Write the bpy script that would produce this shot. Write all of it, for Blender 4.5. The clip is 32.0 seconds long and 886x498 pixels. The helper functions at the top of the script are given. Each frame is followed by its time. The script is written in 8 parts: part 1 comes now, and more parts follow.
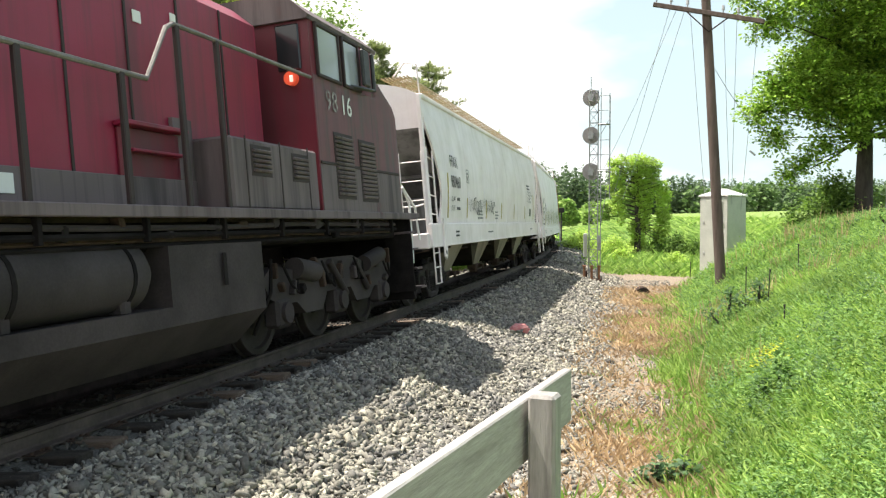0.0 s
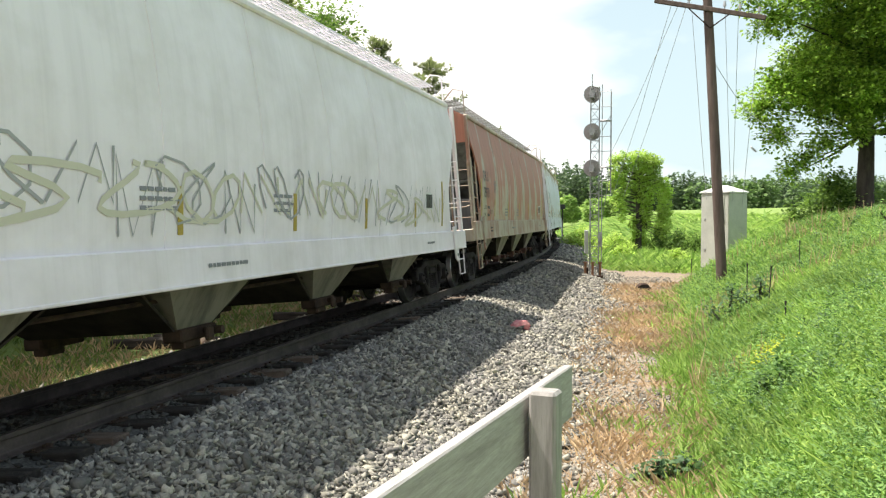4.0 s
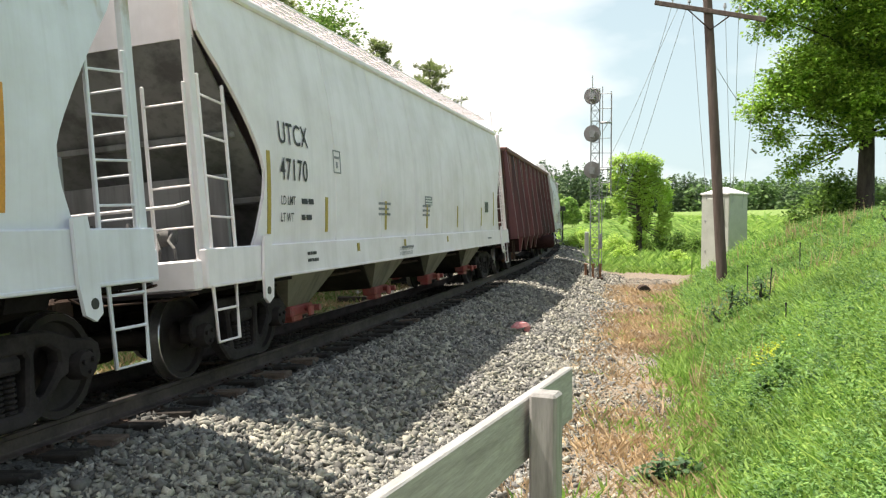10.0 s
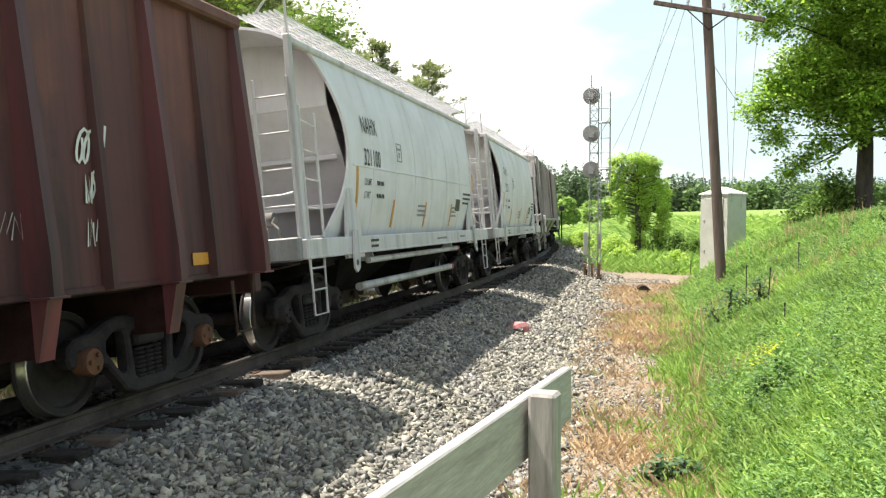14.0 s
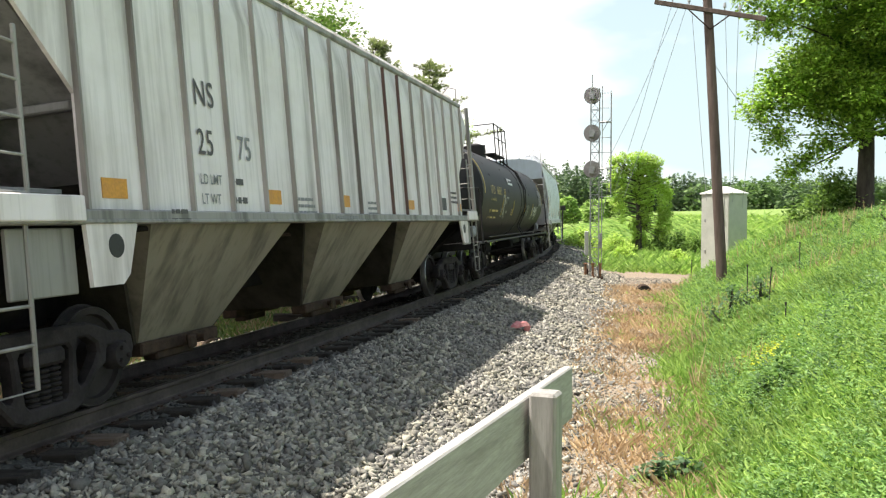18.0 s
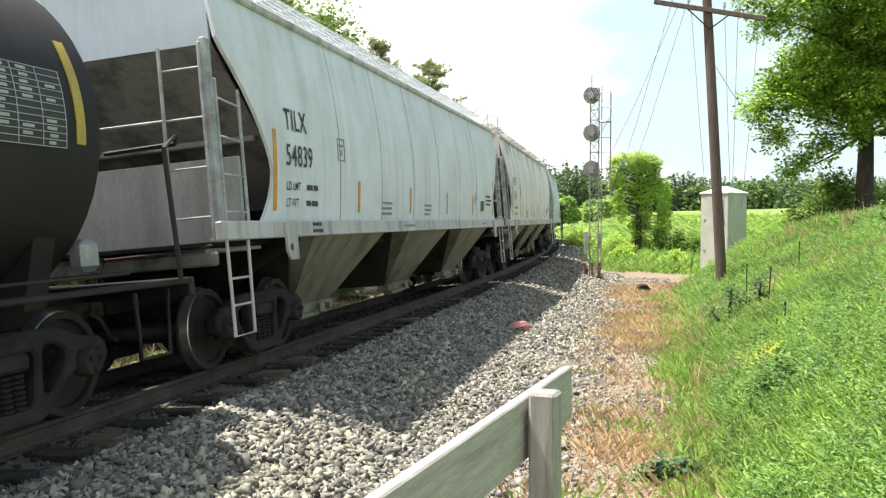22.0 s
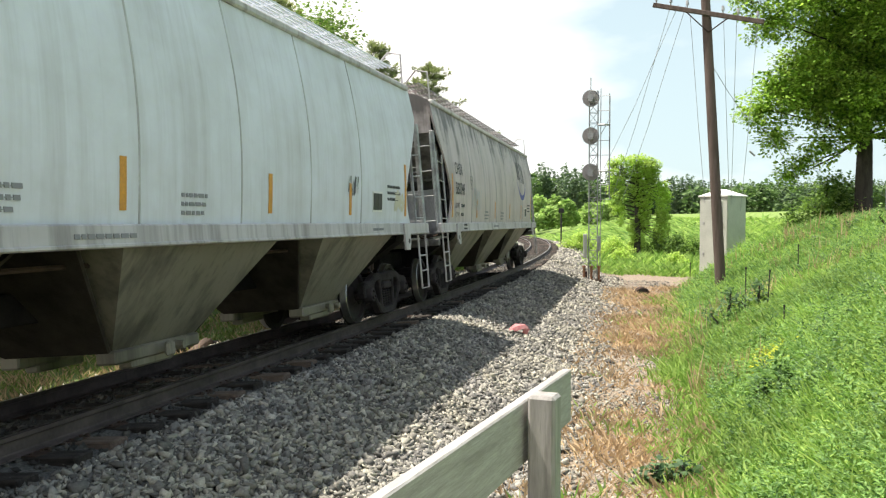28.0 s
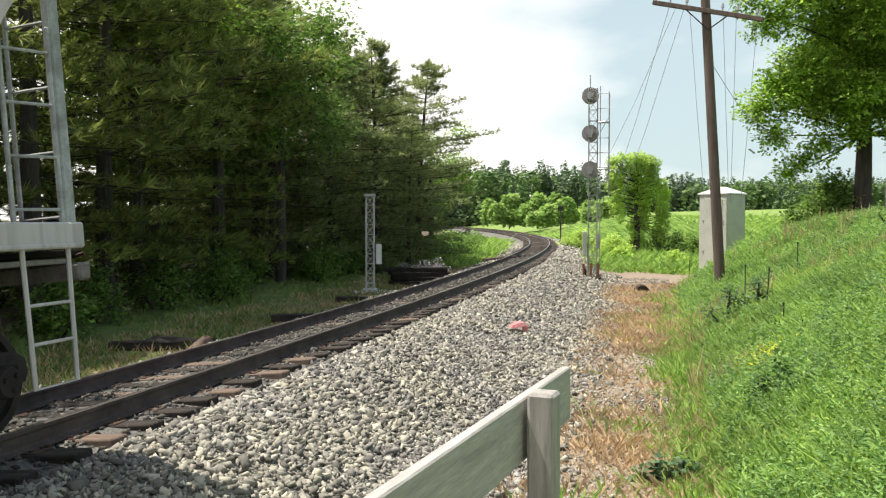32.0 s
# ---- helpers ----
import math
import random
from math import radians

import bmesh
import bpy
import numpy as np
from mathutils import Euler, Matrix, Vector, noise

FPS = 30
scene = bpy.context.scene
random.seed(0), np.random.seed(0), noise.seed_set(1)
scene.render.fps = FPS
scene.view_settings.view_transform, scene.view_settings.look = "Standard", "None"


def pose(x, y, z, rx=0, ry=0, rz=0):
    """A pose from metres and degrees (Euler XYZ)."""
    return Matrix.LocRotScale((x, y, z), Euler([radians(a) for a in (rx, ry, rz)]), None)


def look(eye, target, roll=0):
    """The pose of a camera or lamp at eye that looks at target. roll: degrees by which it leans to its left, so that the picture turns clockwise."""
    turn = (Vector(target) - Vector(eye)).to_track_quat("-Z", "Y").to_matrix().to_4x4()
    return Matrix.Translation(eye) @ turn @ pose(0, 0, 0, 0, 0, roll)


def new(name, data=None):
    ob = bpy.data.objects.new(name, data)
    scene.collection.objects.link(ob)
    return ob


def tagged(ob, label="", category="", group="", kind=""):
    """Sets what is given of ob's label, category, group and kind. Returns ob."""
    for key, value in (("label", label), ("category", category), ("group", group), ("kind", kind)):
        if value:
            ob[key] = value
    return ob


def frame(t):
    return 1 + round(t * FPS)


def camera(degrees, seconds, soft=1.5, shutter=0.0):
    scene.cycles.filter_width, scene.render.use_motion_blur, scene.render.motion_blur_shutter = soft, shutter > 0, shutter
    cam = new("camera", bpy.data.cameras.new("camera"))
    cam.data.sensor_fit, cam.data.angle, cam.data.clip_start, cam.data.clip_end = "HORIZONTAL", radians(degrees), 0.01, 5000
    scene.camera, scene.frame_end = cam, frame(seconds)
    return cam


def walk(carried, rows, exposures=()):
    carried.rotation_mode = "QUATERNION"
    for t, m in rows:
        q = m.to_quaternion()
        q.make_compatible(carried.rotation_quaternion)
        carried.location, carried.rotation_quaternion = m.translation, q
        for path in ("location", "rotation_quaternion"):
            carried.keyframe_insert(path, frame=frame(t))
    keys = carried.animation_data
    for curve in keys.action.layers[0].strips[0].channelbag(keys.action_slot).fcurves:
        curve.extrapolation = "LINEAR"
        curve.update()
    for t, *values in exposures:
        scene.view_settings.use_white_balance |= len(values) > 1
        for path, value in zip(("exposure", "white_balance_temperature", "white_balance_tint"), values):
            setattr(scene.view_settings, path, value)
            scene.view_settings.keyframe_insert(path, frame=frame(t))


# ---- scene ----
EXPO, SKY_GAIN, CLOUD, SUN_POWER = 0.97, 0.10, 0.84, 4.9
cam = camera(55.2, 32.0, 1.25)
EYE, TILT = 1.70, -1.988
# seconds, yaw and pitch of the hand-steadied tripod head, degrees
SHAKE = [
    (0.0, 0.050, 0.122), (0.5, 0.195, -0.173), (1.0, 0.160, -0.041), (1.5, 0.176, 0.199), (2.0, 0.110, -0.284),
    (2.5, 0.093, -0.021), (3.0, 0.138, 0.006), (3.5, 0.133, -0.121), (5.5, 0.079, -0.044), (6.0, 0.101, -0.047),
    (6.5, 0.068, 0.002), (7.0, -0.083, 0.038), (7.5, 0.061, 0.047), (8.0, 0.105, 0.013), (8.5, 0.088, 0.239),
    (9.0, 0.074, 0.071), (9.5, 0.158, -0.300), (10.0, 0.138, 0.010), (10.5, 0.101, 0.027), (11.0, 0.138, 0.064),
    (11.5, 0.088, 0.002), (12.0, 0.110, -0.009), (12.5, 0.101, -0.004), (13.0, 0.052, -0.018), (13.5, 0.059, 0.078),
    (14.0, 0.068, 0.004), (14.5, 0.068, 0.038), (16.5, 0.039, -0.054), (17.0, 0.093, -0.112), (17.5, 0.031, -0.045),
    (18.0, 0.127, -0.030), (18.5, 0.093, -0.009), (19.0, 0.138, -0.119), (19.5, 0.148, 0.002), (20.0, 0.136, 0.010),
    (20.5, 0.145, -0.125), (21.0, 0.068, -0.051), (21.5, 0.103, -0.019), (22.0, 0.094, -0.047), (22.5, 0.105, 0.016),
    (23.0, 0.059, 0.225), (23.5, 0.138, 0.017), (24.0, 0.095, 0.017), (24.5, 0.074, 0.008), (26.5, 0.093, -0.037),
    (27.0, 0.042, -0.044), (27.5, 0.032, -0.050), (28.0, 0.035, 0.152), (28.5, 0.022, -0.043), (29.0, 0.059, -0.054),
    (29.5, 0.017, 0.013), (30.0, 0.043, 0.039), (30.5, -0.016, -0.047), (31.0, 0.005, 0.060), (31.5, 0.010, 0.012),
    (32.0, 0.001, -0.007),
]
# the camera's own slow changes of exposure, in stops; its white balance is a little warm
GAINS = ((0.0, 0.12), (3.0, 0.0), (6.0, 0.08), (8.0, -0.1), (11.0, -0.04), (13.0, 0.22), (14.0, 0.18), (17.0, 0.08), (19.0, 0.12), (21.0, 0.25), (23.0, 0.03), (29.0, 0.0), (30.5, 0.02), (32.0, -0.22))
walk(cam, [(t, pose(0, 0, EYE, 90 + TILT + pitch, 0, yaw)) for t, yaw, pitch in SHAKE], [(t, EXPO + gain, 6850, 12) for t, gain in GAINS])

# ---- sky and sun ----
SUN_EL, SUN_AZ = 66.6, (-0.985, 0.17)
world = bpy.data.worlds.new("sky")
scene.world = world
world.use_nodes = True
wn, wl = world.node_tree.nodes, world.node_tree.links
wn.clear()
w_out, w_bg = wn.new("ShaderNodeOutputWorld"), wn.new("ShaderNodeBackground")
w_sky, w_mix = wn.new("ShaderNodeTexSky"), wn.new("ShaderNodeMix")
w_co, w_map = wn.new("ShaderNodeTexCoord"), wn.new("ShaderNodeMapping")
w_noise, w_ramp = wn.new("ShaderNodeTexNoise"), wn.new("ShaderNodeValToRGB")
w_gain = wn.new("ShaderNodeMix")
w_sky.sky_type, w_sky.sun_disc = "NISHITA", False
w_sky.sun_elevation, w_sky.sun_rotation = radians(SUN_EL), math.atan2(SUN_AZ[0], SUN_AZ[1])
w_gain.data_type, w_gain.blend_type = "RGBA", "MULTIPLY"
w_gain.inputs["Factor"].default_value = 1.0
w_gain.inputs["B"].default_value = (SKY_GAIN, SKY_GAIN, SKY_GAIN, 1)
w_map.inputs["Scale"].default_value = (1.0, 1.0, 2.6)
w_map.inputs["Location"].default_value = (0.35, 0.0, 0.22)
w_noise.inputs["Scale"].default_value, w_noise.inputs["Detail"].default_value = 2.3, 6.0
w_noise.inputs["Roughness"].default_value = 0.48
w_ramp.color_ramp.elements[0].position, w_ramp.color_ramp.elements[0].color = 0.26, (0.0, 0.0, 0.0, 1)
w_ramp.color_ramp.elements[1].position, w_ramp.color_ramp.elements[1].color = 0.49, (1, 1, 1, 1)
w_mix.data_type = "RGBA"
w_mix.inputs["B"].default_value = (CLOUD * 1.0, CLOUD * 0.995, CLOUD * 0.99, 1)
w_bg.inputs["Strength"].default_value = 1.0
wl.new(w_co.outputs["Generated"], w_map.inputs["Vector"])
wl.new(w_map.outputs["Vector"], w_noise.inputs["Vector"])
# the cloud thins out to the right of the line
w_xyz, w_thin = wn.new("ShaderNodeSeparateXYZ"), wn.new("ShaderNodeMath")
w_thin.operation = "MULTIPLY_ADD"
w_thin.inputs[1].default_value = -0.38
wl.new(w_co.outputs["Generated"], w_xyz.inputs["Vector"])
wl.new(w_xyz.outputs["X"], w_thin.inputs[0])
wl.new(w_noise.outputs["Fac"], w_thin.inputs[2])
w_high = wn.new("ShaderNodeMath")
w_high.operation = "MULTIPLY_ADD"
w_high.inputs[1].default_value = -0.30
wl.new(w_xyz.outputs["Z"], w_high.inputs[0])
wl.new(w_thin.outputs["Value"], w_high.inputs[2])
wl.new(w_high.outputs["Value"], w_ramp.inputs["Fac"])
wl.new(w_sky.outputs["Color"], w_gain.inputs["A"])
wl.new(w_ramp.outputs["Color"], w_mix.inputs["Factor"])
# thin cloud veils the blue
w_veil = wn.new("ShaderNodeMix")
w_veil.data_type = "RGBA"
w_haze = wn.new("ShaderNodeMapRange")
w_haze.inputs["From Min"].default_value, w_haze.inputs["From Max"].default_value = 0.15, 0.85
w_haze.inputs["To Min"].default_value, w_haze.inputs["To Max"].default_value = 0.86, 0.30
wl.new(w_xyz.outputs["Z"], w_haze.inputs["Value"])
wl.new(w_haze.outputs["Result"], w_veil.inputs["Factor"])
w_veil.inputs["B"].default_value = (0.385, 0.495, 0.53, 1)
wl.new(w_gain.outputs["Result"], w_veil.inputs["A"])
wl.new(w_veil.outputs["Result"], w_mix.inputs["A"])
wl.new(w_mix.outputs["Result"], w_bg.inputs["Color"])
wl.new(w_bg.outputs["Background"], w_out.inputs["Surface"])
sun = new("sun", bpy.data.lights.new("sun", "SUN"))
sun.data.energy, sun.data.angle, sun.data.color = SUN_POWER, radians(0.6), (1.0, 0.965, 0.875)
ch = math.cos(radians(SUN_EL))
sun_n = math.hypot(*SUN_AZ)
sun.matrix_world = look((-40, 14, 60), (-40 - SUN_AZ[0] / sun_n * ch, 14 - SUN_AZ[1] / sun_n * ch, 60 - math.sin(radians(SUN_EL))))


# ---- materials ----
def material(name):
    m = bpy.data.materials.new(name)
    m.use_nodes = True
    n, l = m.node_tree.nodes, m.node_tree.links
    b = n["Principled BSDF"]
    return m, n, l, b


def noise_node(n, l, scale, stretch=(1, 1, 1), detail=5.0, rough=0.6, offset=0.0):
    co, mp, tx = n.new("ShaderNodeTexCoord"), n.new("ShaderNodeMapping"), n.new("ShaderNodeTexNoise")
    mp.inputs["Scale"].default_value = stretch
    mp.inputs["Location"].default_value = (offset, offset * 0.7, offset * 1.3)
    tx.inputs["Scale"].default_value, tx.inputs["Detail"].default_value, tx.inputs["Roughness"].default_value = scale, detail, rough
    l.new(co.outputs["Object"], mp.inputs["Vector"])
    l.new(mp.outputs["Vector"], tx.inputs["Vector"])
    return tx


def ramp_node(n, l, source, stops):
    r = n.new("ShaderNodeValToRGB")
    e = r.color_ramp.elements
    while len(e) < len(stops):
        e.new(0.5)
    for q, (p, c) in zip(e, stops):
        q.position, q.color = p, (*c, 1) if len(c) == 3 else c
    l.new(source, r.inputs["Fac"])
    return r


def mix_node(n, l, fac, a, b, blend="MIX"):
    x = n.new("ShaderNodeMix")
    x.data_type, x.blend_type = "RGBA", blend
    for key, v in (("Factor", fac), ("A", a), ("B", b)):
        if isinstance(v, (int, float)):
            x.inputs[key].default_value = v
        elif isinstance(v, tuple):
            x.inputs[key].default_value = (*v, 1)
        else:
            l.new(v, x.inputs[key])
    return x.outputs["Result"]


def bump_node(n, l, b, source, strength, distance=0.02):
    u = n.new("ShaderNodeBump")
    u.inputs["Strength"].default_value, u.inputs["Distance"].default_value = strength, distance
    l.new(source, u.inputs["Height"])
    l.new(u.outputs["Normal"], b.inputs["Normal"])


def surf(name, c1, c2, scale=4.0, rough=0.7, metal=0.0, bump=0.15, stretch=(1, 1, 1), fine=40.0, spread=(0.35, 0.65), fine_amount=0.25, bump_distance=0.01, gloss=0.5):
    """Two colours mixed by a coarse noise, broken by a fine one, with fine relief."""
    m, n, l, b = material(name)
    coarse, grain = noise_node(n, l, scale, stretch), noise_node(n, l, fine, stretch, offset=3.1)
    base = ramp_node(n, l, coarse.outputs["Fac"], [(spread[0], c1), (spread[1], c2)]).outputs["Color"]
    dark = ramp_node(n, l, grain.outputs["Fac"], [(0.3, (1 - fine_amount,) * 3), (0.7, (1, 1, 1))]).outputs["Color"]
    l.new(mix_node(n, l, 1.0, base, dark, "MULTIPLY"), b.inputs["Base Color"])
    b.inputs["Roughness"].default_value, b.inputs["Metallic"].default_value = rough, metal
    b.inputs["Specular IOR Level"].default_value = gloss
    bump_node(n, l, b, grain.outputs["Fac"], bump, bump_distance)
    return m


def car_paint(name, c, dirt=(0.16, 0.13, 0.10), dirt_amount=0.4, rust=None, rust_level=0.6, rough=0.55, high=None, bands=0.0, gloss=0.5, panels=0.0):
    """Old car paint: streaks of dirt that run down the sheets, blotches and rust."""
    m, n, l, b = material(name)
    streak = noise_node(n, l, 1.0, (2.0, 3.2, 0.22), 6.0, 0.6)
    thin = noise_node(n, l, 1.0, (9.0, 14.0, 0.5), 4.0, 0.6, 7.0)
    blotch = noise_node(n, l, 1.3, (1, 0.8, 1.0), 7.0, 0.62, 2.0)
    grain = noise_node(n, l, 60.0, (1, 1, 1), 3.0, 0.6, 5.0)
    a = ramp_node(n, l, streak.outputs["Fac"], [(0.48, (0, 0, 0)), (0.66, (dirt_amount,) * 3)]).outputs["Color"]
    t = ramp_node(n, l, thin.outputs["Fac"], [(0.52, (0, 0, 0)), (0.8, (dirt_amount * 0.7,) * 3)]).outputs["Color"]
    col = mix_node(n, l, a, c, dirt)
    col = mix_node(n, l, t, col, tuple(0.7 * x for x in dirt))
    soil = ramp_node(n, l, blotch.outputs["Fac"], [(0.4, (1, 1, 1)), (0.7, (0.86, 0.85, 0.82))]).outputs["Color"]
    col = mix_node(n, l, 1.0, col, soil, "MULTIPLY")
    if rust:
        both = mix_node(n, l, 0.5, blotch.outputs["Fac"], streak.outputs["Fac"])
        if high:
            # rust that starts at the eaves and runs down
            xyz, rise, co = n.new("ShaderNodeSeparateXYZ"), n.new("ShaderNodeMath"), n.new("ShaderNodeTexCoord")
            rise.operation = "MULTIPLY_ADD"
            rise.inputs[1].default_value, rise.inputs[2].default_value = high[1], -high[0] * high[1]
            top, lim = n.new("ShaderNodeMath"), n.new("ShaderNodeClamp")
            lim.inputs["Min"].default_value, lim.inputs["Max"].default_value = -0.25, 0.12
            top.operation = "ADD"
            l.new(co.outputs["Object"], xyz.inputs["Vector"])
            l.new(xyz.outputs["Z"], rise.inputs[0])
            l.new(rise.outputs["Value"], lim.inputs["Value"])
            l.new(lim.outputs["Result"], top.inputs[0])
            l.new(both, top.inputs[1])
            both = top.outputs["Value"]
            if bands:
                # the frames behind the sheet keep it drier: pale stripes at even steps
                wave, soft_edge = n.new("ShaderNodeTexWave"), n.new("ShaderNodeMath")
                wave.bands_direction, wave.wave_profile = "Y", "SIN"
                wave.inputs["Scale"].default_value, wave.inputs["Distortion"].default_value, wave.inputs["Detail"].default_value = 0.16, 0.7, 3.0
                soft_edge.operation = "MULTIPLY_ADD"
                soft_edge.inputs[1].default_value = -bands
                narrow = n.new("ShaderNodeMath")
                narrow.operation = "POWER"
                narrow.inputs[1].default_value = 7.0
                l.new(co.outputs["Object"], wave.inputs["Vector"])
                l.new(wave.outputs["Fac"], narrow.inputs[0])
                l.new(narrow.outputs["Value"], soft_edge.inputs[0])
                l.new(both, soft_edge.inputs[2])
                both = soft_edge.outputs["Value"]
        r = ramp_node(n, l, both, [(rust_level - 0.06, (0, 0, 0)), (rust_level + 0.05, (0.9, 0.9, 0.9))]).outputs["Color"]
        tone = ramp_node(n, l, thin.outputs["Fac"], [(0.3, rust), (0.7, tuple(0.62 * x for x in rust))]).outputs["Color"]
        col = mix_node(n, l, r, col, tone)
    if panels:
        # sheets replaced at different times
        info = n.new("ShaderNodeObjectInfo")
        tone = ramp_node(n, l, info.outputs["Random"], [(0.0, (1 - panels,) * 3), (0.5, (1, 1, 1)), (1.0, (1 + panels, 1 + 0.75 * panels, 1 + 0.7 * panels))]).outputs["Color"]
        col = mix_node(n, l, 1.0, col, tone, "MULTIPLY")
    l.new(col, b.inputs["Base Color"])
    b.inputs["Roughness"].default_value = rough
    b.inputs["Specular IOR Level"].default_value = gloss
    bump_node(n, l, b, grain.outputs["Fac"], 0.05, 0.004)
    return m


def leaf_material(name, c1, c2, back=0.35, rough=0.7):
    """Leaves: each its own shade, with light coming through."""
    m, n, l, b = material(name)
    geo = n.new("ShaderNodeNewGeometry")
    patch = noise_node(n, l, 0.6, (1, 1, 1), 4.0, 0.6)
    ramp = ramp_node(n, l, geo.outputs["Random Per Island"], [(0.0, c1), (1.0, c2)]).outputs["Color"]
    shade = ramp_node(n, l, patch.outputs["Fac"], [(0.35, (0.72, 0.72, 0.72)), (0.65, (1.1, 1.1, 1.0))]).outputs["Color"]
    col = mix_node(n, l, 1.0, ramp, shade, "MULTIPLY")
    l.new(col, b.inputs["Base Color"])
    b.inputs["Roughness"].default_value = rough
    tr, add, out = n.new("ShaderNodeBsdfTranslucent"), n.new("ShaderNodeMixShader"), n["Material Output"]
    l.new(col, tr.inputs["Color"])
    add.inputs["Fac"].default_value = back
    l.new(b.outputs["BSDF"], add.inputs[1])
    l.new(tr.outputs["BSDF"], add.inputs[2])
    l.new(add.outputs["Shader"], out.inputs["Surface"])
    return m


def plain(name, c, rough=0.5, metal=0.0, glow=0.0):
    m, n, l, b = material(name)
    b.inputs["Base Color"].default_value = (*c, 1)
    b.inputs["Roughness"].default_value, b.inputs["Metallic"].default_value = rough, metal
    if glow:
        b.inputs["Emission Color"].default_value, b.inputs["Emission Strength"].default_value = (*c, 1), glow
    return m


M_RAIL = surf("rail_steel", (0.062, 0.050, 0.048), (0.118, 0.094, 0.089), 3.0, 0.7, 0.15, 0.25, (1, 1, 1), 26.0, gloss=0.15)
M_RAIL_TOP = surf("polished_rail_head", (0.22, 0.21, 0.20), (0.12, 0.11, 0.10), 3.0, 0.35, 0.8, 0.05)
M_TIE = surf("weathered_tie_wood", (0.028, 0.025, 0.023), (0.075, 0.064, 0.057), 2.5, 0.95, 0.0, 0.6, (1, 8, 8), 30.0, bump_distance=0.02, gloss=0.15)
M_TIE_NEW = surf("brown_tie_wood", (0.123, 0.08832, 0.068), (0.2214, 0.168, 0.135), 2.5, 0.9, 0.0, 0.6, (1, 9, 9), 26.0, bump_distance=0.02, gloss=0.2)
M_STEEL_DARK = surf("rusty_dark_steel", (0.040, 0.027, 0.022), (0.085, 0.054, 0.040), 6.0, 0.8, 0.1, 0.3, gloss=0.2)
M_BOGIE = surf("grimy_truck_iron", (0.018, 0.0155, 0.0165), (0.050, 0.043, 0.045), 3.0, 0.85, 0.0, 0.3, gloss=0.15)
M_WHEEL = surf("brown_wheel_steel", (0.022, 0.018, 0.0185), (0.048, 0.039, 0.040), 3.0, 0.7, 0.0, 0.1, gloss=0.2)
M_TREAD = surf("polished_wheel_tread", (0.62, 0.62, 0.62), (0.5, 0.49, 0.48), 3.0, 0.28, 0.9, 0.05)
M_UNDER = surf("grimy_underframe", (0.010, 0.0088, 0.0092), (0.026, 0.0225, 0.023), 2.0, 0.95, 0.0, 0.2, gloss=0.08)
M_WOOD = surf("grey_weathered_board", (0.47, 0.45, 0.43), (0.335, 0.315, 0.30), 2.2, 0.85, 0.0, 0.35, (9, 0.8, 9), 14.0, bump_distance=0.006, gloss=0.05)
M_WOOD_POST = surf("grey_weathered_post", (0.38, 0.362, 0.345), (0.24, 0.227, 0.215), 2.2, 0.85, 0.0, 0.4, (9, 9, 0.9), 14.0, bump_distance=0.006)
M_GALV = surf("galvanised_steel", (0.42, 0.43, 0.44), (0.30, 0.31, 0.32), 4.0, 0.5, 0.5, 0.05)
M_SILVER = surf("pale_silver_paint", (0.60, 0.60, 0.59), (0.48, 0.48, 0.47), 4.0, 0.6, 0.0, 0.05)
M_POLE = surf("brown_pole_wood", (0.08, 0.057, 0.048), (0.135, 0.10, 0.088), 2.0, 0.9, 0.0, 0.5, (6, 6, 0.6), 20.0, bump_distance=0.01)
M_BARK = surf("tree_bark", (0.035, 0.029, 0.025), (0.07, 0.06, 0.05), 3.0, 0.95, 0.0, 0.8, (3, 3, 0.7), 12.0, bump_distance=0.03)
M_STAKE = surf("dark_steel_stake", (0.02, 0.02, 0.02), (0.05, 0.045, 0.04), 4.0, 0.8)
M_HUT = surf("grey_green_sheet", (0.50, 0.515, 0.475), (0.42, 0.435, 0.40), 1.5, 0.5, 0.0, 0.05)
M_HUT_ROOF = surf("white_sheet_roof", (0.75, 0.75, 0.75), (0.65, 0.65, 0.65), 1.5, 0.5, 0.0, 0.05)
M_DISC = surf("grey_black_disc", (0.36, 0.34, 0.34), (0.30, 0.285, 0.285), 3.0, 0.7)
M_BLACK = surf("black_paint", (0.018, 0.018, 0.018), (0.03, 0.03, 0.03), 3.0, 0.5)
M_WIRE = plain("wire", (0.34, 0.36, 0.38), 0.6, 0.3)
M_RED = surf("faded_red_plastic", (0.50, 0.13, 0.14), (0.62, 0.30, 0.29), 9.0, 0.6)
M_TEXT = plain("black_stencil", (0.03, 0.03, 0.032), 0.6)
M_FADEDTEXT = plain("worn_black_stencil", (0.10, 0.095, 0.095), 0.7)
M_TABLE = plain("dulled_white_data", (0.36, 0.36, 0.37), 0.7)
M_GREYTEXT = plain("grey_stencil", (0.22, 0.22, 0.23), 0.6)
M_WHITETEXT = plain("white_stencil", (0.72, 0.72, 0.70), 0.6)
M_YELLOW = surf("yellow_reflector", (0.50, 0.36, 0.05), (0.42, 0.30, 0.06), 8.0, 0.5)
M_ORANGE = surf("orange_reflector", (0.72, 0.33, 0.04), (0.62, 0.28, 0.05), 8.0, 0.5)
M_PINE = leaf_material("pine_needles", (0.075, 0.115, 0.030), (0.33, 0.38, 0.105), 0.45)
# brighter copy of the pine needles: light on the edge trees, in the colour
M_PINE_LIT = leaf_material("lit_grey_green_needles", (0.11, 0.155, 0.065), (0.40, 0.47, 0.20), 0.5)
M_MAPLE = leaf_material("maple_leaves", (0.0885, 0.207, 0.0253), (0.472, 0.69, 0.115), 0.5)
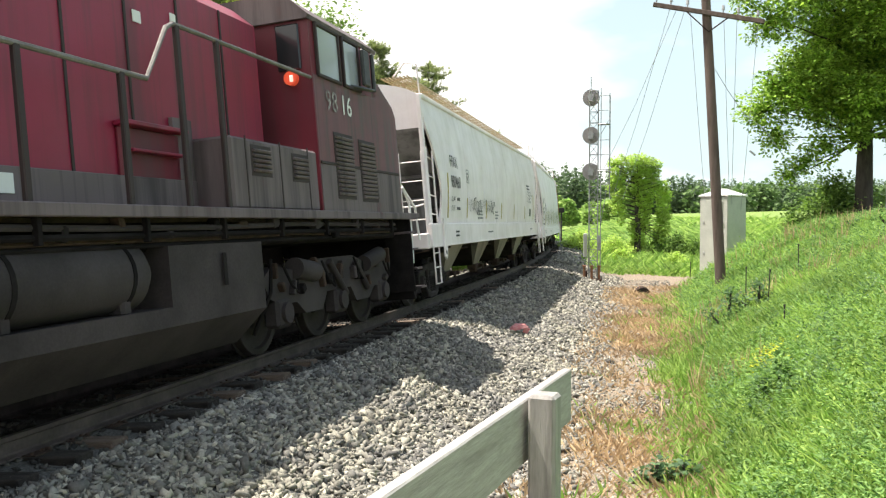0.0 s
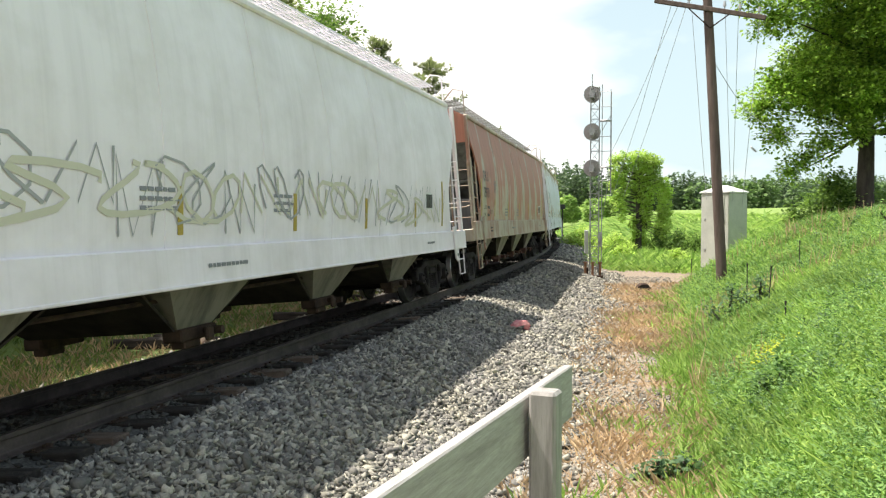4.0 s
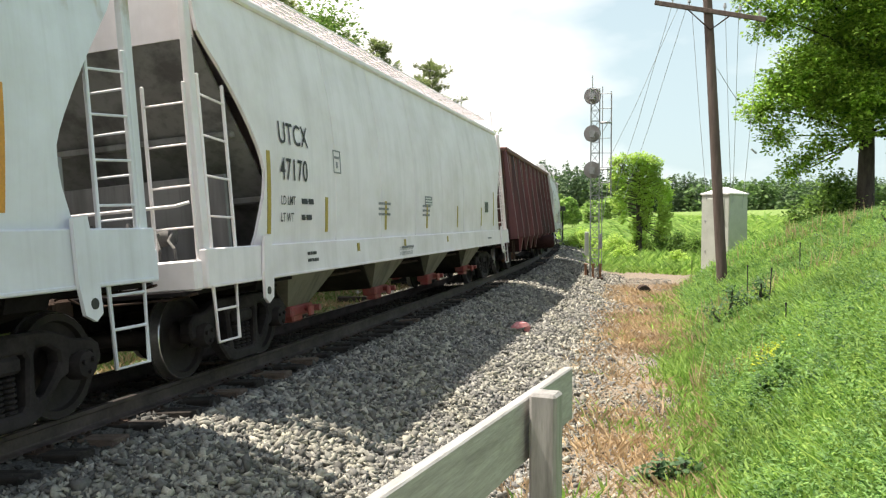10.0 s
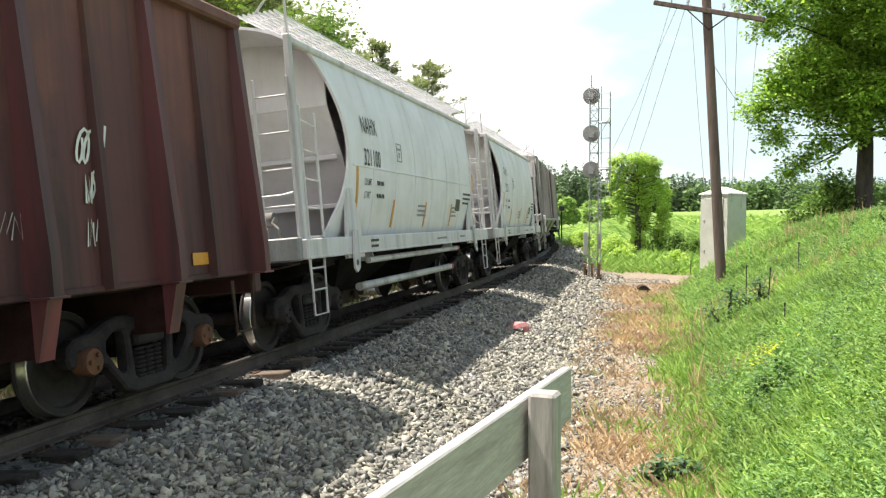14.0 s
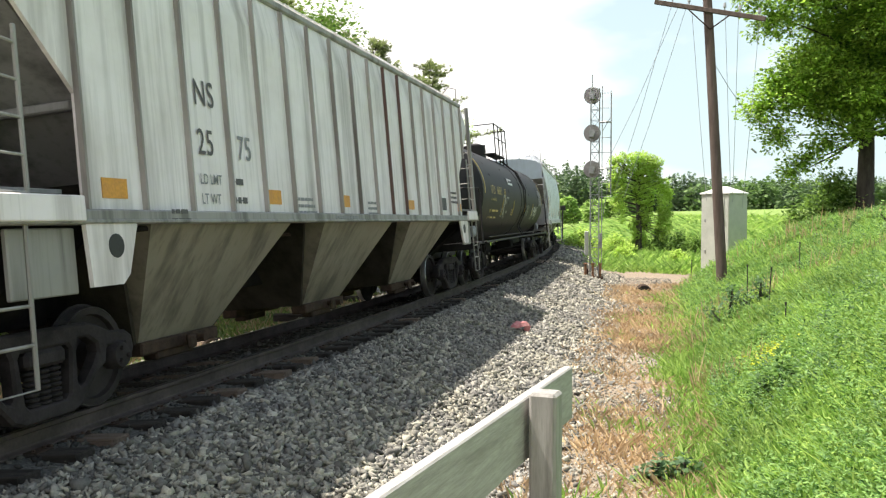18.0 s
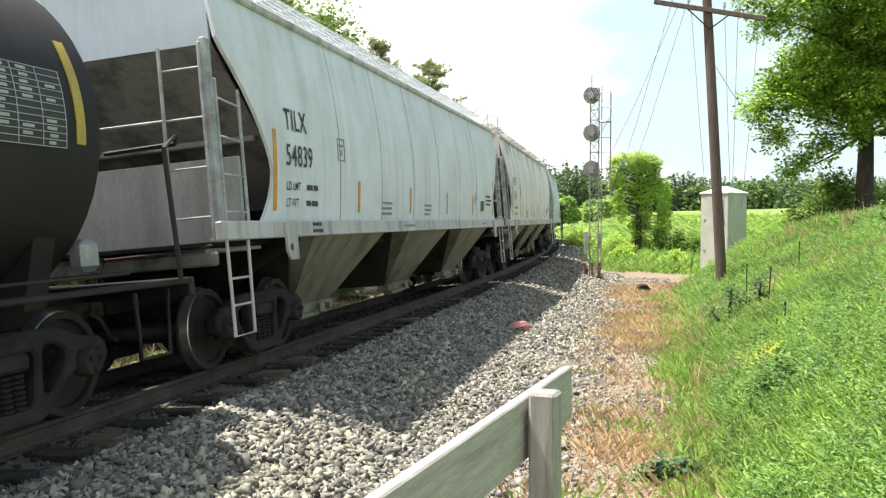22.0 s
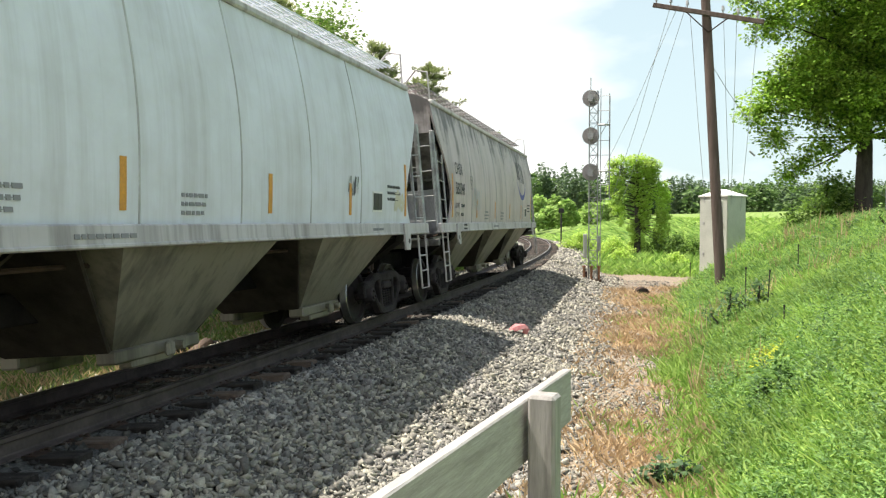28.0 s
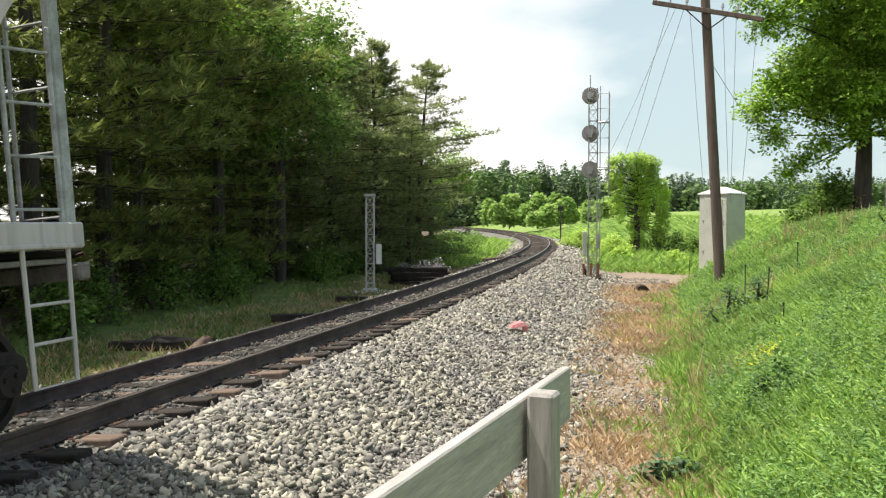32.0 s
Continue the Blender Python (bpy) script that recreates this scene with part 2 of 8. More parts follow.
M_BUSH = leaf_material("bush_leaves", (0.07, 0.15, 0.03), (0.23, 0.38, 0.075), 0.45)
M_VINE = leaf_material("vine_leaves", (0.34, 0.52, 0.08), (0.62, 0.80, 0.22), 0.55)
# darker bush leaves with the deep wood's shade put into their green
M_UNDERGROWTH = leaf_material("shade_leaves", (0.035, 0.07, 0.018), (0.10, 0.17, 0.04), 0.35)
M_VINE_FAR = leaf_material("far_vine_leaves", (0.19, 0.34, 0.085), (0.42, 0.58, 0.19), 0.5)
# greens paled: the haze of distance is mixed into the leaf colour
M_FAR = leaf_material("far_wood_leaves", (0.072, 0.132, 0.074), (0.18, 0.26, 0.135), 0.35)
M_FAR_LEAFY = leaf_material("far_broad_leaves", (0.07, 0.14, 0.05), (0.17, 0.28, 0.09), 0.35)
M_GRASS = leaf_material("bank_grass", (0.145, 0.30, 0.048), (0.43, 0.60, 0.155), 0.5)
M_WEED = leaf_material("weed_leaves", (0.055, 0.15, 0.034), (0.31, 0.51, 0.16), 0.45)
M_HERB = leaf_material("grey_green_herb_leaves", (0.045, 0.11, 0.045), (0.19, 0.31, 0.14), 0.35)
M_UNDERGRASS = leaf_material("wood_edge_blades", (0.10, 0.17, 0.035), (0.28, 0.36, 0.10), 0.4)
M_STRAW = leaf_material("dry_straw", (0.34, 0.225, 0.135), (0.62, 0.46, 0.30), 0.3)
M_MUSTARD = leaf_material("mustard_flowers", (0.45, 0.52, 0.04), (0.62, 0.62, 0.06), 0.4)
M_LILAC = leaf_material("lilac_flowers", (0.52, 0.42, 0.54), (0.80, 0.72, 0.84), 0.3)


# ---- mesh tools ----
class Geo:
    """Vertices and faces of one part, gathered from simple forms."""

    def __init__(self):
        self.v, self.f = [], []

    def add(self, vs, fs):
        k = len(self.v)
        self.v += [tuple(p) for p in vs]
        self.f += [tuple(i + k for i in q) for q in fs]
        return self

    def box(self, c, size, bevel=0.0, turn=None):
        """A box about c, with chamfered edges; turn is a rotation matrix about c."""
        h = [s / 2 for s in size]
        b = min(bevel, 0.45 * min(size))
        if b <= 0:
            pts = [Vector((sx * h[0], sy * h[1], sz * h[2])) for sx in (-1, 1) for sy in (-1, 1) for sz in (-1, 1)]
            fs = [(0, 1, 3, 2), (4, 6, 7, 5), (0, 4, 5, 1), (2, 3, 7, 6), (0, 2, 6, 4), (1, 5, 7, 3)]
        else:
            pts, index = [], {}
            for sx in (-1, 1):
                for sy in (-1, 1):
                    for sz in (-1, 1):
                        for axis in range(3):
                            q = [sx * (h[0] - b), sy * (h[1] - b), sz * (h[2] - b)]
                            q[axis] = (sx, sy, sz)[axis] * h[axis]
                            index[sx, sy, sz, axis] = len(pts)
                            pts.append(Vector(q))
            fs, g = [], index
            for s in (-1, 1):
                fs.append([g[s, -1, -1, 0], g[s, 1, -1, 0], g[s, 1, 1, 0], g[s, -1, 1, 0]][::s])
                fs.append([g[-1, s, -1, 1], g[-1, s, 1, 1], g[1, s, 1, 1], g[1, s, -1, 1]][::s])
                fs.append([g[-1, -1, s, 2], g[1, -1, s, 2], g[1, 1, s, 2], g[-1, 1, s, 2]][::s])
                for r in (-1, 1):
                    fs.append([g[s, r, -1, 0], g[s, r, -1, 1], g[s, r, 1, 1], g[s, r, 1, 0]][::s * r])
                    fs.append([g[-1, s, r, 1], g[-1, s, r, 2], g[1, s, r, 2], g[1, s, r, 1]][::s * r])
                    fs.append([g[s, -1, r, 2], g[s, -1, r, 0], g[s, 1, r, 0], g[s, 1, r, 2]][::s * r])
                    for u in (-1, 1):
                        fs.append([g[s, r, u, 0], g[s, r, u, 1], g[s, r, u, 2]][::s * r * u])
        if turn is not None:
            pts = [turn @ p for p in pts]
        c = Vector(c)
        return self.add([p + c for p in pts], fs)

    def cyl(self, p, q, r, r2=None, n=12, caps=True):
        """A round bar, or a cone, from p to q."""
        p, q = Vector(p), Vector(q)
        r2 = r if r2 is None else r2
        a = (q - p).normalized()
        u = a.cross(Vector((0, 0, 1)) if abs(a.z) < 0.9 else Vector((1, 0, 0))).normalized()
        w = a.cross(u)
        ring = [u * math.cos(2 * math.pi * i / n) + w * math.sin(2 * math.pi * i / n) for i in range(n)]
        vs = [p + d * r for d in ring] + [q + d * r2 for d in ring]
        fs = [(i, (i + 1) % n, n + (i + 1) % n, n + i) for i in range(n)]
        if caps:
            fs += [tuple(range(n))[::-1], tuple(range(n, 2 * n))]
        return self.add(vs, fs)

    def tube(self, points, r, n=6):
        """A bent rod through the points."""
        pts = [Vector(p) for p in points]
        rings = []
        for i, p in enumerate(pts):
            a = (pts[min(i + 1, len(pts) - 1)] - pts[max(i - 1, 0)]).normalized()
            u = a.cross(Vector((0.13, 0.27, 0.95)) if abs(a.z) < 0.9 else Vector((1, 0.1, 0))).normalized()
            w = a.cross(u)
            k = r[i] if isinstance(r, (list, tuple)) else r
            rings.append([p + (u * math.cos(2 * math.pi * j / n) + w * math.sin(2 * math.pi * j / n)) * k for j in range(n)])
        return self.loft(rings)

    def loft(self, rings, closed=True, caps=True):
        n = len(rings[0])
        vs = [p for ring in rings for p in ring]
        fs = []
        for i in range(len(rings) - 1):
            for j in range(n if closed else n - 1):
                a, b = i * n + j, i * n + (j + 1) % n
                fs.append((a, b, b + n, a + n))
        if caps and closed:
            fs += [tuple(range(n))[::-1], tuple(range((len(rings) - 1) * n, len(rings) * n))]
        return self.add(vs, fs)

    def prism(self, outline, x0, x1, axis=0):
        """An outline in the two other axes, drawn out from x0 to x1 along the axis."""
        def put(a, b, x):
            return ((x, a, b), (a, x, b), (a, b, x))[axis]
        return self.loft([[put(a, b, x0) for a, b in outline], [put(a, b, x1) for a, b in outline]])

    def lathe(self, profile, centre, n=24):
        """A body of revolution about the x axis through centre: profile of (x, radius)."""
        cx, cy, cz = centre
        return self.loft([[(cx + x, cy + r * math.cos(2 * math.pi * j / n), cz + r * math.sin(2 * math.pi * j / n)) for j in range(n)] for x, r in profile])


def to_mesh(name, geo, mat, smooth=True):
    me = bpy.data.meshes.new(name)
    me.from_pydata(geo.v, [], geo.f)
    bm = bmesh.new()
    bm.from_mesh(me)
    bmesh.ops.recalc_face_normals(bm, faces=bm.faces)
    bm.to_mesh(me)
    bm.free()
    me.materials.append(mat)
    if smooth:
        me.polygons.foreach_set("use_smooth", [True] * len(me.polygons))
        me.set_sharp_from_angle(angle=radians(34))
    return me


def part(name, geo, mat, parent=None, label="", m=None, smooth=True):
    """One mesh object, a part of parent where there is one. geo may be a ready mesh, shared by alike parts."""
    ob = new(name, to_mesh(name, geo, mat, smooth) if isinstance(geo, Geo) else geo)
    if parent:
        ob.parent = parent
    if m is not None:
        ob.matrix_basis = m
    return tagged(ob, label)


def thing(name, m, label, category, group="", kind=""):
    ob = new(name)
    ob.empty_display_size = 0.2
    ob.matrix_basis = m
    return tagged(ob, label, category, group, kind)


def bulk(name, template, faces, turns, places, mat, attributes=None):
    """Many small rigid pieces in one mesh: the template (k x 3), turned and scaled by turns (n x 3 x 3), put at places (n x 3)."""
    template, faces = np.asarray(template, float), np.asarray(faces, int)
    n, k = len(places), len(template)
    v = np.einsum("nij,kj->nki", turns, template) + np.asarray(places)[:, None, :]
    f = (faces[None] + (np.arange(n) * k)[:, None, None]).reshape(-1, faces.shape[1])
    return raw_mesh(name, v.reshape(-1, 3), f, mat)


def raw_mesh(name, v, f, mat, smooth=False):
    me = bpy.data.meshes.new(name)
    me.vertices.add(len(v))
    me.vertices.foreach_set("co", np.ascontiguousarray(v, dtype=np.float32).ravel())
    me.loops.add(f.size)
    me.loops.foreach_set("vertex_index", np.ascontiguousarray(f, dtype=np.int32).ravel())
    me.polygons.add(len(f))
    me.polygons.foreach_set("loop_start", np.arange(0, f.size, f.shape[1], dtype=np.int32))
    if smooth:
        me.polygons.foreach_set("use_smooth", np.ones(len(f), dtype=bool))
    me.update(calc_edges=True)
    me.validate()
    me.materials.append(mat)
    return me


rng = np.random.default_rng(7)


def lying(n, tilt):
    """Random turns of flat pieces that lie more or less level."""
    a, b, c = rng.uniform(0, 2 * np.pi, n), rng.normal(0, tilt, n), rng.normal(0, tilt, n)
    one, nil = np.ones(n), np.zeros(n)
    rz = np.stack([np.stack([np.cos(a), -np.sin(a), nil], 1), np.stack([np.sin(a), np.cos(a), nil], 1), np.stack([nil, nil, one], 1)], 1)
    rx = np.stack([np.stack([one, nil, nil], 1), np.stack([nil, np.cos(b), -np.sin(b)], 1), np.stack([nil, np.sin(b), np.cos(b)], 1)], 1)
    ry = np.stack([np.stack([np.cos(c), nil, np.sin(c)], 1), np.stack([nil, one, nil], 1), np.stack([-np.sin(c), nil, np.cos(c)], 1)], 1)
    return rz @ rx @ ry


# ---- the line of the track ----
CANT_RISE = 0.13
CANT = math.degrees(math.asin(CANT_RISE / 1.505))
STEP = 0.25
T_S = np.arange(-320.0, 330.0, STEP)
curve_s = np.clip(T_S, -12, 120)
T_K = 0.0017976 + 4.37e-05 * curve_s - 4e-07 * curve_s ** 2
T_H = np.cumsum(T_K) * STEP
T_H += -0.2604077 - np.interp(0, T_S, T_H)
T_X, T_Y = np.cumsum(-np.sin(T_H)) * STEP, np.cumsum(np.cos(T_H)) * STEP
T_X += -3.303 - np.interp(0, T_S, T_X)
T_Y += 10.133 - np.interp(0, T_S, T_Y)


def on_track(s):
    return np.interp(s, T_S, T_X), np.interp(s, T_S, T_Y), np.interp(s, T_S, T_H)


def beside(s, o):
    """The plan place o metres to the right of the track's middle."""
    x, y, h = on_track(s)
    return x + np.cos(h) * o, y + np.sin(h) * o


def rail_pose(s, o=0.0, z=0.0):
    """The pose of a thing in the canted frame of the track."""
    x, y, h = on_track(s)
    return pose(float(x), float(y), -CANT_RISE / 2, 0, -CANT, math.degrees(float(h))) @ pose(o, 0, z)


def nearest(x, y):
    """Arc and offset of plan places (arrays)."""
    x, y = np.asarray(x, float), np.asarray(y, float)
    s, o = np.zeros(x.shape), np.zeros(x.shape)
    pick = slice(0, len(T_S), 4)
    for i in range(0, len(x), 4000):
        d = (x[i:i + 4000, None] - T_X[None, pick]) ** 2 + (y[i:i + 4000, None] - T_Y[None, pick]) ** 2
        j = np.argmin(d, 1) * 4
        dx, dy = x[i:i + 4000] - T_X[j], y[i:i + 4000] - T_Y[j]
        s[i:i + 4000] = T_S[j] - dx * np.sin(T_H[j]) + dy * np.cos(T_H[j])
        o[i:i + 4000] = dx * np.cos(T_H[j]) + dy * np.sin(T_H[j])
    return s, o


def smooth_step(a, b, x):
    t = np.clip((x - a) / (b - a), 0, 1)
    return t * t * (3 - 2 * t)


SLOPE = math.tan(radians(CANT))


def bed(o):
    """Height of the ballast and the cess across the line."""
    o = np.asarray(o, float)
    crown = -CANT_RISE / 2 - 0.205 - 0.06 * smooth_step(0.85, 1.3, np.abs(o)) + SLOPE * np.clip(o, -1.35, 1.5)
    right = -0.62 * smooth_step(1.45, 4.6, o)
    left = -0.42 * smooth_step(1.4, 3.2, -o) + 0.25 * smooth_step(3.5, 9.0, -o) + 0.35 * smooth_step(9, 30, -o)
    return crown + right + left


def height(x, y):
    """Height of the ground."""
    x, y = np.asarray(x, float), np.asarray(y, float)
    s, o = nearest(x, y)
    z = bed(o)
    toe = 6.25 + 0.42 * np.clip(s - 19, 0, 100)
    bank = 0.66 * np.clip(o - toe, 0, None)
    top = 2.75 - 0.9 * smooth_step(22, 48, s)
    bank = top * (1 - np.exp(-(bank / top) - (bank / top) ** 3 * 0.6))
    z = z + bank * (o > 0)
    far = smooth_step(40, 130, y) * (o > 6) * smooth_step(6, 22, o)
    z = z + far * 2.6
    z = z + (0.02 * np.sin(x * 1.7 + y * 0.6) + 0.015 * np.sin(y * 2.3 - x)) * smooth_step(4.4, 6.0, np.abs(o)) + 0.05 * np.sin(x * 0.41 + 1) * np.sin(y * 0.37) * smooth_step(5.5, 8, np.abs(o))
    # a hump of the bank behind the pole
    z = z + 0.38 * np.exp(-((x - 9.9) / 1.7) ** 2 - ((y - 25.5) / 4.5) ** 2) * (bank > 0.02)
    # the crossing's ramp on which the camera stands
    z = z + 0.85 * smooth_step(4.2, 0.6, y) * smooth_step(4.6, 6.0, o) * (o > 0) * smooth_step(0.6, -0.1, z)
    return z, s, o


def ladder_geo(points_a, points_b, rungs, stile=0.034, r=0.0125):
    """Two flat stiles and round rungs between them."""
    g = Geo()
    a0, a1, b0, b1 = (Vector(p) for p in (*points_a, *points_b))
    for p, q in ((a0, a1), (b0, b1)):
        g.box((p + q) / 2, (stile, stile, (q - p).length), 0.008, Vector((0, 0, 1)).rotation_difference(q - p).to_matrix())
    for k in range(rungs):
        u = (k + 0.5) / rungs
        g.cyl(a0.lerp(a1, u), b0.lerp(b1, u), r, n=6)
    return g


# ---- ground ----
def ground_material():
    m, n, l, b = material("ground_cover")
    lat, arc = n.new("ShaderNodeAttribute"), n.new("ShaderNodeAttribute")
    lat.attribute_name, arc.attribute_name = "across", "ahead"
    n1, n2, n3 = noise_node(n, l, 0.9, detail=6.0), noise_node(n, l, 7.0, detail=6.0, offset=2.0), noise_node(n, l, 38.0, detail=4.0, offset=4.0)

    def ragged(source, low, high, width):
        a = n.new("ShaderNodeMath")
        a.operation = "MULTIPLY_ADD"
        l.new(n2.outputs["Fac"], a.inputs[0])
        a.inputs[1].default_value = width
        l.new(source, a.inputs[2])
        r = n.new("ShaderNodeMapRange")
        r.inputs["From Min"].default_value, r.inputs["From Max"].default_value = low + width / 2, high + width / 2
        l.new(a.outputs["Value"], r.inputs["Value"])
        return r.outputs["Result"]
    stone = ramp_node(n, l, n3.outputs["Fac"], [(0.3, (0.04, 0.039, 0.036)), (0.5, (0.10, 0.097, 0.09)), (0.72, (0.2, 0.195, 0.18))]).outputs["Color"]
    dirt = ramp_node(n, l, n1.outputs["Fac"], [(0.32, (0.215, 0.19, 0.158)), (0.5, (0.265, 0.21, 0.15)), (0.68, (0.32, 0.21, 0.125))]).outputs["Color"]
    dirt = mix_node(n, l, 0.55, dirt, ramp_node(n, l, n3.outputs["Fac"], [(0.3, (0.07, 0.062, 0.052)), (0.7, (0.34, 0.285, 0.23))]).outputs["Color"])
    turf = ramp_node(n, l, n2.outputs["Fac"], [(0.3, (0.07, 0.13, 0.02)), (0.7, (0.15, 0.24, 0.04))]).outputs["Color"]
    field = ramp_node(n, l, n1.outputs["Fac"], [(0.3, (0.11, 0.18, 0.035)), (0.7, (0.17, 0.25, 0.055))]).outputs["Color"]
    floor = ramp_node(n, l, n1.outputs["Fac"], [(0.3, (0.10, 0.10, 0.04)), (0.5, (0.10, 0.17, 0.035)), (0.7, (0.20, 0.24, 0.08))]).outputs["Color"]
    litter = ramp_node(n, l, n2.outputs["Fac"], [(0.3, (0.045, 0.034, 0.022)), (0.7, (0.09, 0.07, 0.04))]).outputs["Color"]
    floor = mix_node(n, l, ragged(lat.outputs["Fac"], -8.6, -6.6, 1.5), litter, floor)
    col = mix_node(n, l, ragged(lat.outputs["Fac"], -3.6, -2.4, 0.8), floor, stone)
    col = mix_node(n, l, ragged(lat.outputs["Fac"], 4.0, 4.8, 0.9), col, dirt)
    col = mix_node(n, l, ragged(lat.outputs["Fac"], 6.0, 6.7, 0.7), col, turf)
    # a pale gravel strip across the cess at the foot of the mast
    begins, ends_at, inside, outside = (ragged(arc.outputs["Fac"], 22.6, 24.2, 1.5), ragged(arc.outputs["Fac"], 32.6, 31.2, 1.5), ragged(lat.outputs["Fac"], 3.3, 3.9, 0.6), ragged(lat.outputs["Fac"], 8.6, 7.6, 0.8))
    strip = begins
    for other in (ends_at, inside, outside):
        times = n.new("ShaderNodeMath")
        times.operation = "MULTIPLY"
        l.new(strip, times.inputs[0])
        l.new(other, times.inputs[1])
        strip = times.outputs["Value"]
    pale = ramp_node(n, l, n3.outputs["Fac"], [(0.3, (0.11, 0.085, 0.065)), (0.55, (0.25, 0.195, 0.145)), (0.75, (0.36, 0.30, 0.235))]).outputs["Color"]
    col = mix_node(n, l, strip, col, pale)
    # the cess gives way to grass past the mast
    past = ragged(arc.outputs["Fac"], 31.6, 33.2, 1.5)
    side = ragged(lat.outputs["Fac"], 3.3, 4.2, 0.6)
    both = n.new("ShaderNodeMath")
    both.operation = "MULTIPLY"
    l.new(past, both.inputs[0])
    l.new(side, both.inputs[1])
    col = mix_node(n, l, both.outputs["Value"], col, field)
    l.new(col, b.inputs["Base Color"])
    b.inputs["Roughness"].default_value = 0.95
    bump_node(n, l, b, n3.outputs["Fac"], 0.7, 0.03)
    return m


def spaced(low, a, b, high, fine, grow):
    """Grid lines: fine between a and b, ever wider out to low and high."""
    out = list(np.arange(a, b + 1e-6, fine))
    d, p = fine, b
    while p < high:
        d *= grow
        p += d
        out.append(min(p, high))
    d, p, head = fine, a, []
    while p > low:
        d *= grow
        p -= d
        head.append(max(p, low))
    return np.array(head[::-1] + out)


gx, gy = spaced(-900, -14, 17, 1200, 0.26, 1.1), spaced(-80, 0, 40, 2200, 0.3, 1.06)
GX, GY = np.meshgrid(gx, gy)
gz, g_s, g_o = height(GX.ravel(), GY.ravel())
cols = len(gx)
quad = (np.arange(len(gy) - 1)[:, None] * cols + np.arange(cols - 1)[None]).ravel()
ground_mesh = raw_mesh("ground", np.stack([GX.ravel(), GY.ravel(), gz], 1), np.stack([quad, quad + 1, quad + cols + 1, quad + cols], 1), ground_material(), True)
for name, values in (("across", g_o), ("ahead", g_s)):
    ground_mesh.attributes.new(name, "FLOAT", "POINT").data.foreach_set("value", values.astype(np.float32))
ground = tagged(new("ground", ground_mesh), "stony railway cess with a grassy bank and fields", "ground", kind="structure")

# ---- track ----
track = thing("railway_track", pose(0, 0, 0), "single curved railway track on wooden ties in grey ballast", "track", kind="structure")
RAIL_OUT = [(-0.075, -0.185), (0.075, -0.185), (0.075, -0.172), (0.02, -0.155), (0.009, -0.14), (0.009, -0.05), (0.034, -0.038), (0.036, -0.006), (0.026, 0.0),
            (-0.026, 0.0), (-0.036, -0.006), (-0.034, -0.038), (-0.009, -0.05), (-0.009, -0.14), (-0.02, -0.155), (-0.075, -0.172)]
for o, label in ((0.7525, "rusty steel rail"), (-0.7525, "rusty steel rail")):
    rings = []
    for s in list(np.arange(-262, -14, 4.0)) + list(np.arange(-14, 60, 0.75)) + list(np.arange(60, 322, 2.0)):
        m = rail_pose(s)
        rings.append([m @ Vector((o + a, 0, b)) for a, b in RAIL_OUT])
    rail = part("rail", Geo().loft(rings), M_RAIL, track, label)
    rail.data.materials.append(M_RAIL_TOP)
    zs = [p for p in rail.data.polygons if p.normal.z > 0.97]
    rail_tops = [0.5 * (ring[8] + ring[9]) for ring in rings]
    tops = np.array([tuple(q) for q in rail_tops])
    for p in zs:
        k = np.argmin(((tops - np.array(p.center)) ** 2).sum(1))
        if abs(tops[k][2] - p.center.z) < 0.004:
            p.material_index = 1

tie_mesh = to_mesh("tie", Geo().box((0, 0, -0.185 - 0.09), (2.6, 0.225, 0.18), 0.012), M_TIE)
tie_mesh_new = to_mesh("tie", Geo().box((0, 0, -0.185 - 0.09), (2.6, 0.225, 0.18), 0.012), M_TIE_NEW)
plate_mesh = to_mesh("tie_plate", Geo().box((0, 0, -0.182), (0.34, 0.19, 0.012), 0.003).cyl((0.1, 0.06, -0.185), (0.1, 0.06, -0.155), 0.016, n=6).cyl((-0.1, -0.06, -0.185), (-0.1, -0.06, -0.155), 0.016, n=6)
                     .cyl((0.1, -0.06, -0.185), (0.1, -0.06, -0.16), 0.016, n=6).box((0.06, 0.17, -0.2), (0.06, 0.04, 0.06), 0.01), M_STEEL_DARK)
far_ties = Geo()
rnd = random.Random(3)
s, k = -255.0, 0
while s < 300:
    m = rail_pose(s) @ pose(rnd.uniform(-0.06, 0.06), 0, rnd.uniform(-0.012, 0.006), 0, 0, rnd.uniform(-1.5, 1.5))
    if -11 < s < 110:
        fresh = rnd.random() < (0.55 if s < 1.5 else 0.05)
        tie = part("tie", tie_mesh_new if fresh else tie_mesh, None, track, "", m)
        if s < 16:
            part("tie_plate", plate_mesh, None, tie, "", pose(0.7525, 0, 0))
            part("tie_plate", plate_mesh, None, tie, "", pose(-0.7525, 0, 0, 0, 0, 180))
    else:
        far_ties.box(m @ Vector((0, 0, -0.275)), (2.6, 0.225, 0.18), 0, m.to_3x3())
    s += 0.52 + rnd.uniform(-0.03, 0.03)
tagged(part("far_ties", far_ties, M_TIE, track), "weathered wooden ties far along the line", kind="stuff")


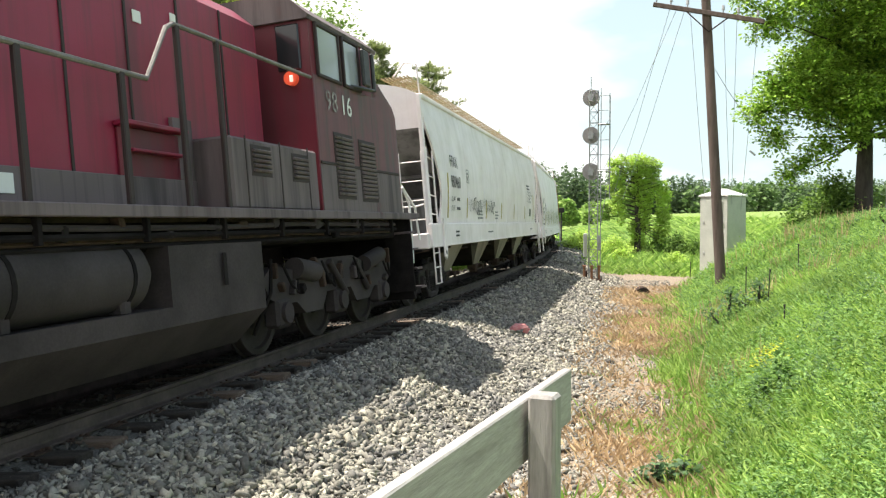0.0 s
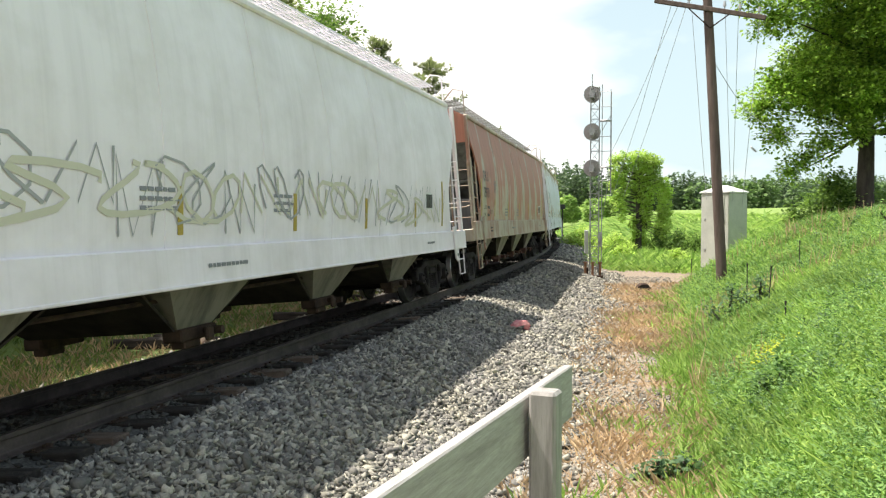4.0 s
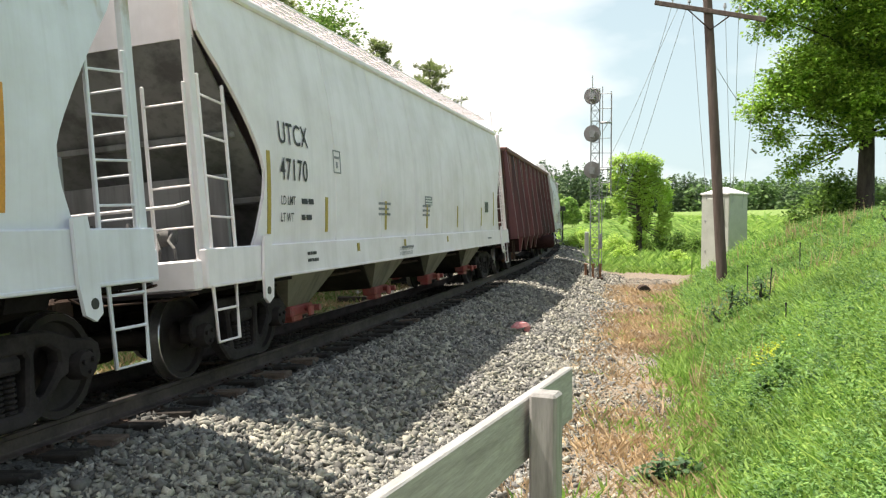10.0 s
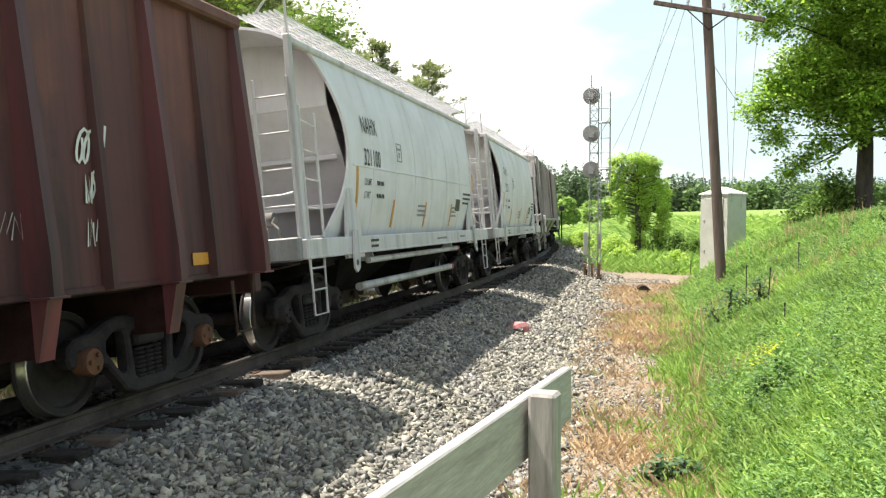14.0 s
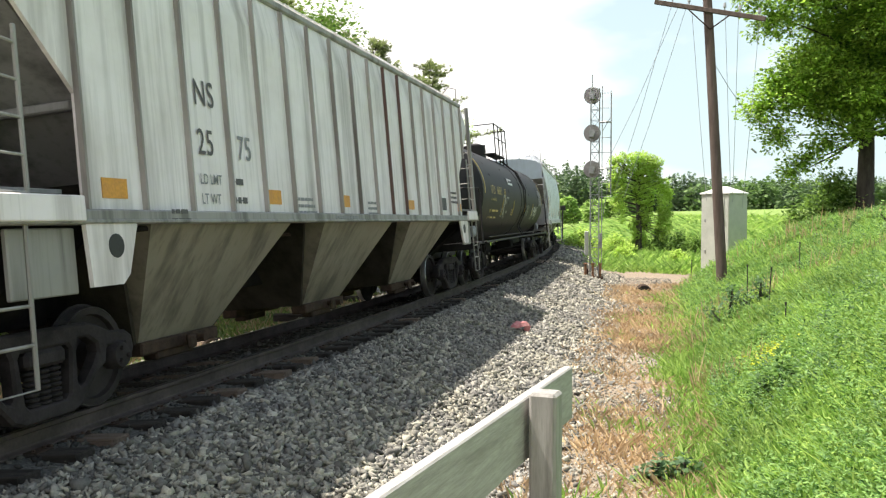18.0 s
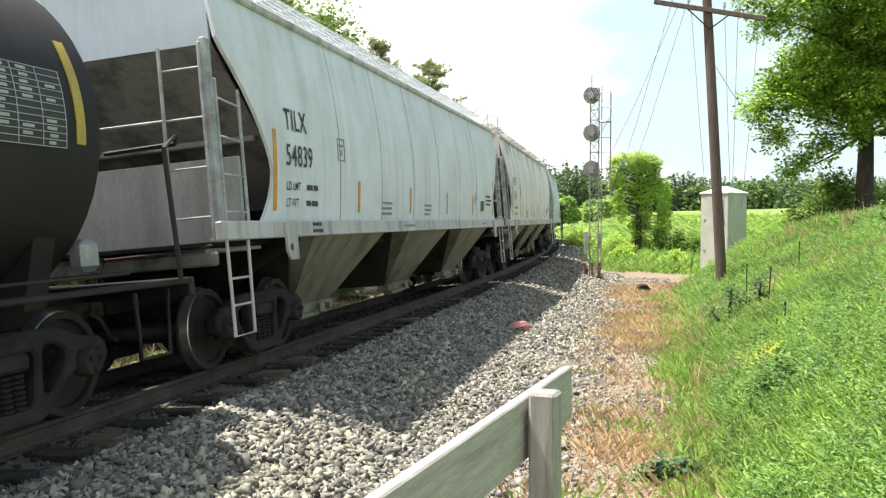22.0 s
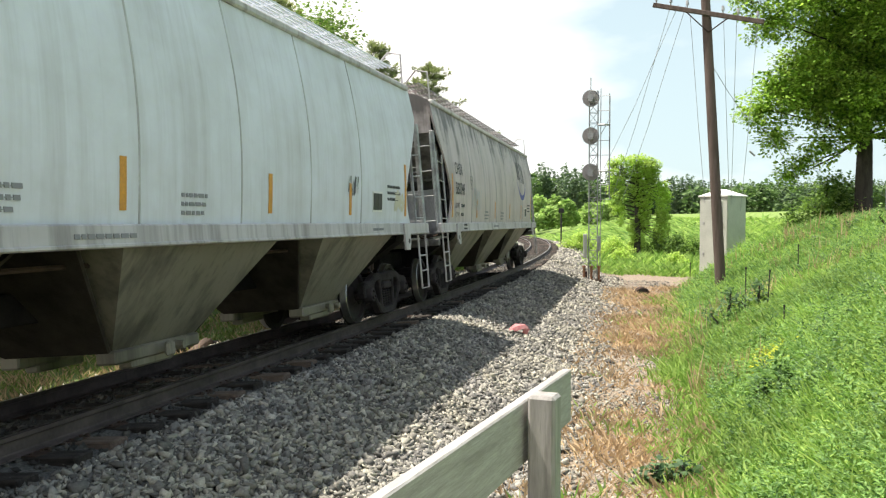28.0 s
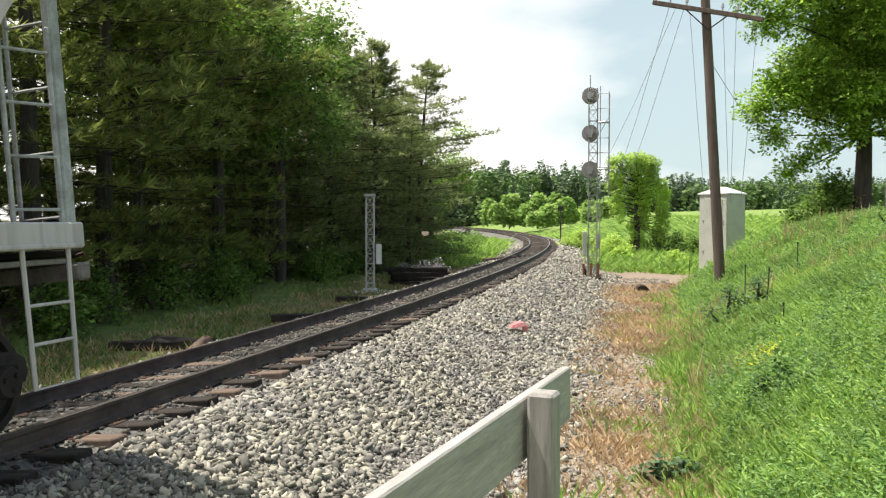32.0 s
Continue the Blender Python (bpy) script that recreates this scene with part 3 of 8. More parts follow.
# ---- ballast ----
def stone_material(name="ballast_stone", soil=(1.0, 1.0, 1.0), single=False):
    m, n, l, b = material(name)
    chance = n.new("ShaderNodeObjectInfo").outputs["Random"] if single else n.new("ShaderNodeNewGeometry").outputs["Random Per Island"]
    col = ramp_node(n, l, chance, [(0.0, (0.085, 0.084, 0.083)), (0.25, (0.16, 0.159, 0.155)), (0.6, (0.245, 0.242, 0.228)), (0.88, (0.34, 0.335, 0.305)), (1.0, (0.45, 0.44, 0.395))]).outputs["Color"]
    grain, drift = noise_node(n, l, 55.0), noise_node(n, l, 0.85, detail=3.0, offset=6.0)
    dust = ramp_node(n, l, grain.outputs["Fac"], [(0.3, (0.72, 0.72, 0.71)), (0.7, (1.1, 1.1, 1.1))]).outputs["Color"]
    # cream loads and blue-grey loads tipped side by side
    load = ramp_node(n, l, drift.outputs["Fac"], [(0.36, (0.95, 0.95, 0.97)), (0.62, (1.06, 1.05, 0.97))]).outputs["Color"]
    col = mix_node(n, l, 1.0, mix_node(n, l, 1.0, col, dust, "MULTIPLY"), load, "MULTIPLY")
    col = mix_node(n, l, 1.0, col, soil, "MULTIPLY")
    l.new(col, b.inputs["Base Color"])
    b.inputs["Roughness"].default_value = 0.9
    b.inputs["Specular IOR Level"].default_value = 0.25
    bump_node(n, l, b, grain.outputs["Fac"], 0.3, 0.01)
    return m


M_STONE = stone_material("ballast_stone", (1.13, 1.095, 1.06))
M_STONE_NEAR = stone_material("single_ballast_stone", (1.13, 1.095, 1.06), True)
# stone between the rails: darker grey, deepened for the shade under the cars
M_STONE_GAUGE = stone_material("dark_gauge_stone", (0.40, 0.39, 0.39))


def rock_template(seed):
    """A chipped stone of eight corners."""
    g = np.random.default_rng(seed)
    v = np.array([(-1, -1, -1), (1, -1, -1), (1, 1, -1), (-1, 1, -1), (-1, -1, 1), (1, -1, 1), (1, 1, 1), (-1, 1, 1)]) * 0.72
    v = v * g.uniform(0.7, 1.2, (8, 1)) * np.array([1.40, 0.90, 0.42]) + g.normal(0, 0.15, (8, 3))
    f = [(0, 2, 1), (0, 3, 2), (4, 5, 6), (4, 6, 7), (0, 1, 5), (0, 5, 4), (1, 2, 6), (1, 6, 5), (2, 3, 7), (2, 7, 6), (3, 0, 4), (3, 4, 7)]
    if seed > 3:
        v = np.array([(-1, 0, 0), (1, 0, 0), (0, -1, 0), (0, 1, 0), (0, 0, -1), (0, 0, 1)]) * np.array([1.40, 0.95, 0.52]) + g.normal(0, 0.18, (6, 3))
        f = [(0, 2, 5), (2, 1, 5), (1, 3, 5), (3, 0, 5), (2, 0, 4), (1, 2, 4), (3, 1, 4), (0, 3, 4)]
    return v, f


def spread_stones(name, s0, s1, o0, o1, per, size, edge=0.0, seed=0, lift=0.75, mat=None):
    n = int((s1 - s0) * (o1 - o0) * per)
    ss, oo = rng.uniform(s0, s1, n), rng.uniform(o0, o1, n)
    if edge:
        keep = rng.random(n) < np.clip((o1 - oo) / edge, 0.06, 1)
        ss, oo = ss[keep], oo[keep]
        n = len(ss)
    x, y = beside(ss, oo)
    r = np.minimum(size * 0.87 * rng.lognormal(0, 0.27, n), size * 1.6)
    z = bed(oo) + r * rng.uniform(-0.25, lift, n)
    v, f = rock_template(seed)
    return bulk(name, v, f, lying(n, 0.8) * r[:, None, None], np.stack([x, y, z], 1), mat or M_STONE)


for k, (s0, s1, o0, o1, per, size, edge) in enumerate((
        (-6.5, 0.0, 1.36, 5.0, 760, 0.027, 1.2), (-6.5, 0.0, 1.42, 5.0, 260, 0.037, 1.2), (0.0, 6.0, 1.36, 5.0, 560, 0.031, 1.2), (0.0, 6.0, 1.42, 5.0, 190, 0.042, 1.2),
        (6.0, 14.0, 1.38, 5.0, 380, 0.039, 1.3), (14.0, 30.0, 1.38, 4.8, 220, 0.047, 1.0), (30.0, 70.0, 1.35, 3.9, 60, 0.085, 1.0),
        (-9.0, 8.0, -1.3, 1.36, 120, 0.036, 0), (8.0, 40.0, -1.3, 1.36, 60, 0.05, 0), (-9.0, 30.0, -3.0, -1.3, 110, 0.05, 0), (30.0, 70.0, -3.0, -1.3, 45, 0.08, 0), (-7.0, 10.0, 4.3, 6.3, 260, 0.018, 0), (10.0, 28.0, 4.3, 6.6, 90, 0.022, 0), (-7.0, 26.0, 4.4, 6.3, 16, 0.034, 0))):
    tagged(new("ballast", spread_stones("ballast", s0, s1, o0, o1, per, size, edge, k, 0.35 if -1.4 < o0 < 1 else 0.75, M_STONE_GAUGE if -1.4 < o0 < 1 else M_STONE)), "loose grey crushed-stone ballast beside the rails", "ballast", kind="stuff")


# the stones nearest the crossing, each its own piece
near_stones = []
for k in range(5):
    v, f = rock_template(k + 1)
    near_stones.append(raw_mesh("ballast_stone", np.asarray(v), np.asarray(f), M_STONE_NEAR))
stone_s, stone_o = rng.uniform(-5.0, 0.5, 300), rng.uniform(1.5, 4.3, 300)
stone_x, stone_y = beside(stone_s, stone_o)
stone_z = bed(stone_o) + 0.028
stone_turn = lying(300, 0.45) * rng.uniform(0.034, 0.052, 300)[:, None, None]
for k in range(300):
    m = Matrix(stone_turn[k].tolist()).to_4x4()
    m.translation = (stone_x[k], stone_y[k], stone_z[k])
    part("ballast_stone", near_stones[k % 5], None, track, "", m)


# ---- board fence ----
def at_ground(x, y):
    z, _, _ = height(np.array([x]), np.array([y]))
    return float(z[0])


fence = thing("board_fence", pose(0, 0, 0), "weathered grey wooden fence with one heavy board on a post", "fence")
FX, FY, FDIR = 0.587, 4.02, math.atan2(-0.763, 1.89)
fence_turn = Matrix.Rotation(FDIR, 4, "Z")
FTOP = 1.0
fm = Matrix.Translation((FX, FY, FTOP)) @ fence_turn
part("board", Geo().box((0, -2.4, -0.125), (0.045, 4.8, 0.25), 0.006), M_WOOD, fence, "", fm)
for y in (-0.76, -3.2):
    pz = Vector(fm @ Vector((0.095, y, 0)))
    g = at_ground(pz.x, pz.y)
    part("post", Geo().box((0.098, y, (0.03 - (FTOP - g) - 0.3) / 2), (0.108, 0.112, FTOP - g + 0.3 + 0.03), 0.012), M_WOOD_POST, fence, "", fm)

# ---- signal mast ----
def lattice(height_m, width, r, bays):
    """Legs, and rungs with diagonals, of an open mast."""
    legs, brace = [], []
    h = width / 2
    for sx in (-1, 1):
        for sy in (-1, 1):
            legs.append(Geo().cyl((sx * h, sy * h, 0), (sx * h, sy * h, height_m), r, n=6))
    for k in range(bays + 1):
        z = height_m * k / bays
        for a, b in (((-h, -h), (h, -h)), ((h, -h), (h, h)), ((h, h), (-h, h)), ((-h, h), (-h, -h))):
            brace.append(Geo().cyl((*a, z), (*b, z), r * 0.55, n=5))
            if k < bays:
                up = height_m / bays
                brace.append(Geo().cyl((*a, z), (*b, z + up), r * 0.5, n=5))
    return legs, brace


SX, SY = 6.0, 34.0
M_FOOT = surf("rusty_orange_steel", (0.34, 0.16, 0.08), (0.21, 0.10, 0.06), 6.0, 0.85)
sz = at_ground(SX, SY)
mast = thing("signal_mast", pose(SX, SY, sz - 0.05, 0, 0, -12), "tall galvanised lattice signal mast with three round heads", "railway signal")
MH = 7.45 - sz - 0.5
legs, brace = lattice(MH, 0.34, 0.022, 18)
for g in legs:
    part("leg", g, M_GALV, mast)
for g in brace:
    part("brace", g, M_GALV, mast)
part("base_plate", Geo().box((0, 0, 0.05), (0.7, 0.7, 0.12), 0.02).box((-0.28, 0, 0.2), (0.1, 0.1, 0.45), 0.02), M_STEEL_DARK, mast)
for z in (MH - 0.25, MH - 1.75, MH - 3.2):
    head = part("signal_head", Geo().cyl((-0.12, 0.12, z), (-0.12, 0.16, z), 0.34, n=28), M_DISC, mast, "round grey signal background seen from behind")
    part("lamp_case", Geo().cyl((-0.12, -0.22, z), (-0.12, 0.12, z), 0.12, n=14).box((-0.12, -0.1, z - 0.14), (0.2, 0.24, 0.1), 0.02), M_GALV, head)
part("ladder", ladder_geo(((0.28, -0.05, 0.4), (0.28, -0.05, MH + 0.1)), ((0.62, -0.05, 3.4), (0.62, -0.05, MH - 0.1)), 2), M_GALV, mast)
part("cage_rail", Geo().cyl((0.64, -0.1, 3.3), (0.64, -0.1, MH - 0.2), 0.016, n=6), M_GALV, mast)
for k in range(8):
    z = 3.3 + (MH - 3.5) * k / 7
    part("cage_rung", Geo().cyl((0.17, -0.1, z), (0.64, -0.1, z), 0.014, n=5), M_GALV, mast)
for z in (MH - 3.2, MH - 1.35):
    part("cage_hoop", Geo().tube([(0.2, -0.2, z), (0.45, -0.32, z), (0.64, -0.1, z)], 0.03), M_GALV, mast)
part("spike", Geo().cyl((-0.12, 0, MH - 0.2), (-0.12, 0, MH + 0.55), 0.02, n=6), M_GALV, mast)
part("relay_case", Geo().box((-0.30, -0.25, 1.45), (0.16, 0.2, 0.95), 0.02), M_HUT, mast, "pale green-grey relay case")
part("junction_box", Geo().box((0.24, -0.1, 1.55), (0.14, 0.16, 0.6), 0.02), M_GALV, mast)
for x, y in ((-0.34, -0.2), (-0.05, -0.22), (0.24, -0.18)):
    part("stub_post", Geo().box((x, y, 0.28), (0.09, 0.09, 0.75), 0.015).box((x, y, 0.62), (0.16, 0.12, 0.05), 0.01), M_FOOT, mast, "rusty orange steel stub at the mast's foot")

small = thing("short_mast", pose(-2.55, 29.6, at_ground(-2.55, 29.6), 0, 0, 10), "short open lattice mast without a signal head", "railway signal")
legs, brace = lattice(3.4, 0.27, 0.024, 10)
for g in legs:
    part("leg", g, M_SILVER, small)
for g in brace:
    part("brace", g, M_SILVER, small)
part("footing", Geo().box((0, 0, 0.05), (0.5, 0.5, 0.2), 0.02).box((0.2, -0.05, 0.0), (1.6, 0.9, 0.12), 0.03), M_SILVER, small, "concrete footing")
part("case", Geo().box((0.3, 0, 1.35), (0.2, 0.2, 0.7), 0.02), M_HUT_ROOF, small, "white relay case")
part("cap", Geo().box((-0.02, 0, 3.4), (0.42, 0.36, 0.1), 0.02), M_GALV, small)

# ---- relay hut ----
HX, HY = 11.85, 36.0
hz = at_ground(HX, HY)
hut = thing("relay_hut", pose(HX, HY, hz - 0.1, 0, 0, 38), "grey-green sheet-metal relay hut with a white hipped roof", "hut")
HH = 2.95 - hz - 0.1
part("body", Geo().box((0, 0, HH / 2), (1.35, 1.35, HH), 0.03), M_HUT, hut)
part("roof", Geo().loft([[(-0.72, -0.72, HH), (0.72, -0.72, HH), (0.72, 0.72, HH), (-0.72, 0.72, HH)], [(-0.72, -0.72, HH + 0.05), (0.72, -0.72, HH + 0.05), (0.72, 0.72, HH + 0.05), (-0.72, 0.72, HH + 0.05)], [(-0.1, -0.1, HH + 0.33), (0.1, -0.1, HH + 0.33), (0.1, 0.1, HH + 0.33), (-0.1, 0.1, HH + 0.33)]]), M_HUT_ROOF, hut)
part("door", Geo().box((-0.69, 0, HH / 2), (0.03, 0.9, HH - 0.3), 0.01), M_HUT, hut)
for y in (-0.45, 0.45):
    for u in (0.35, 0.7):
        part("hinge", Geo().box((-0.71, y, HH * u), (0.04, 0.08, 0.12), 0.01), M_GALV, hut)

# ---- utility pole ----
PX, PY = 7.55, 23.0
pz = at_ground(PX, PY)
pole = thing("utility_pole", pose(PX, PY, pz - 0.2, 0, 0, 0), "old leaning wooden utility pole with a crossarm", "utility pole")
part("shaft", Geo().tube([(0, 0, 0), (-0.22, 0, 3.5), (-0.46, 0, 7.3), (-0.6, 0, 9.4)], [0.145, 0.138, 0.125, 0.11], 14), M_POLE, pole)
arm_turn = Matrix.Rotation(radians(-24), 3, "Z") @ Matrix.Rotation(radians(14.5), 3, "Y")
arm_c = Vector((-0.50, -0.15, 7.55))
part("crossarm", Geo().box(arm_c, (2.95, 0.1, 0.12), 0.01, arm_turn), M_POLE, pole)
for u in (-0.55, 0.55):
    part("arm_brace", Geo().cyl(arm_c + arm_turn @ Vector((u, 0.0, -0.05)), Vector((-0.46, -0.14, 7.05)), 0.018, n=6), M_STEEL_DARK, pole)
for u in (-1.4, -1.0, -0.55, 0.4, 0.8, 1.3):
    p = arm_c + arm_turn @ Vector((u, 0, 0.06))
    part("insulator", Geo().cyl(p, p + Vector((0, 0, 0.1)), 0.018, n=6).cyl(p + Vector((0, 0, 0.08)), p + Vector((0, 0, 0.2)), 0.045, 0.03, n=10), M_GALV, pole)


# ---- leaves and trees ----
NEEDLES = []
for k in range(5):
    a = -1.15 + 2.3 * k / 4
    tip = (math.cos(a), 0.62 * math.sin(a), 0.16 * math.cos(3 * a) + 0.1)
    wx, wy = -math.sin(a) * 0.075, math.cos(a) * 0.075
    NEEDLES += [(-0.1 + wx, wy, -0.03), (-0.1 - wx, -wy, 0.03), tip]
NEEDLE_FACES = [(3 * k, 3 * k + 1, 3 * k + 2) for k in range(5)]
LEAF = [(0, 0, 0), (0.5, 0.36, 0.08), (1, 0, -0.05), (0.5, -0.36, 0.08)]
LEAF_FACES = [(0, 1, 2), (0, 2, 3)]


def aimed(d, g):
    """Rotations that turn x along the directions d, rolled at random about them."""
    d = d / np.linalg.norm(d, axis=1)[:, None]
    up = np.tile([0.0, 0.0, 1.0], (len(d), 1)) + g.normal(0, 0.35, d.shape)
    y = np.cross(up, d)
    y /= np.linalg.norm(y, axis=1)[:, None] + 1e-9
    z = np.cross(d, y)
    return np.stack([d, y, z], 2)


def pine_meshes(seed, tall, tufts_per, bare, tier=0.52, spread=0.27, needles=None, tuft=0.34):
    """A white pine: tapered trunk, whorls of limbs, sprays of needles along them."""
    g = np.random.default_rng(seed)
    wood = Geo()
    bend = g.normal(0, 0.12, 2)
    spine = [(bend[0] * (u ** 2) * 3, bend[1] * (u ** 2) * 3, tall * u) for u in np.linspace(0, 1, 8)]
    wood.tube(spine, [0.24 * (1 - 0.88 * u) * tall / 13 for u in np.linspace(0, 1, 8)], 9)
    pos, aim, size = [], [], []
    z = bare
    while z < tall - 0.2:
        u = z / tall
        full = min(1.0, (tall - z) / (0.50 * tall)) ** 0.75
        reach = (spread * tall) * full * g.uniform(0.6, 1.25) + 0.25
        if u < 0.25:
            reach *= 0.8
        cx, cy = bend[0] * u * u * 3, bend[1] * u * u * 3
        for k in range(g.integers(4, 7)):
            a = g.uniform(0, 2 * np.pi)
            r = reach * g.uniform(0.5, 1.2)
            lift = 0.30 * (u - 0.35) + g.normal(0, 0.05)
            n = max(3, int(r / 0.55))
            pts = []
            for i in range(n + 1):
                q = i / n
                pts.append((cx + math.cos(a) * r * q, cy + math.sin(a) * r * q, z + r * (lift * q + 0.10 * q * q - 0.10 * q * (1 - u))))
            wood.tube(pts[::2] if n > 3 else pts, 0.018, 3) if tufts_per > 9 else None
            m = int(tufts_per * (0.35 + r / 2.4))
            q = g.uniform(0.12, 1.0, m) ** 0.6
            side = g.normal(0, 0.30, m) * r * (1.2 - q) + g.normal(0, 0.06, m)
            x = cx + math.cos(a) * r * q - math.sin(a) * side
            y = cy + math.sin(a) * r * q + math.cos(a) * side
            zz = z + r * (lift * q + 0.10 * q * q - 0.10 * q * (1 - u)) + g.normal(0.04, 0.075, m)
            pos.append(np.stack([x, y, zz], 1))
            b = a + np.sign(side) * g.uniform(0.0, 1.5, m)
            aim.append(np.stack([np.cos(b), np.sin(b), g.normal(0.35, 0.4, m)], 1))
            size.append(g.uniform(0.7, 1.3, m) * tuft)
        z += tier * g.uniform(0.7, 1.3) * (0.45 + 0.55 * full)
    top = np.array([[spine[-1][0], spine[-1][1], tall]] * 6) + g.normal(0, 0.06, (6, 3))
    pos.append(top)
    aim.append(np.stack([g.normal(0, 0.4, 6), g.normal(0, 0.4, 6), np.ones(6)], 1))
    size.append(np.full(6, 0.35))
    pos, aim, size = np.concatenate(pos), np.concatenate(aim), np.concatenate(size)
    crown = bulk("crown", NEEDLES, NEEDLE_FACES, aimed(aim, g) * size[:, None, None], pos, needles or M_PINE)
    return to_mesh("trunk", wood, M_BARK), crown


def pine(meshes, x, y, turn, scale, label="dark green white pine at the edge of the wood"):
    t = thing("pine_tree", pose(x, y, at_ground(x, y) - 0.1, 0, 0, turn) @ Matrix.Scale(scale, 4), label, "tree", "pines along the line")
    part("trunk", meshes[0], None, t)
    part("crown", meshes[1], None, t)
    return t


PINES = [pine_meshes(11, 14.5, 30, 1.9, 0.62), pine_meshes(12, 13.0, 30, 1.5, 0.60), pine_meshes(13, 15.5, 30, 2.4, 0.66), pine_meshes(14, 13.8, 30, 1.4, 0.62)]
PINES_EDGE = [pine_meshes(15, 11.0, 80, 0.5, 0.36, 0.30, M_PINE_LIT, 0.175), pine_meshes(16, 10.5, 80, 0.6, 0.36, 0.30, M_PINE_LIT, 0.175)]
PINES_BACK = [pine_meshes(21, 15.0, 9, 0.3, 0.7, tuft=0.54), pine_meshes(22, 14.0, 9, 0.3, 0.7, tuft=0.54)]
rp = random.Random(5)
for row, (o, s0, s1, gap) in enumerate(((-8.6, -3.0, 17.0, 3.4), (-12.2, -6.0, 50.0, 3.8), (-16.0, -6.0, 46.0, 3.4))):
    s = s0
    while s < s1:
        x, y = beside(s + rp.uniform(-0.5, 0.5), o + rp.uniform(-0.9, 0.9))
        if row == 0 or row == 1 and s > 14:
            pine(PINES[rp.randrange(4)], float(x), float(y), rp.uniform(0, 360), rp.uniform(0.86, 1.08) * (1.0 if s < 30 else 0.92))
        else:
            pine(PINES_BACK[rp.randrange(2)], float(x), float(y), rp.uniform(0, 360), rp.uniform(0.85, 1.08), "dark pine deep in the wood")
        s += gap * rp.uniform(0.75, 1.25)
# the wood's edge falls away in height towards the curve
for k, (x, y, tall) in enumerate(((-4.9, 37.5, 11.2), (-3.0, 39.0, 10.6), (-1.35, 46.0, 11.0), (-1.7, 41.5, 7.2), (-6.9, 34.5, 11.8), (-4.1, 44.0, 10.6), (-2.9, 50.0, 9.4), (-8.2, 37.0, 12.6))):
    pine(PINES_EDGE[k % 2], x, y, 70 * k, tall / (11.0 - 0.5 * (k % 2)), "white pine with layered yellow-green limbs at the wood's edge")


def leafy(name, label, x, y, blobs, leaves, leaf, mat, seed, trunk=None, category="tree", group="", shell=0.75, z=None):
    """A broad-leaved tree or bush: a trunk with limbs to each clump, and leaves scattered through the clumps' outer layers."""
    g = np.random.default_rng(seed)
    base = at_ground(x, y) if z is None else z
    t = thing(name, pose(x, y, base - 0.05), label, category, group)
    wood = Geo()
    vol = np.array([b[3] ** 2 for b in blobs])
    share = (leaves * vol / vol.sum()).astype(int)
    pos, aim = [], []
    for (bx, by, bz, r), n in zip(blobs, share):
        d = g.normal(size=(n, 3))
        d /= np.linalg.norm(d, axis=1)[:, None]
        rough = 1 + 0.22 * np.sin(d[:, 0] * 5 + bx) * np.sin(d[:, 1] * 5 + by) + 0.2 * np.sin(d[:, 2] * 7 + bz)
        q = r * rough * (1 - shell * g.random(n) ** 1.6)
        pos.append(np.array([bx, by, bz]) + d * q[:, None] * np.array([1, 1, 0.82]))
        aim.append((d + g.normal(0, 0.8, (n, 3)) + np.array([0, 0, -0.25])) * np.array([1, 1, 0.55]))
    pos, aim = np.concatenate(pos), np.concatenate(aim)
    size = leaf * g.uniform(0.6, 1.25, len(pos))
    if trunk:
        h, r0 = trunk
        wood.tube([(0, 0, 0), (0.03, 0, h * 0.35), (-0.02, 0.04, h * 0.7), (0, 0, h)], [r0 * 1.25, r0, r0 * 0.85, r0 * 0.5], 12)
        for bx, by, bz, r in blobs:
            low = min(h * 0.95, max(h * 0.4, bz - r * 1.2))
            wood.tube([(0, 0, low), (bx * 0.4, by * 0.4, low + (bz - low) * 0.55), (bx * 0.85, by * 0.85, bz)], [r0 * 0.26, r0 * 0.15, r0 * 0.05], 6)
        part("trunk", wood, M_BARK, t)
    else:
        for bx, by, bz, r in blobs:
            part("stem", Geo().tube([(bx * 0.3, by * 0.3, 0), (bx * 0.7, by * 0.7, bz * 0.5), (bx, by, bz)], [0.04, 0.03, 0.012], 5), M_BARK, t)
    part("crown", bulk("crown", LEAF, LEAF_FACES, aimed(aim, g) * size[:, None, None], pos, mat), None, t)
    return t


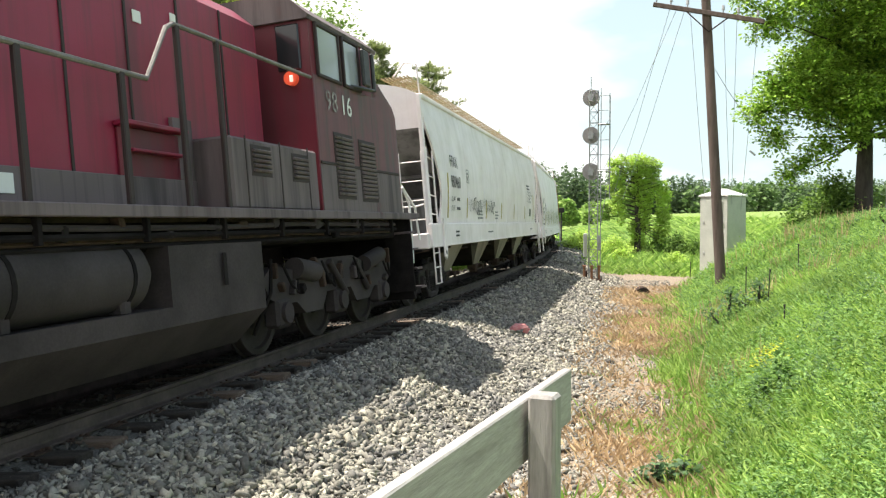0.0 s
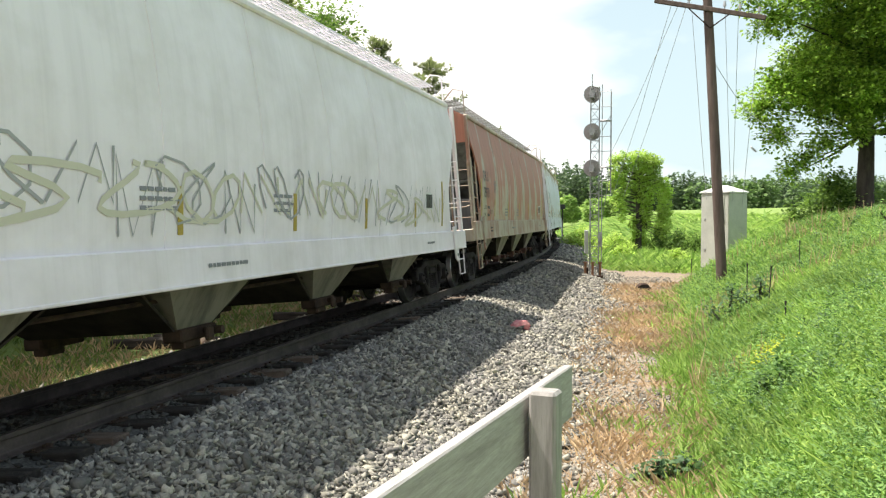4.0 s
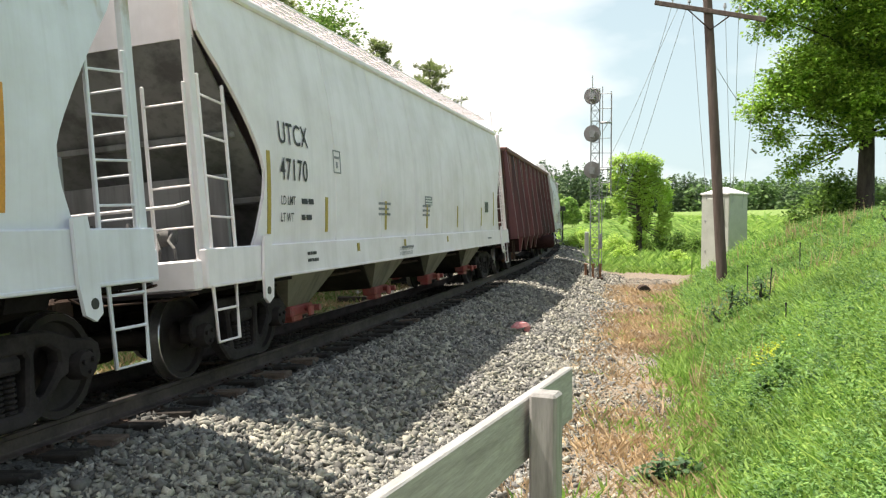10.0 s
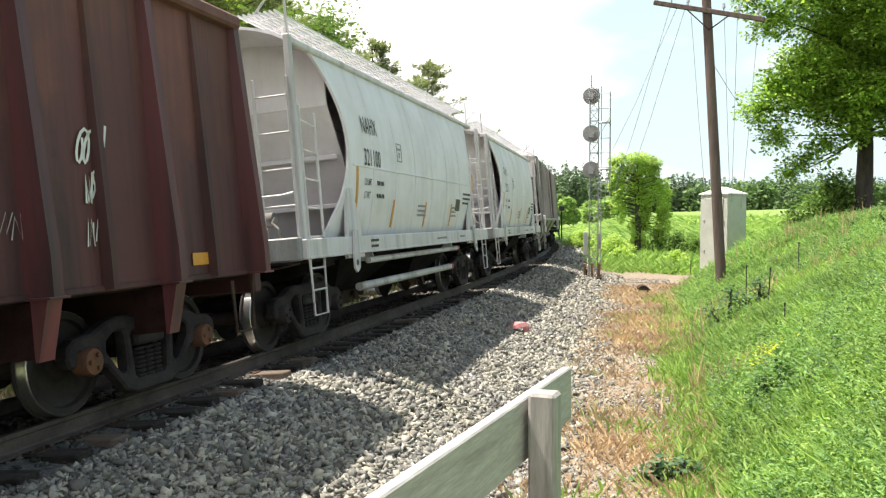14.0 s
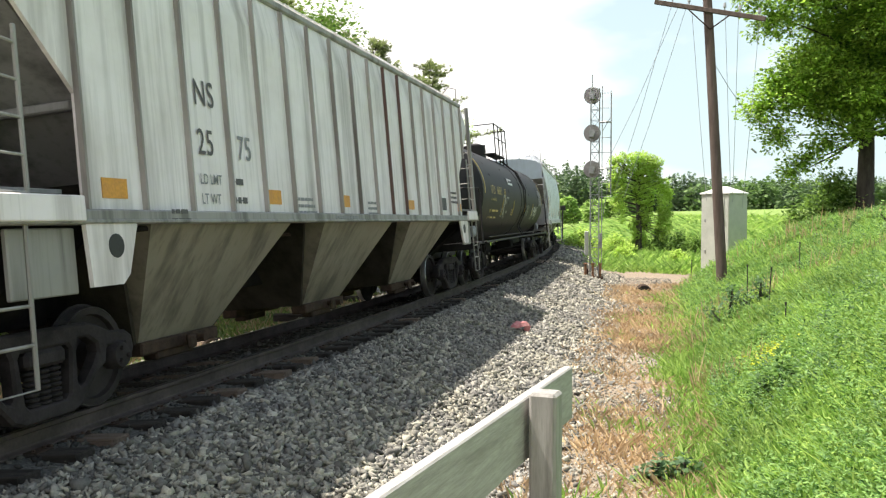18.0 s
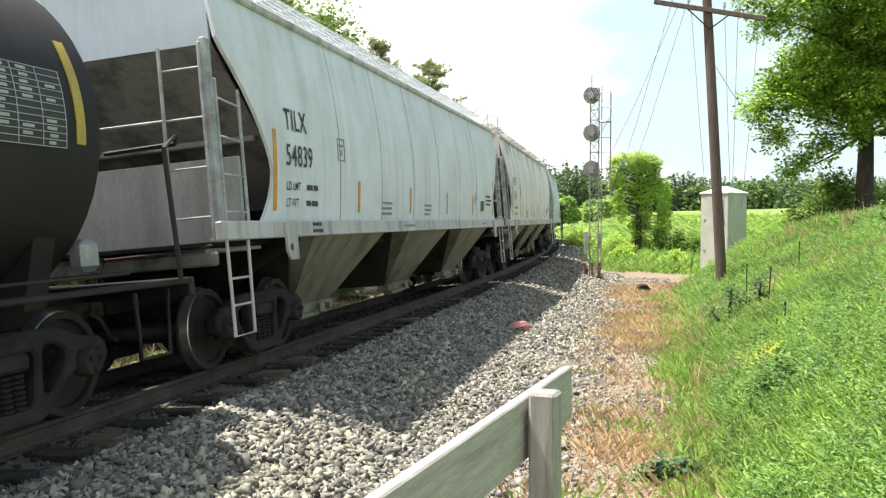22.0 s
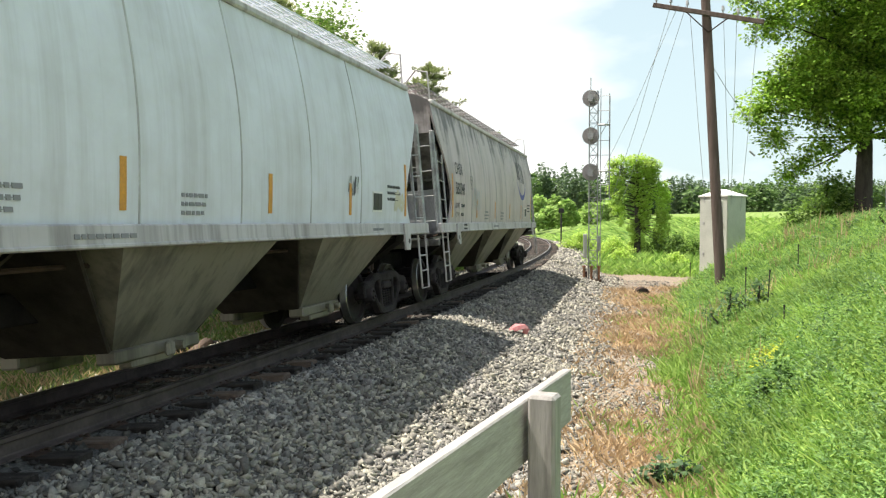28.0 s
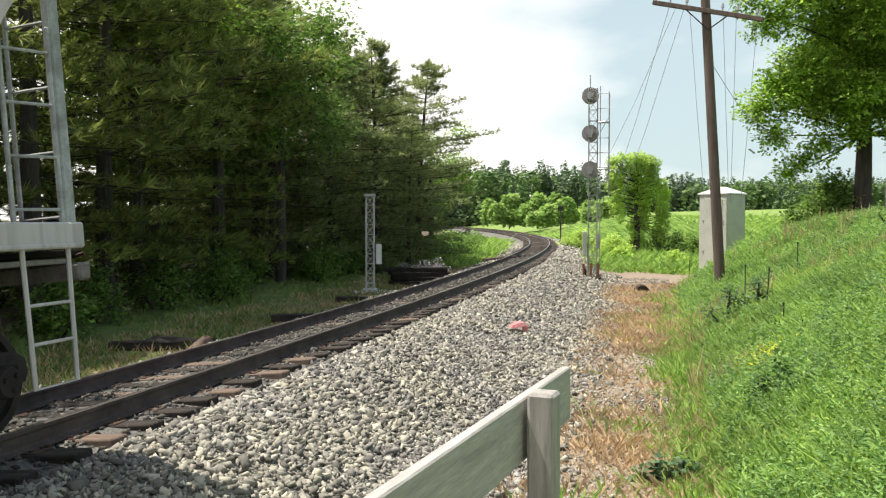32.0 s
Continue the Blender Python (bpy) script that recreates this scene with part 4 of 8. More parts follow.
# big maple on the bank
gm = random.Random(8)
blobs = []
for k in range(46):
    a, u = gm.uniform(0, 2 * math.pi), gm.uniform(-0.92, 0.95)
    w = math.sqrt(1 - u * u)
    f = gm.uniform(0.62, 1.0)
    lean = 0.75 if u < -0.2 else 1.0
    blobs.append((0.9 + 4.0 * w * math.cos(a) * f * lean, 4.0 * w * math.sin(a) * f, 7.0 + 4.1 * u * f, gm.uniform(0.8, 1.4)))
blobs += [(0.2, -0.6, 4.2, 1.1), (1.4, -0.4, 5.2, 1.2), (-0.9, -0.2, 5.4, 1.2), (0.4, 0.4, 6.4, 1.4), (2.6, -0.6, 3.6, 0.9), (2.2, 0.0, 4.8, 1.1), (-3.45, -0.6, 3.3, 0.75), (-2.7, -0.8, 3.7, 0.85), (-2.95, -0.6, 2.5, 0.62), (-3.1, -0.6, 4.1, 0.55), (-2.6, -0.6, 1.4, 0.42), (-2.15, -0.7, 1.75, 0.5), (-1.6, -0.9, 2.25, 0.6), (-0.8, -1.1, 2.7, 0.65), (0.4, -1.3, 2.6, 0.65), (1.5, -1.2, 2.4, 0.8), (2.4, -0.8, 2.6, 0.8), (-1.8, -1.0, 4.3, 0.95), (-0.9, -1.6, 3.7, 0.8), (-3.2, -0.8, 5.9, 0.8), (-3.7, -0.4, 6.9, 0.75), (-3.4, -0.5, 7.9, 0.8), (-2.4, -1.4, 6.6, 1.0), (0.5, -2.0, 4.6, 0.95), (1.6, -1.4, 4.0, 0.9), (-0.6, -2.2, 5.6, 1.0)]
MAPX, MAPY = 12.95, 26.2
blobs += [(-1.6, -0.6, 3.4, 0.85), (-0.6, -0.4, 3.3, 0.9), (0.3, -0.8, 3.5, 0.9), (-1.9, -0.3, 4.5, 1.0), (-0.2, -1.2, 4.4, 1.0), (-1.2, 0.3, 3.9, 1.0), (0.6, 0.3, 3.8, 1.0)]
leafy("maple_tree", "large maple with a dense bright green crown on the bank", MAPX, MAPY, blobs, 190000, 0.125, M_MAPLE, 31, (6.5, 0.22), shell=0.95)
leafy("shrub", "dark green shrub beside the maple trunk", MAPX - 1.3, MAPY + 0.6, [(0.1, 0, 0.5, 0.7), (0.7, 0, 0.8, 0.8), (1.3, 0.3, 0.9, 0.9), (0.6, 0.2, 1.5, 0.5), (-0.5, 0.2, 0.3, 0.45)], 5200, 0.12, M_BUSH, 32, None, "shrub")
# vine-hung dead tree
vines = []
gv = random.Random(17)
for x, top, low, r in ((-1.65, 6.6, 2.9, 0.30), (-1.15, 6.7, 2.4, 0.34), (-0.55, 6.7, 4.4, 0.40), (0.0, 6.75, 3.4, 0.40), (0.35, 6.75, 0.5, 0.44), (0.8, 6.7, 2.6, 0.40), (1.25, 6.5, 4.6, 0.34), (1.6, 5.0, 0.9, 0.40), (2.0, 4.4, 1.6, 0.32), (-0.3, 2.6, 0.5, 0.26)):
    z = top
    while z > low:
        vines.append((x + gv.uniform(-0.16, 0.16), gv.uniform(-0.35, 0.35), z, r * gv.uniform(0.75, 1.2) * (0.65 + 0.35 * (z - low + 0.3) / (top - low + 0.3))))
        z -= r * 0.95
leafy("vine_covered_tree", "dead tree smothered in bright green vines", 13.25, 58.0, vines, 22000, 0.15, M_VINE, 33, (5.6, 0.2), shell=0.5)
for k, (x, y, r, n, mat) in enumerate(((15.6, 57.0, 0.95, 3000, M_BUSH), (16.6, 56.0, 0.8, 2200, M_BUSH), (14.6, 58.5, 1.1, 3000, M_BUSH), (11.3, 57.0, 0.9, 2600, M_VINE), (10.3, 50.0, 0.55, 1800, M_VINE), (12.5, 46.0, 0.5, 1800, M_VINE), (14.5, 46.0, 0.5, 1800, M_VINE), (9.6, 60.0, 0.9, 2400, M_VINE))):
    leafy("bush", "rounded green bush at the field edge", x, y, [(0, 0, r * 0.7, r), (-r * 0.9, 0.2, r * 0.5, r * 0.7), (r * 0.9, -0.2, r * 0.6, r * 0.75), (0.2, 0.1, r * 1.3, r * 0.6)], n, 0.15, mat, 50 + k, None, "bush", "bushes at the field edge")
# broad-leaved trees within the pines
for k, (s, o, h) in enumerate(((13.5, -9.5, 12.0), (20.0, -7.6, 10.4), (46.0, -7.0, 8.2))):
    x, y = (float(q) for q in beside(s, o))
    gm = random.Random(60 + k)
    bl = [(gm.uniform(-2.2, 2.2), gm.uniform(-2.2, 2.2), h * gm.uniform(0.4, 1.0), gm.uniform(0.8, 1.4)) for q in range(16)]
    leafy("broadleaf_tree", "light green broad-leaved tree among the pines", x, y, bl, 11000, 0.17, M_MAPLE if k != 1 else M_BUSH, 70 + k, (h * 0.85, 0.16), "tree", "broad-leaved trees in the wood")
# undergrowth at the wood's edge
for k in range(20):
    s = -4 + 2.5 * k + rp.uniform(-0.8, 0.8)
    x, y = (float(q) for q in beside(s, -6.6 + rp.uniform(-0.9, 0.5) - (1.0 if k % 3 == 0 else 0)))
    r = rp.uniform(0.45, 0.85)
    leafy("undergrowth_bush", "leafy undergrowth bush at the foot of the pines", x, y, [(0, 0, r, r), (-r * 0.8, 0.3, r * 0.6, r * 0.7), (r * 0.7, -0.3, r * 0.7, r * 0.75), (0.1, 0, r * 1.7, r * 0.55)], 1500, 0.12, M_BUSH, 90 + k, None, "bush", "undergrowth along the wood")

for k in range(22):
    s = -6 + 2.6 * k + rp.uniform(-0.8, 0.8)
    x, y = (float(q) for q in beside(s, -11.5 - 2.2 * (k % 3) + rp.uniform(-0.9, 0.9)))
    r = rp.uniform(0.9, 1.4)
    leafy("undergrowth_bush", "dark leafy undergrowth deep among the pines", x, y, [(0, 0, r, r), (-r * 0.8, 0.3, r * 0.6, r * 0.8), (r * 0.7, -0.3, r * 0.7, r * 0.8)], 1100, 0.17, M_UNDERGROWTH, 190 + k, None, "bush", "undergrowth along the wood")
for k in range(16):
    s = 41 + 2.4 * k + rp.uniform(-0.8, 0.8)
    x, y = (float(q) for q in beside(s, -5.6 - 1.4 * (k % 3) + rp.uniform(-0.6, 0.4)))
    r = rp.uniform(0.6, 1.1)
    leafy("undergrowth_bush", "green bush on the verge of the curve", x, y, [(0, 0, r * 0.7, r), (-r * 0.8, 0.3, r * 0.5, r * 0.7), (r * 0.7, -0.3, r * 0.6, r * 0.75)], 900, 0.17, M_BUSH, 220 + k, None, "bush", "undergrowth along the wood")

# ---- far woods ----
gf = np.random.default_rng(41)


def far_woods(name, label, spots, mat, seed, per, spread_up=0.5):
    g = np.random.default_rng(seed)
    pos, aim, size = [], [], []
    for x, y, z, h, w, cone in spots:
        n = int(per * h / 10)
        u = g.random(n) ** (1.3 if cone else 0.9)
        a = g.uniform(0, 2 * np.pi, n)
        r = w * ((1 - u) ** 0.8 + 0.06 if cone else np.sqrt(np.clip(1 - (2 * u - 0.9) ** 2 / 1.25, 0.02, 1))) * g.uniform(0.6, 1.05, n)
        pos.append(np.stack([x + r * np.cos(a), y + r * np.sin(a), z + h * u], 1))
        aim.append(np.stack([np.cos(a), np.sin(a), g.normal(0.1, 0.5, n)], 1))
        size.append(w * g.uniform(0.5, 0.9, n) * (1.25 - 0.7 * u) if cone else g.uniform(0.5, 1.0, n) * (1.0 if w < 2.0 or h < 8 else 1.9))
    pos, aim, size = np.concatenate(pos), np.concatenate(aim), np.concatenate(size)
    tagged(new(name, bulk(name, LEAF, LEAF_FACES, aimed(aim, g) * size[:, None, None], pos, mat)), label, "woods", kind="stuff")


spots, broad = [], []
for k in range(950):
    x = gf.uniform(-90, 260)
    y = 250 + gf.uniform(-10, 34) + 0.10 * abs(x)
    (spots if gf.random() < 0.74 else broad).append((x, y, 0.2, gf.uniform(12.0, 15.6) + 4.2 * float(smooth_step(95, 5, np.array(x))), gf.uniform(1.6, 2.6), True))
far_woods("far_pine_woods", "dark conifer wood beyond the field", spots, M_FAR, 42, 150)
far_woods("far_leafy_woods", "mixed green trees in the far wood", [(x, y - 6, z, h * 0.84, w * 1.5, False) for x, y, z, h, w, _ in broad], M_FAR_LEAFY, 43, 150)
near_line = []
for k in range(34):
    x, y = gf.uniform(7, 31), 150 + gf.uniform(-12, 18)
    near_line.append((x, y, 0.7, gf.uniform(1.8, 5.6), gf.uniform(0.8, 1.7), False))
far_woods("middle_distance_trees", "bright green trees and vines along the curve", near_line, M_VINE_FAR, 44, 1300)

# ---- grass and weeds ----
BLADE = [(-0.0055, 0, 0), (0.0055, 0, 0), (0.0045, 0.018, 0.55), (0, 0.075, 1.0)]
TUFT, TUFT_F = [], []
for k in range(6):
    a, sp, hh = 2.4 * k + 0.3, 0.04 + 0.045 * (k % 3), 0.7 + 0.13 * (k % 4)
    ca, sa = math.cos(a), math.sin(a)
    b0 = len(TUFT)
    for x, y, z in BLADE:
        TUFT.append((ca * x - sa * (y + sp), sa * x + ca * (y + sp), z * hh))
    TUFT_F += [(b0, b0 + 1, b0 + 2), (b0, b0 + 2, b0 + 3)]


def sward(name, label, n, xr, yr, keep, h, mat, wide=1.0, seed=0, lean_by=0.22):
    """Tufts of grass on the ground where keep(s, o, x, y) says so."""
    g = np.random.default_rng(seed)
    # more of them near by
    yy = yr[0] + (yr[1] - yr[0]) * g.random(n) ** 1.7
    xx = g.uniform(xr[0], xr[1], n) * 1.0
    z, s, o = height(xx, yy)
    ok = keep(s, o, xx, yy, g)
    xx, yy, z = xx[ok], yy[ok], z[ok]
    m = len(xx)
    k = h * g.lognormal(0, 0.28, m)
    a = g.uniform(0, 2 * np.pi, m)
    lean = g.normal(0, lean_by, (m, 2))
    w = wide * (1 + 0.03 * yy)
    t = np.zeros((m, 3, 3))
    t[:, 0, 0], t[:, 0, 1], t[:, 1, 0], t[:, 1, 1] = np.cos(a) * w, -np.sin(a) * w, np.sin(a) * w, np.cos(a) * w
    t[:, 0, 2], t[:, 1, 2], t[:, 2, 2] = lean[:, 0] * k, lean[:, 1] * k, k
    tagged(new(name, bulk(name, TUFT, TUFT_F, t, np.stack([xx, yy, z - 0.02], 1), mat)), label, "grass", kind="stuff")


def patchy(x, y, f=0.9):
    return np.sin(x * f + 1.3) * np.sin(y * f * 0.8) + 0.6 * np.sin(x * f * 2.1 + y * 1.7 * f)


def toe(s):
    return 6.25 + 0.42 * np.clip(s - 19, 0, 100)


sward("bank_grass", "tall bright green grass on the bank", 40000, (1.2, 12), (4.2, 17), lambda s, o, x, y, g: (o > toe(s) - 0.25 + g.normal(0, 0.2, len(o))) & (x < 0.62 * y + 1.5), 0.14, M_GRASS, 0.75, 1, 0.5)
sward("bank_grass", "tall bright green grass on the bank", 26000, (2, 22), (13, 36), lambda s, o, x, y, g: (o > toe(s) - 0.3 + g.normal(0, 0.25, len(o))) & (x < 0.62 * y + 1.5) & (x > 0.2 * y - 1), 0.17, M_GRASS, 0.85, 2, 0.55)
sward("field_edge_grass", "rough grass at the field edge", 9000, (4, 30), (32, 75), lambda s, o, x, y, g: (o > 3.6 + g.normal(0, 0.3, len(o))) & (s > 31.8 + g.normal(0, 0.4, len(o))), 0.4, M_GRASS, 2.6, 3)
sward("field_edge_grass", "rough grass at the field edge", 7000, (5, 45), (70, 128), lambda s, o, x, y, g: (o > 3.6) & (s > 29), 0.5, M_GRASS, 4.5, 13)
sward("dry_weeds", "rust-brown dead weeds on the cess", 26000, (0.5, 9), (5, 32), lambda s, o, x, y, g: (o > 4.35 + g.normal(0, 0.25, len(o))) & (o < toe(s) + 0.2) & (g.random(len(x)) < np.where(y > 15.5, 0.95, np.where(y > 11, 0.13, 0.42)) * np.clip(0.75 + 0.6 * patchy(x * 1.6, y * 0.7, 0.8), 0.1, 1)), 0.115, M_STRAW, 1.05, 4)
sward("cess_grass", "sparse green tufts on the cess", 5000, (0.5, 9), (5, 32), lambda s, o, x, y, g: (o > 4.5) & (o < toe(s)) & (patchy(x + 4, y + 2, 0.8) + g.normal(0, 0.4, len(x)) > np.where(y < 12, 0.25, 1.0)), 0.13, M_GRASS, 0.9, 5)
sward("wood_edge_grass", "pale grass between the track and the wood", 9000, (-16, 2), (8, 46), lambda s, o, x, y, g: (o < -2.9 + g.normal(0, 0.3, len(o))) & (o > -7.5) & (patchy(x, y, 0.7) > -0.5), 0.15, M_UNDERGRASS, 0.9, 6)
sward("wood_edge_straw", "dry yellow grass beside the ballast", 9000, (-16, 2), (8, 46), lambda s, o, x, y, g: (o < -2.6 + g.normal(0, 0.3, len(o))) & (o > -5.6), 0.14, M_STRAW, 0.8, 7)
sward("bank_straw", "dry stems among the bank grass", 5000, (2, 18), (5, 32), lambda s, o, x, y, g: (o > toe(s) - 0.2) & (patchy(x + 2, y + 5, 0.8) > 0.5), 0.42, M_STRAW, 0.45, 8)
sward("straw_litter", "flattened dry straw and stalks on the cess", 5200, (0.2, 9), (4.5, 26), lambda s, o, x, y, g: (o > 4.2 + g.normal(0, 0.3, len(o))) & (o < toe(s) + 0.3), 0.05, M_STRAW, 0.7, 14, 0.9)
sward("verge_grass", "grass on the verge inside the curve", 7000, (-5, 14), (44, 100), lambda s, o, x, y, g: (o < -2.9 + g.normal(0, 0.3, len(o))) & (o > -9), 0.4, M_GRASS, 2.2, 15)
# broad-leaved weeds: stems with narrow leaves, in thickets of uneven height
HERB_LEAF = [(0, 0, 0), (0.45, 0.19, 0.07), (1, 0, -0.10), (0.45, -0.19, 0.07)]


def weeds(name, label, n, per, patch_level, tall, mat, seed, leaf=(0.035, 0.08), shift=0.0):
    g = np.random.default_rng(seed)
    y = 5 + 28 * g.random(n) ** 1.6
    x = g.uniform(0.8, 18, n)
    z, s, o = height(x, y)
    field = patchy(x + shift, y - shift, 0.55) + 0.5 * patchy(x - shift, y + 3, 1.9)
    ok = (o > toe(s) + 0.15) & (x < 0.62 * y + 1) & (field > patch_level)
    x, y, z, field = x[ok], y[ok], z[ok], field[ok]
    m = len(x)
    h = tall * g.uniform(0.45, 1.0, m) * np.clip(0.6 + 0.4 * (field - patch_level), 0.6, 1.25)
    u = g.uniform(0.15, 1.0, m * per)
    a = g.uniform(0, 2 * np.pi, m * per)
    bend = np.repeat(g.normal(0, 0.12, (m, 2)), per, 0) * u[:, None]
    px = np.repeat(x, per) + bend[:, 0] + 0.025 * np.cos(a)
    py = np.repeat(y, per) + bend[:, 1] + 0.025 * np.sin(a)
    pz3 = np.repeat(z, per) + np.repeat(h, per) * u
    d = np.stack([np.cos(a), np.sin(a), g.normal(0.35, 0.4, m * per)], 1)
    size = g.uniform(leaf[0], leaf[1], m * per) * (1.25 - 0.6 * u) * (1 + 0.02 * py)
    tagged(new(name, bulk(name, HERB_LEAF, LEAF_FACES, aimed(d, g) * size[:, None, None], np.stack([px, py, pz3], 1), mat)), label, "weeds", kind="stuff")


weeds("bank_weeds", "broad-leaved green weeds among the grass", 36000, 12, -1.0, 0.34, M_WEED, 9)
weeds("bank_weeds", "tall grey-green weeds in the bank grass", 4200, 20, 0.55, 0.55, M_HERB, 10, (0.04, 0.085), 7.0)
weeds("bank_weeds", "yellow-green weed tops in the bank grass", 9000, 14, 0.0, 0.42, M_GRASS, 11, (0.03, 0.075), 13.0)
gw = np.random.default_rng(9)
# a patch of yellow mustard in the grass
mx, my = 4.15 + gw.normal(0, 0.12, 150), 10.9 + gw.normal(0, 0.2, 150)
mz = height(mx, my)[0] + gw.uniform(0.2, 0.4, 150)
md = np.stack([gw.normal(size=150), gw.normal(size=150), gw.normal(0.2, 0.3, 150)], 1)
tagged(new("yellow_flowers", bulk("yellow_flowers", LEAF, LEAF_FACES, aimed(md, gw) * 0.045, np.stack([mx, my, mz], 1), M_MUSTARD)), "yellow-flowered weeds in the bank grass", "flowers", kind="stuff")
for k, (x, y, r) in enumerate(((5.6, 16.6, 0.34), (6.1, 16.4, 0.3), (2.02, 8.0, 0.13), (2.3, 8.1, 0.12), (3.9, 9.8, 0.22), (10.2, 19.0, 0.4))):
    leafy("weed_clump", "dark green leafy weed clump on the bank", x, y, [(0, 0, r * 1.3, r * 0.8), (-r, 0.1, r * 0.8, r * 0.6), (r, 0, r * 1.0, r * 0.6), (0.2 * r, 0.3 * r, r * 2.0, r * 0.5)], 300 if k not in (2, 3) else 110, 0.085, M_HERB if k < 4 else M_WEED, 130 + k, None, "weeds", "weed clumps")


# ---- wires ----
def wire(points, r=0.007):
    pts = [Vector(p) for p in points]
    return part("wire", Geo().tube(pts, r, 5), M_WIRE, wires)


wires = thing("pole_wires", pose(0, 0, 0), "slack and broken grey wires hanging from the crossarm", "wires")
arm_m = Matrix.Translation((PX, PY, pz - 0.2))
for u, (tx, ty, tz) in ((-1.0, (5.6, 28.0, 2.6)), (-0.6, (5.9, 28.0, 2.4)), (-0.5, (7.15, 23.2, 2.2)), (0.4, (7.9, 23.5, 2.6)), (0.75, (8.3, 24.5, 2.2)), (1.3, (8.4, 24.0, 2.0)), (-0.8, (5.1, 27.0, 3.4))):
    p = arm_m @ (arm_c + arm_turn @ Vector((u, 0, 0.1)))
    q = Vector((tx, ty, tz))
    mid = p.lerp(q, 0.55) + Vector((0, 0, -0.15))
    wire([p, p.lerp(mid, 0.5) + Vector((0, 0, 0.02)), mid, q])
p = arm_m @ Vector((-0.42, -0.1, 6.3))
wire([p, p + Vector((0.6, 0.3, -0.75)), p + Vector((1.1, 0.5, -1.35)), p + Vector((1.9, 1.0, -1.75)), p + Vector((3.3, 2.0, -3.1))], 0.009)
part("wire_clamp", Geo().box((8.35, 23.0, 3.55), (0.2, 0.04, 0.05), 0.01, Matrix.Rotation(0.7, 3, "Y")), M_GALV, wires)

# ---- small things on the bank and by the track ----
for k, (x, y, h, lean) in enumerate(((6.18, 17.3, 0.72, 0), (6.0, 15.65, 0.66, 3), (5.3, 13.15, 0.32, 0), (7.58, 18.1, 0.58, 0), (8.6, 29.5, 0.9, 0))):
    tagged(part("fence_stake", Geo().cyl((0, 0, -0.2), (0, 0, h), 0.011, n=6).box((0, 0, h - 0.02), (0.03, 0.02, 0.05), 0.004), M_STAKE, None, "thin dark steel stake in the grass", pose(x, y, at_ground(x, y) + 0.15, 0, lean, 0)), "", "stake", "stakes on the bank")
cx, cy = 6.95, 29.6
culvert = thing("culvert_pipe", pose(cx, cy, at_ground(cx, cy) - 0.06, 0, 0, -8), "corrugated steel culvert pipe end in the dirt", "pipe")
rings = []
for k in range(14):
    r = 0.25 + (0.012 if k % 2 else 0.0)
    rings.append([(r * math.cos(2 * math.pi * j / 20), -0.3 + 0.045 * k, 0.06 + r * math.sin(2 * math.pi * j / 20)) for j in range(20)])
inner_rings = [[(x * 0.9, y, (z - 0.06) * 0.9 + 0.06) for x, y, z in ring] for ring in rings]
part("pipe", Geo().loft(rings + inner_rings[::-1], caps=False), M_STEEL_DARK, culvert)
# black disc over the opening stands for the shade inside the pipe
part("pipe_mouth", Geo().cyl((0, -0.24, 0.06), (0, -0.22, 0.06), 0.23, n=20), M_BLACK, culvert, "black disc for the dark inside the pipe")
rx, ry = 1.47, 16.6
_, _, ro = nearest(np.array([rx]), np.array([ry]))[0], 0, nearest(np.array([rx]), np.array([ry]))[1]
debris = thing("red_plastic_debris", pose(rx, ry, float(bed(ro)[0]) + 0.09, 8, -6, 20), "crumpled red plastic wheel-arch scrap lying on the ballast", "debris")
part("shell", Geo().loft([[(-0.22, -0.10, 0.0), (-0.02, -0.13, 0.03), (0.2, -0.06, 0.02), (0.17, 0.08, 0.0), (-0.05, 0.13, 0.02), (-0.2, 0.06, 0.0)], [(-0.14, -0.07, 0.07), (-0.02, -0.08, 0.10), (0.14, -0.04, 0.09), (0.12, 0.05, 0.08), (-0.03, 0.08, 0.10), (-0.12, 0.04, 0.07)]]), M_RED, debris)
part("flap", Geo().box((0.13, -0.07, -0.03), (0.12, 0.02, 0.12), 0.006, Matrix.Rotation(0.5, 3, "Y")), M_RED, debris)


def timber(x, y, z, turn, length_m, mat, name, label, tilt=0.0, group="", w=0.22, h=0.17):
    g = Geo().box((0, 0, h / 2), (length_m, w, h), 0.02)
    return tagged(part(name, g, mat, None, label, pose(x, y, z, 0, tilt, turn)), "", "timber", group)


M_CREOSOTE = surf("black_creosoted_wood", (0.014, 0.013, 0.012), (0.045, 0.04, 0.037), 3.0, 0.9, 0.0, 0.5, (1, 8, 8), 24.0, gloss=0.15)
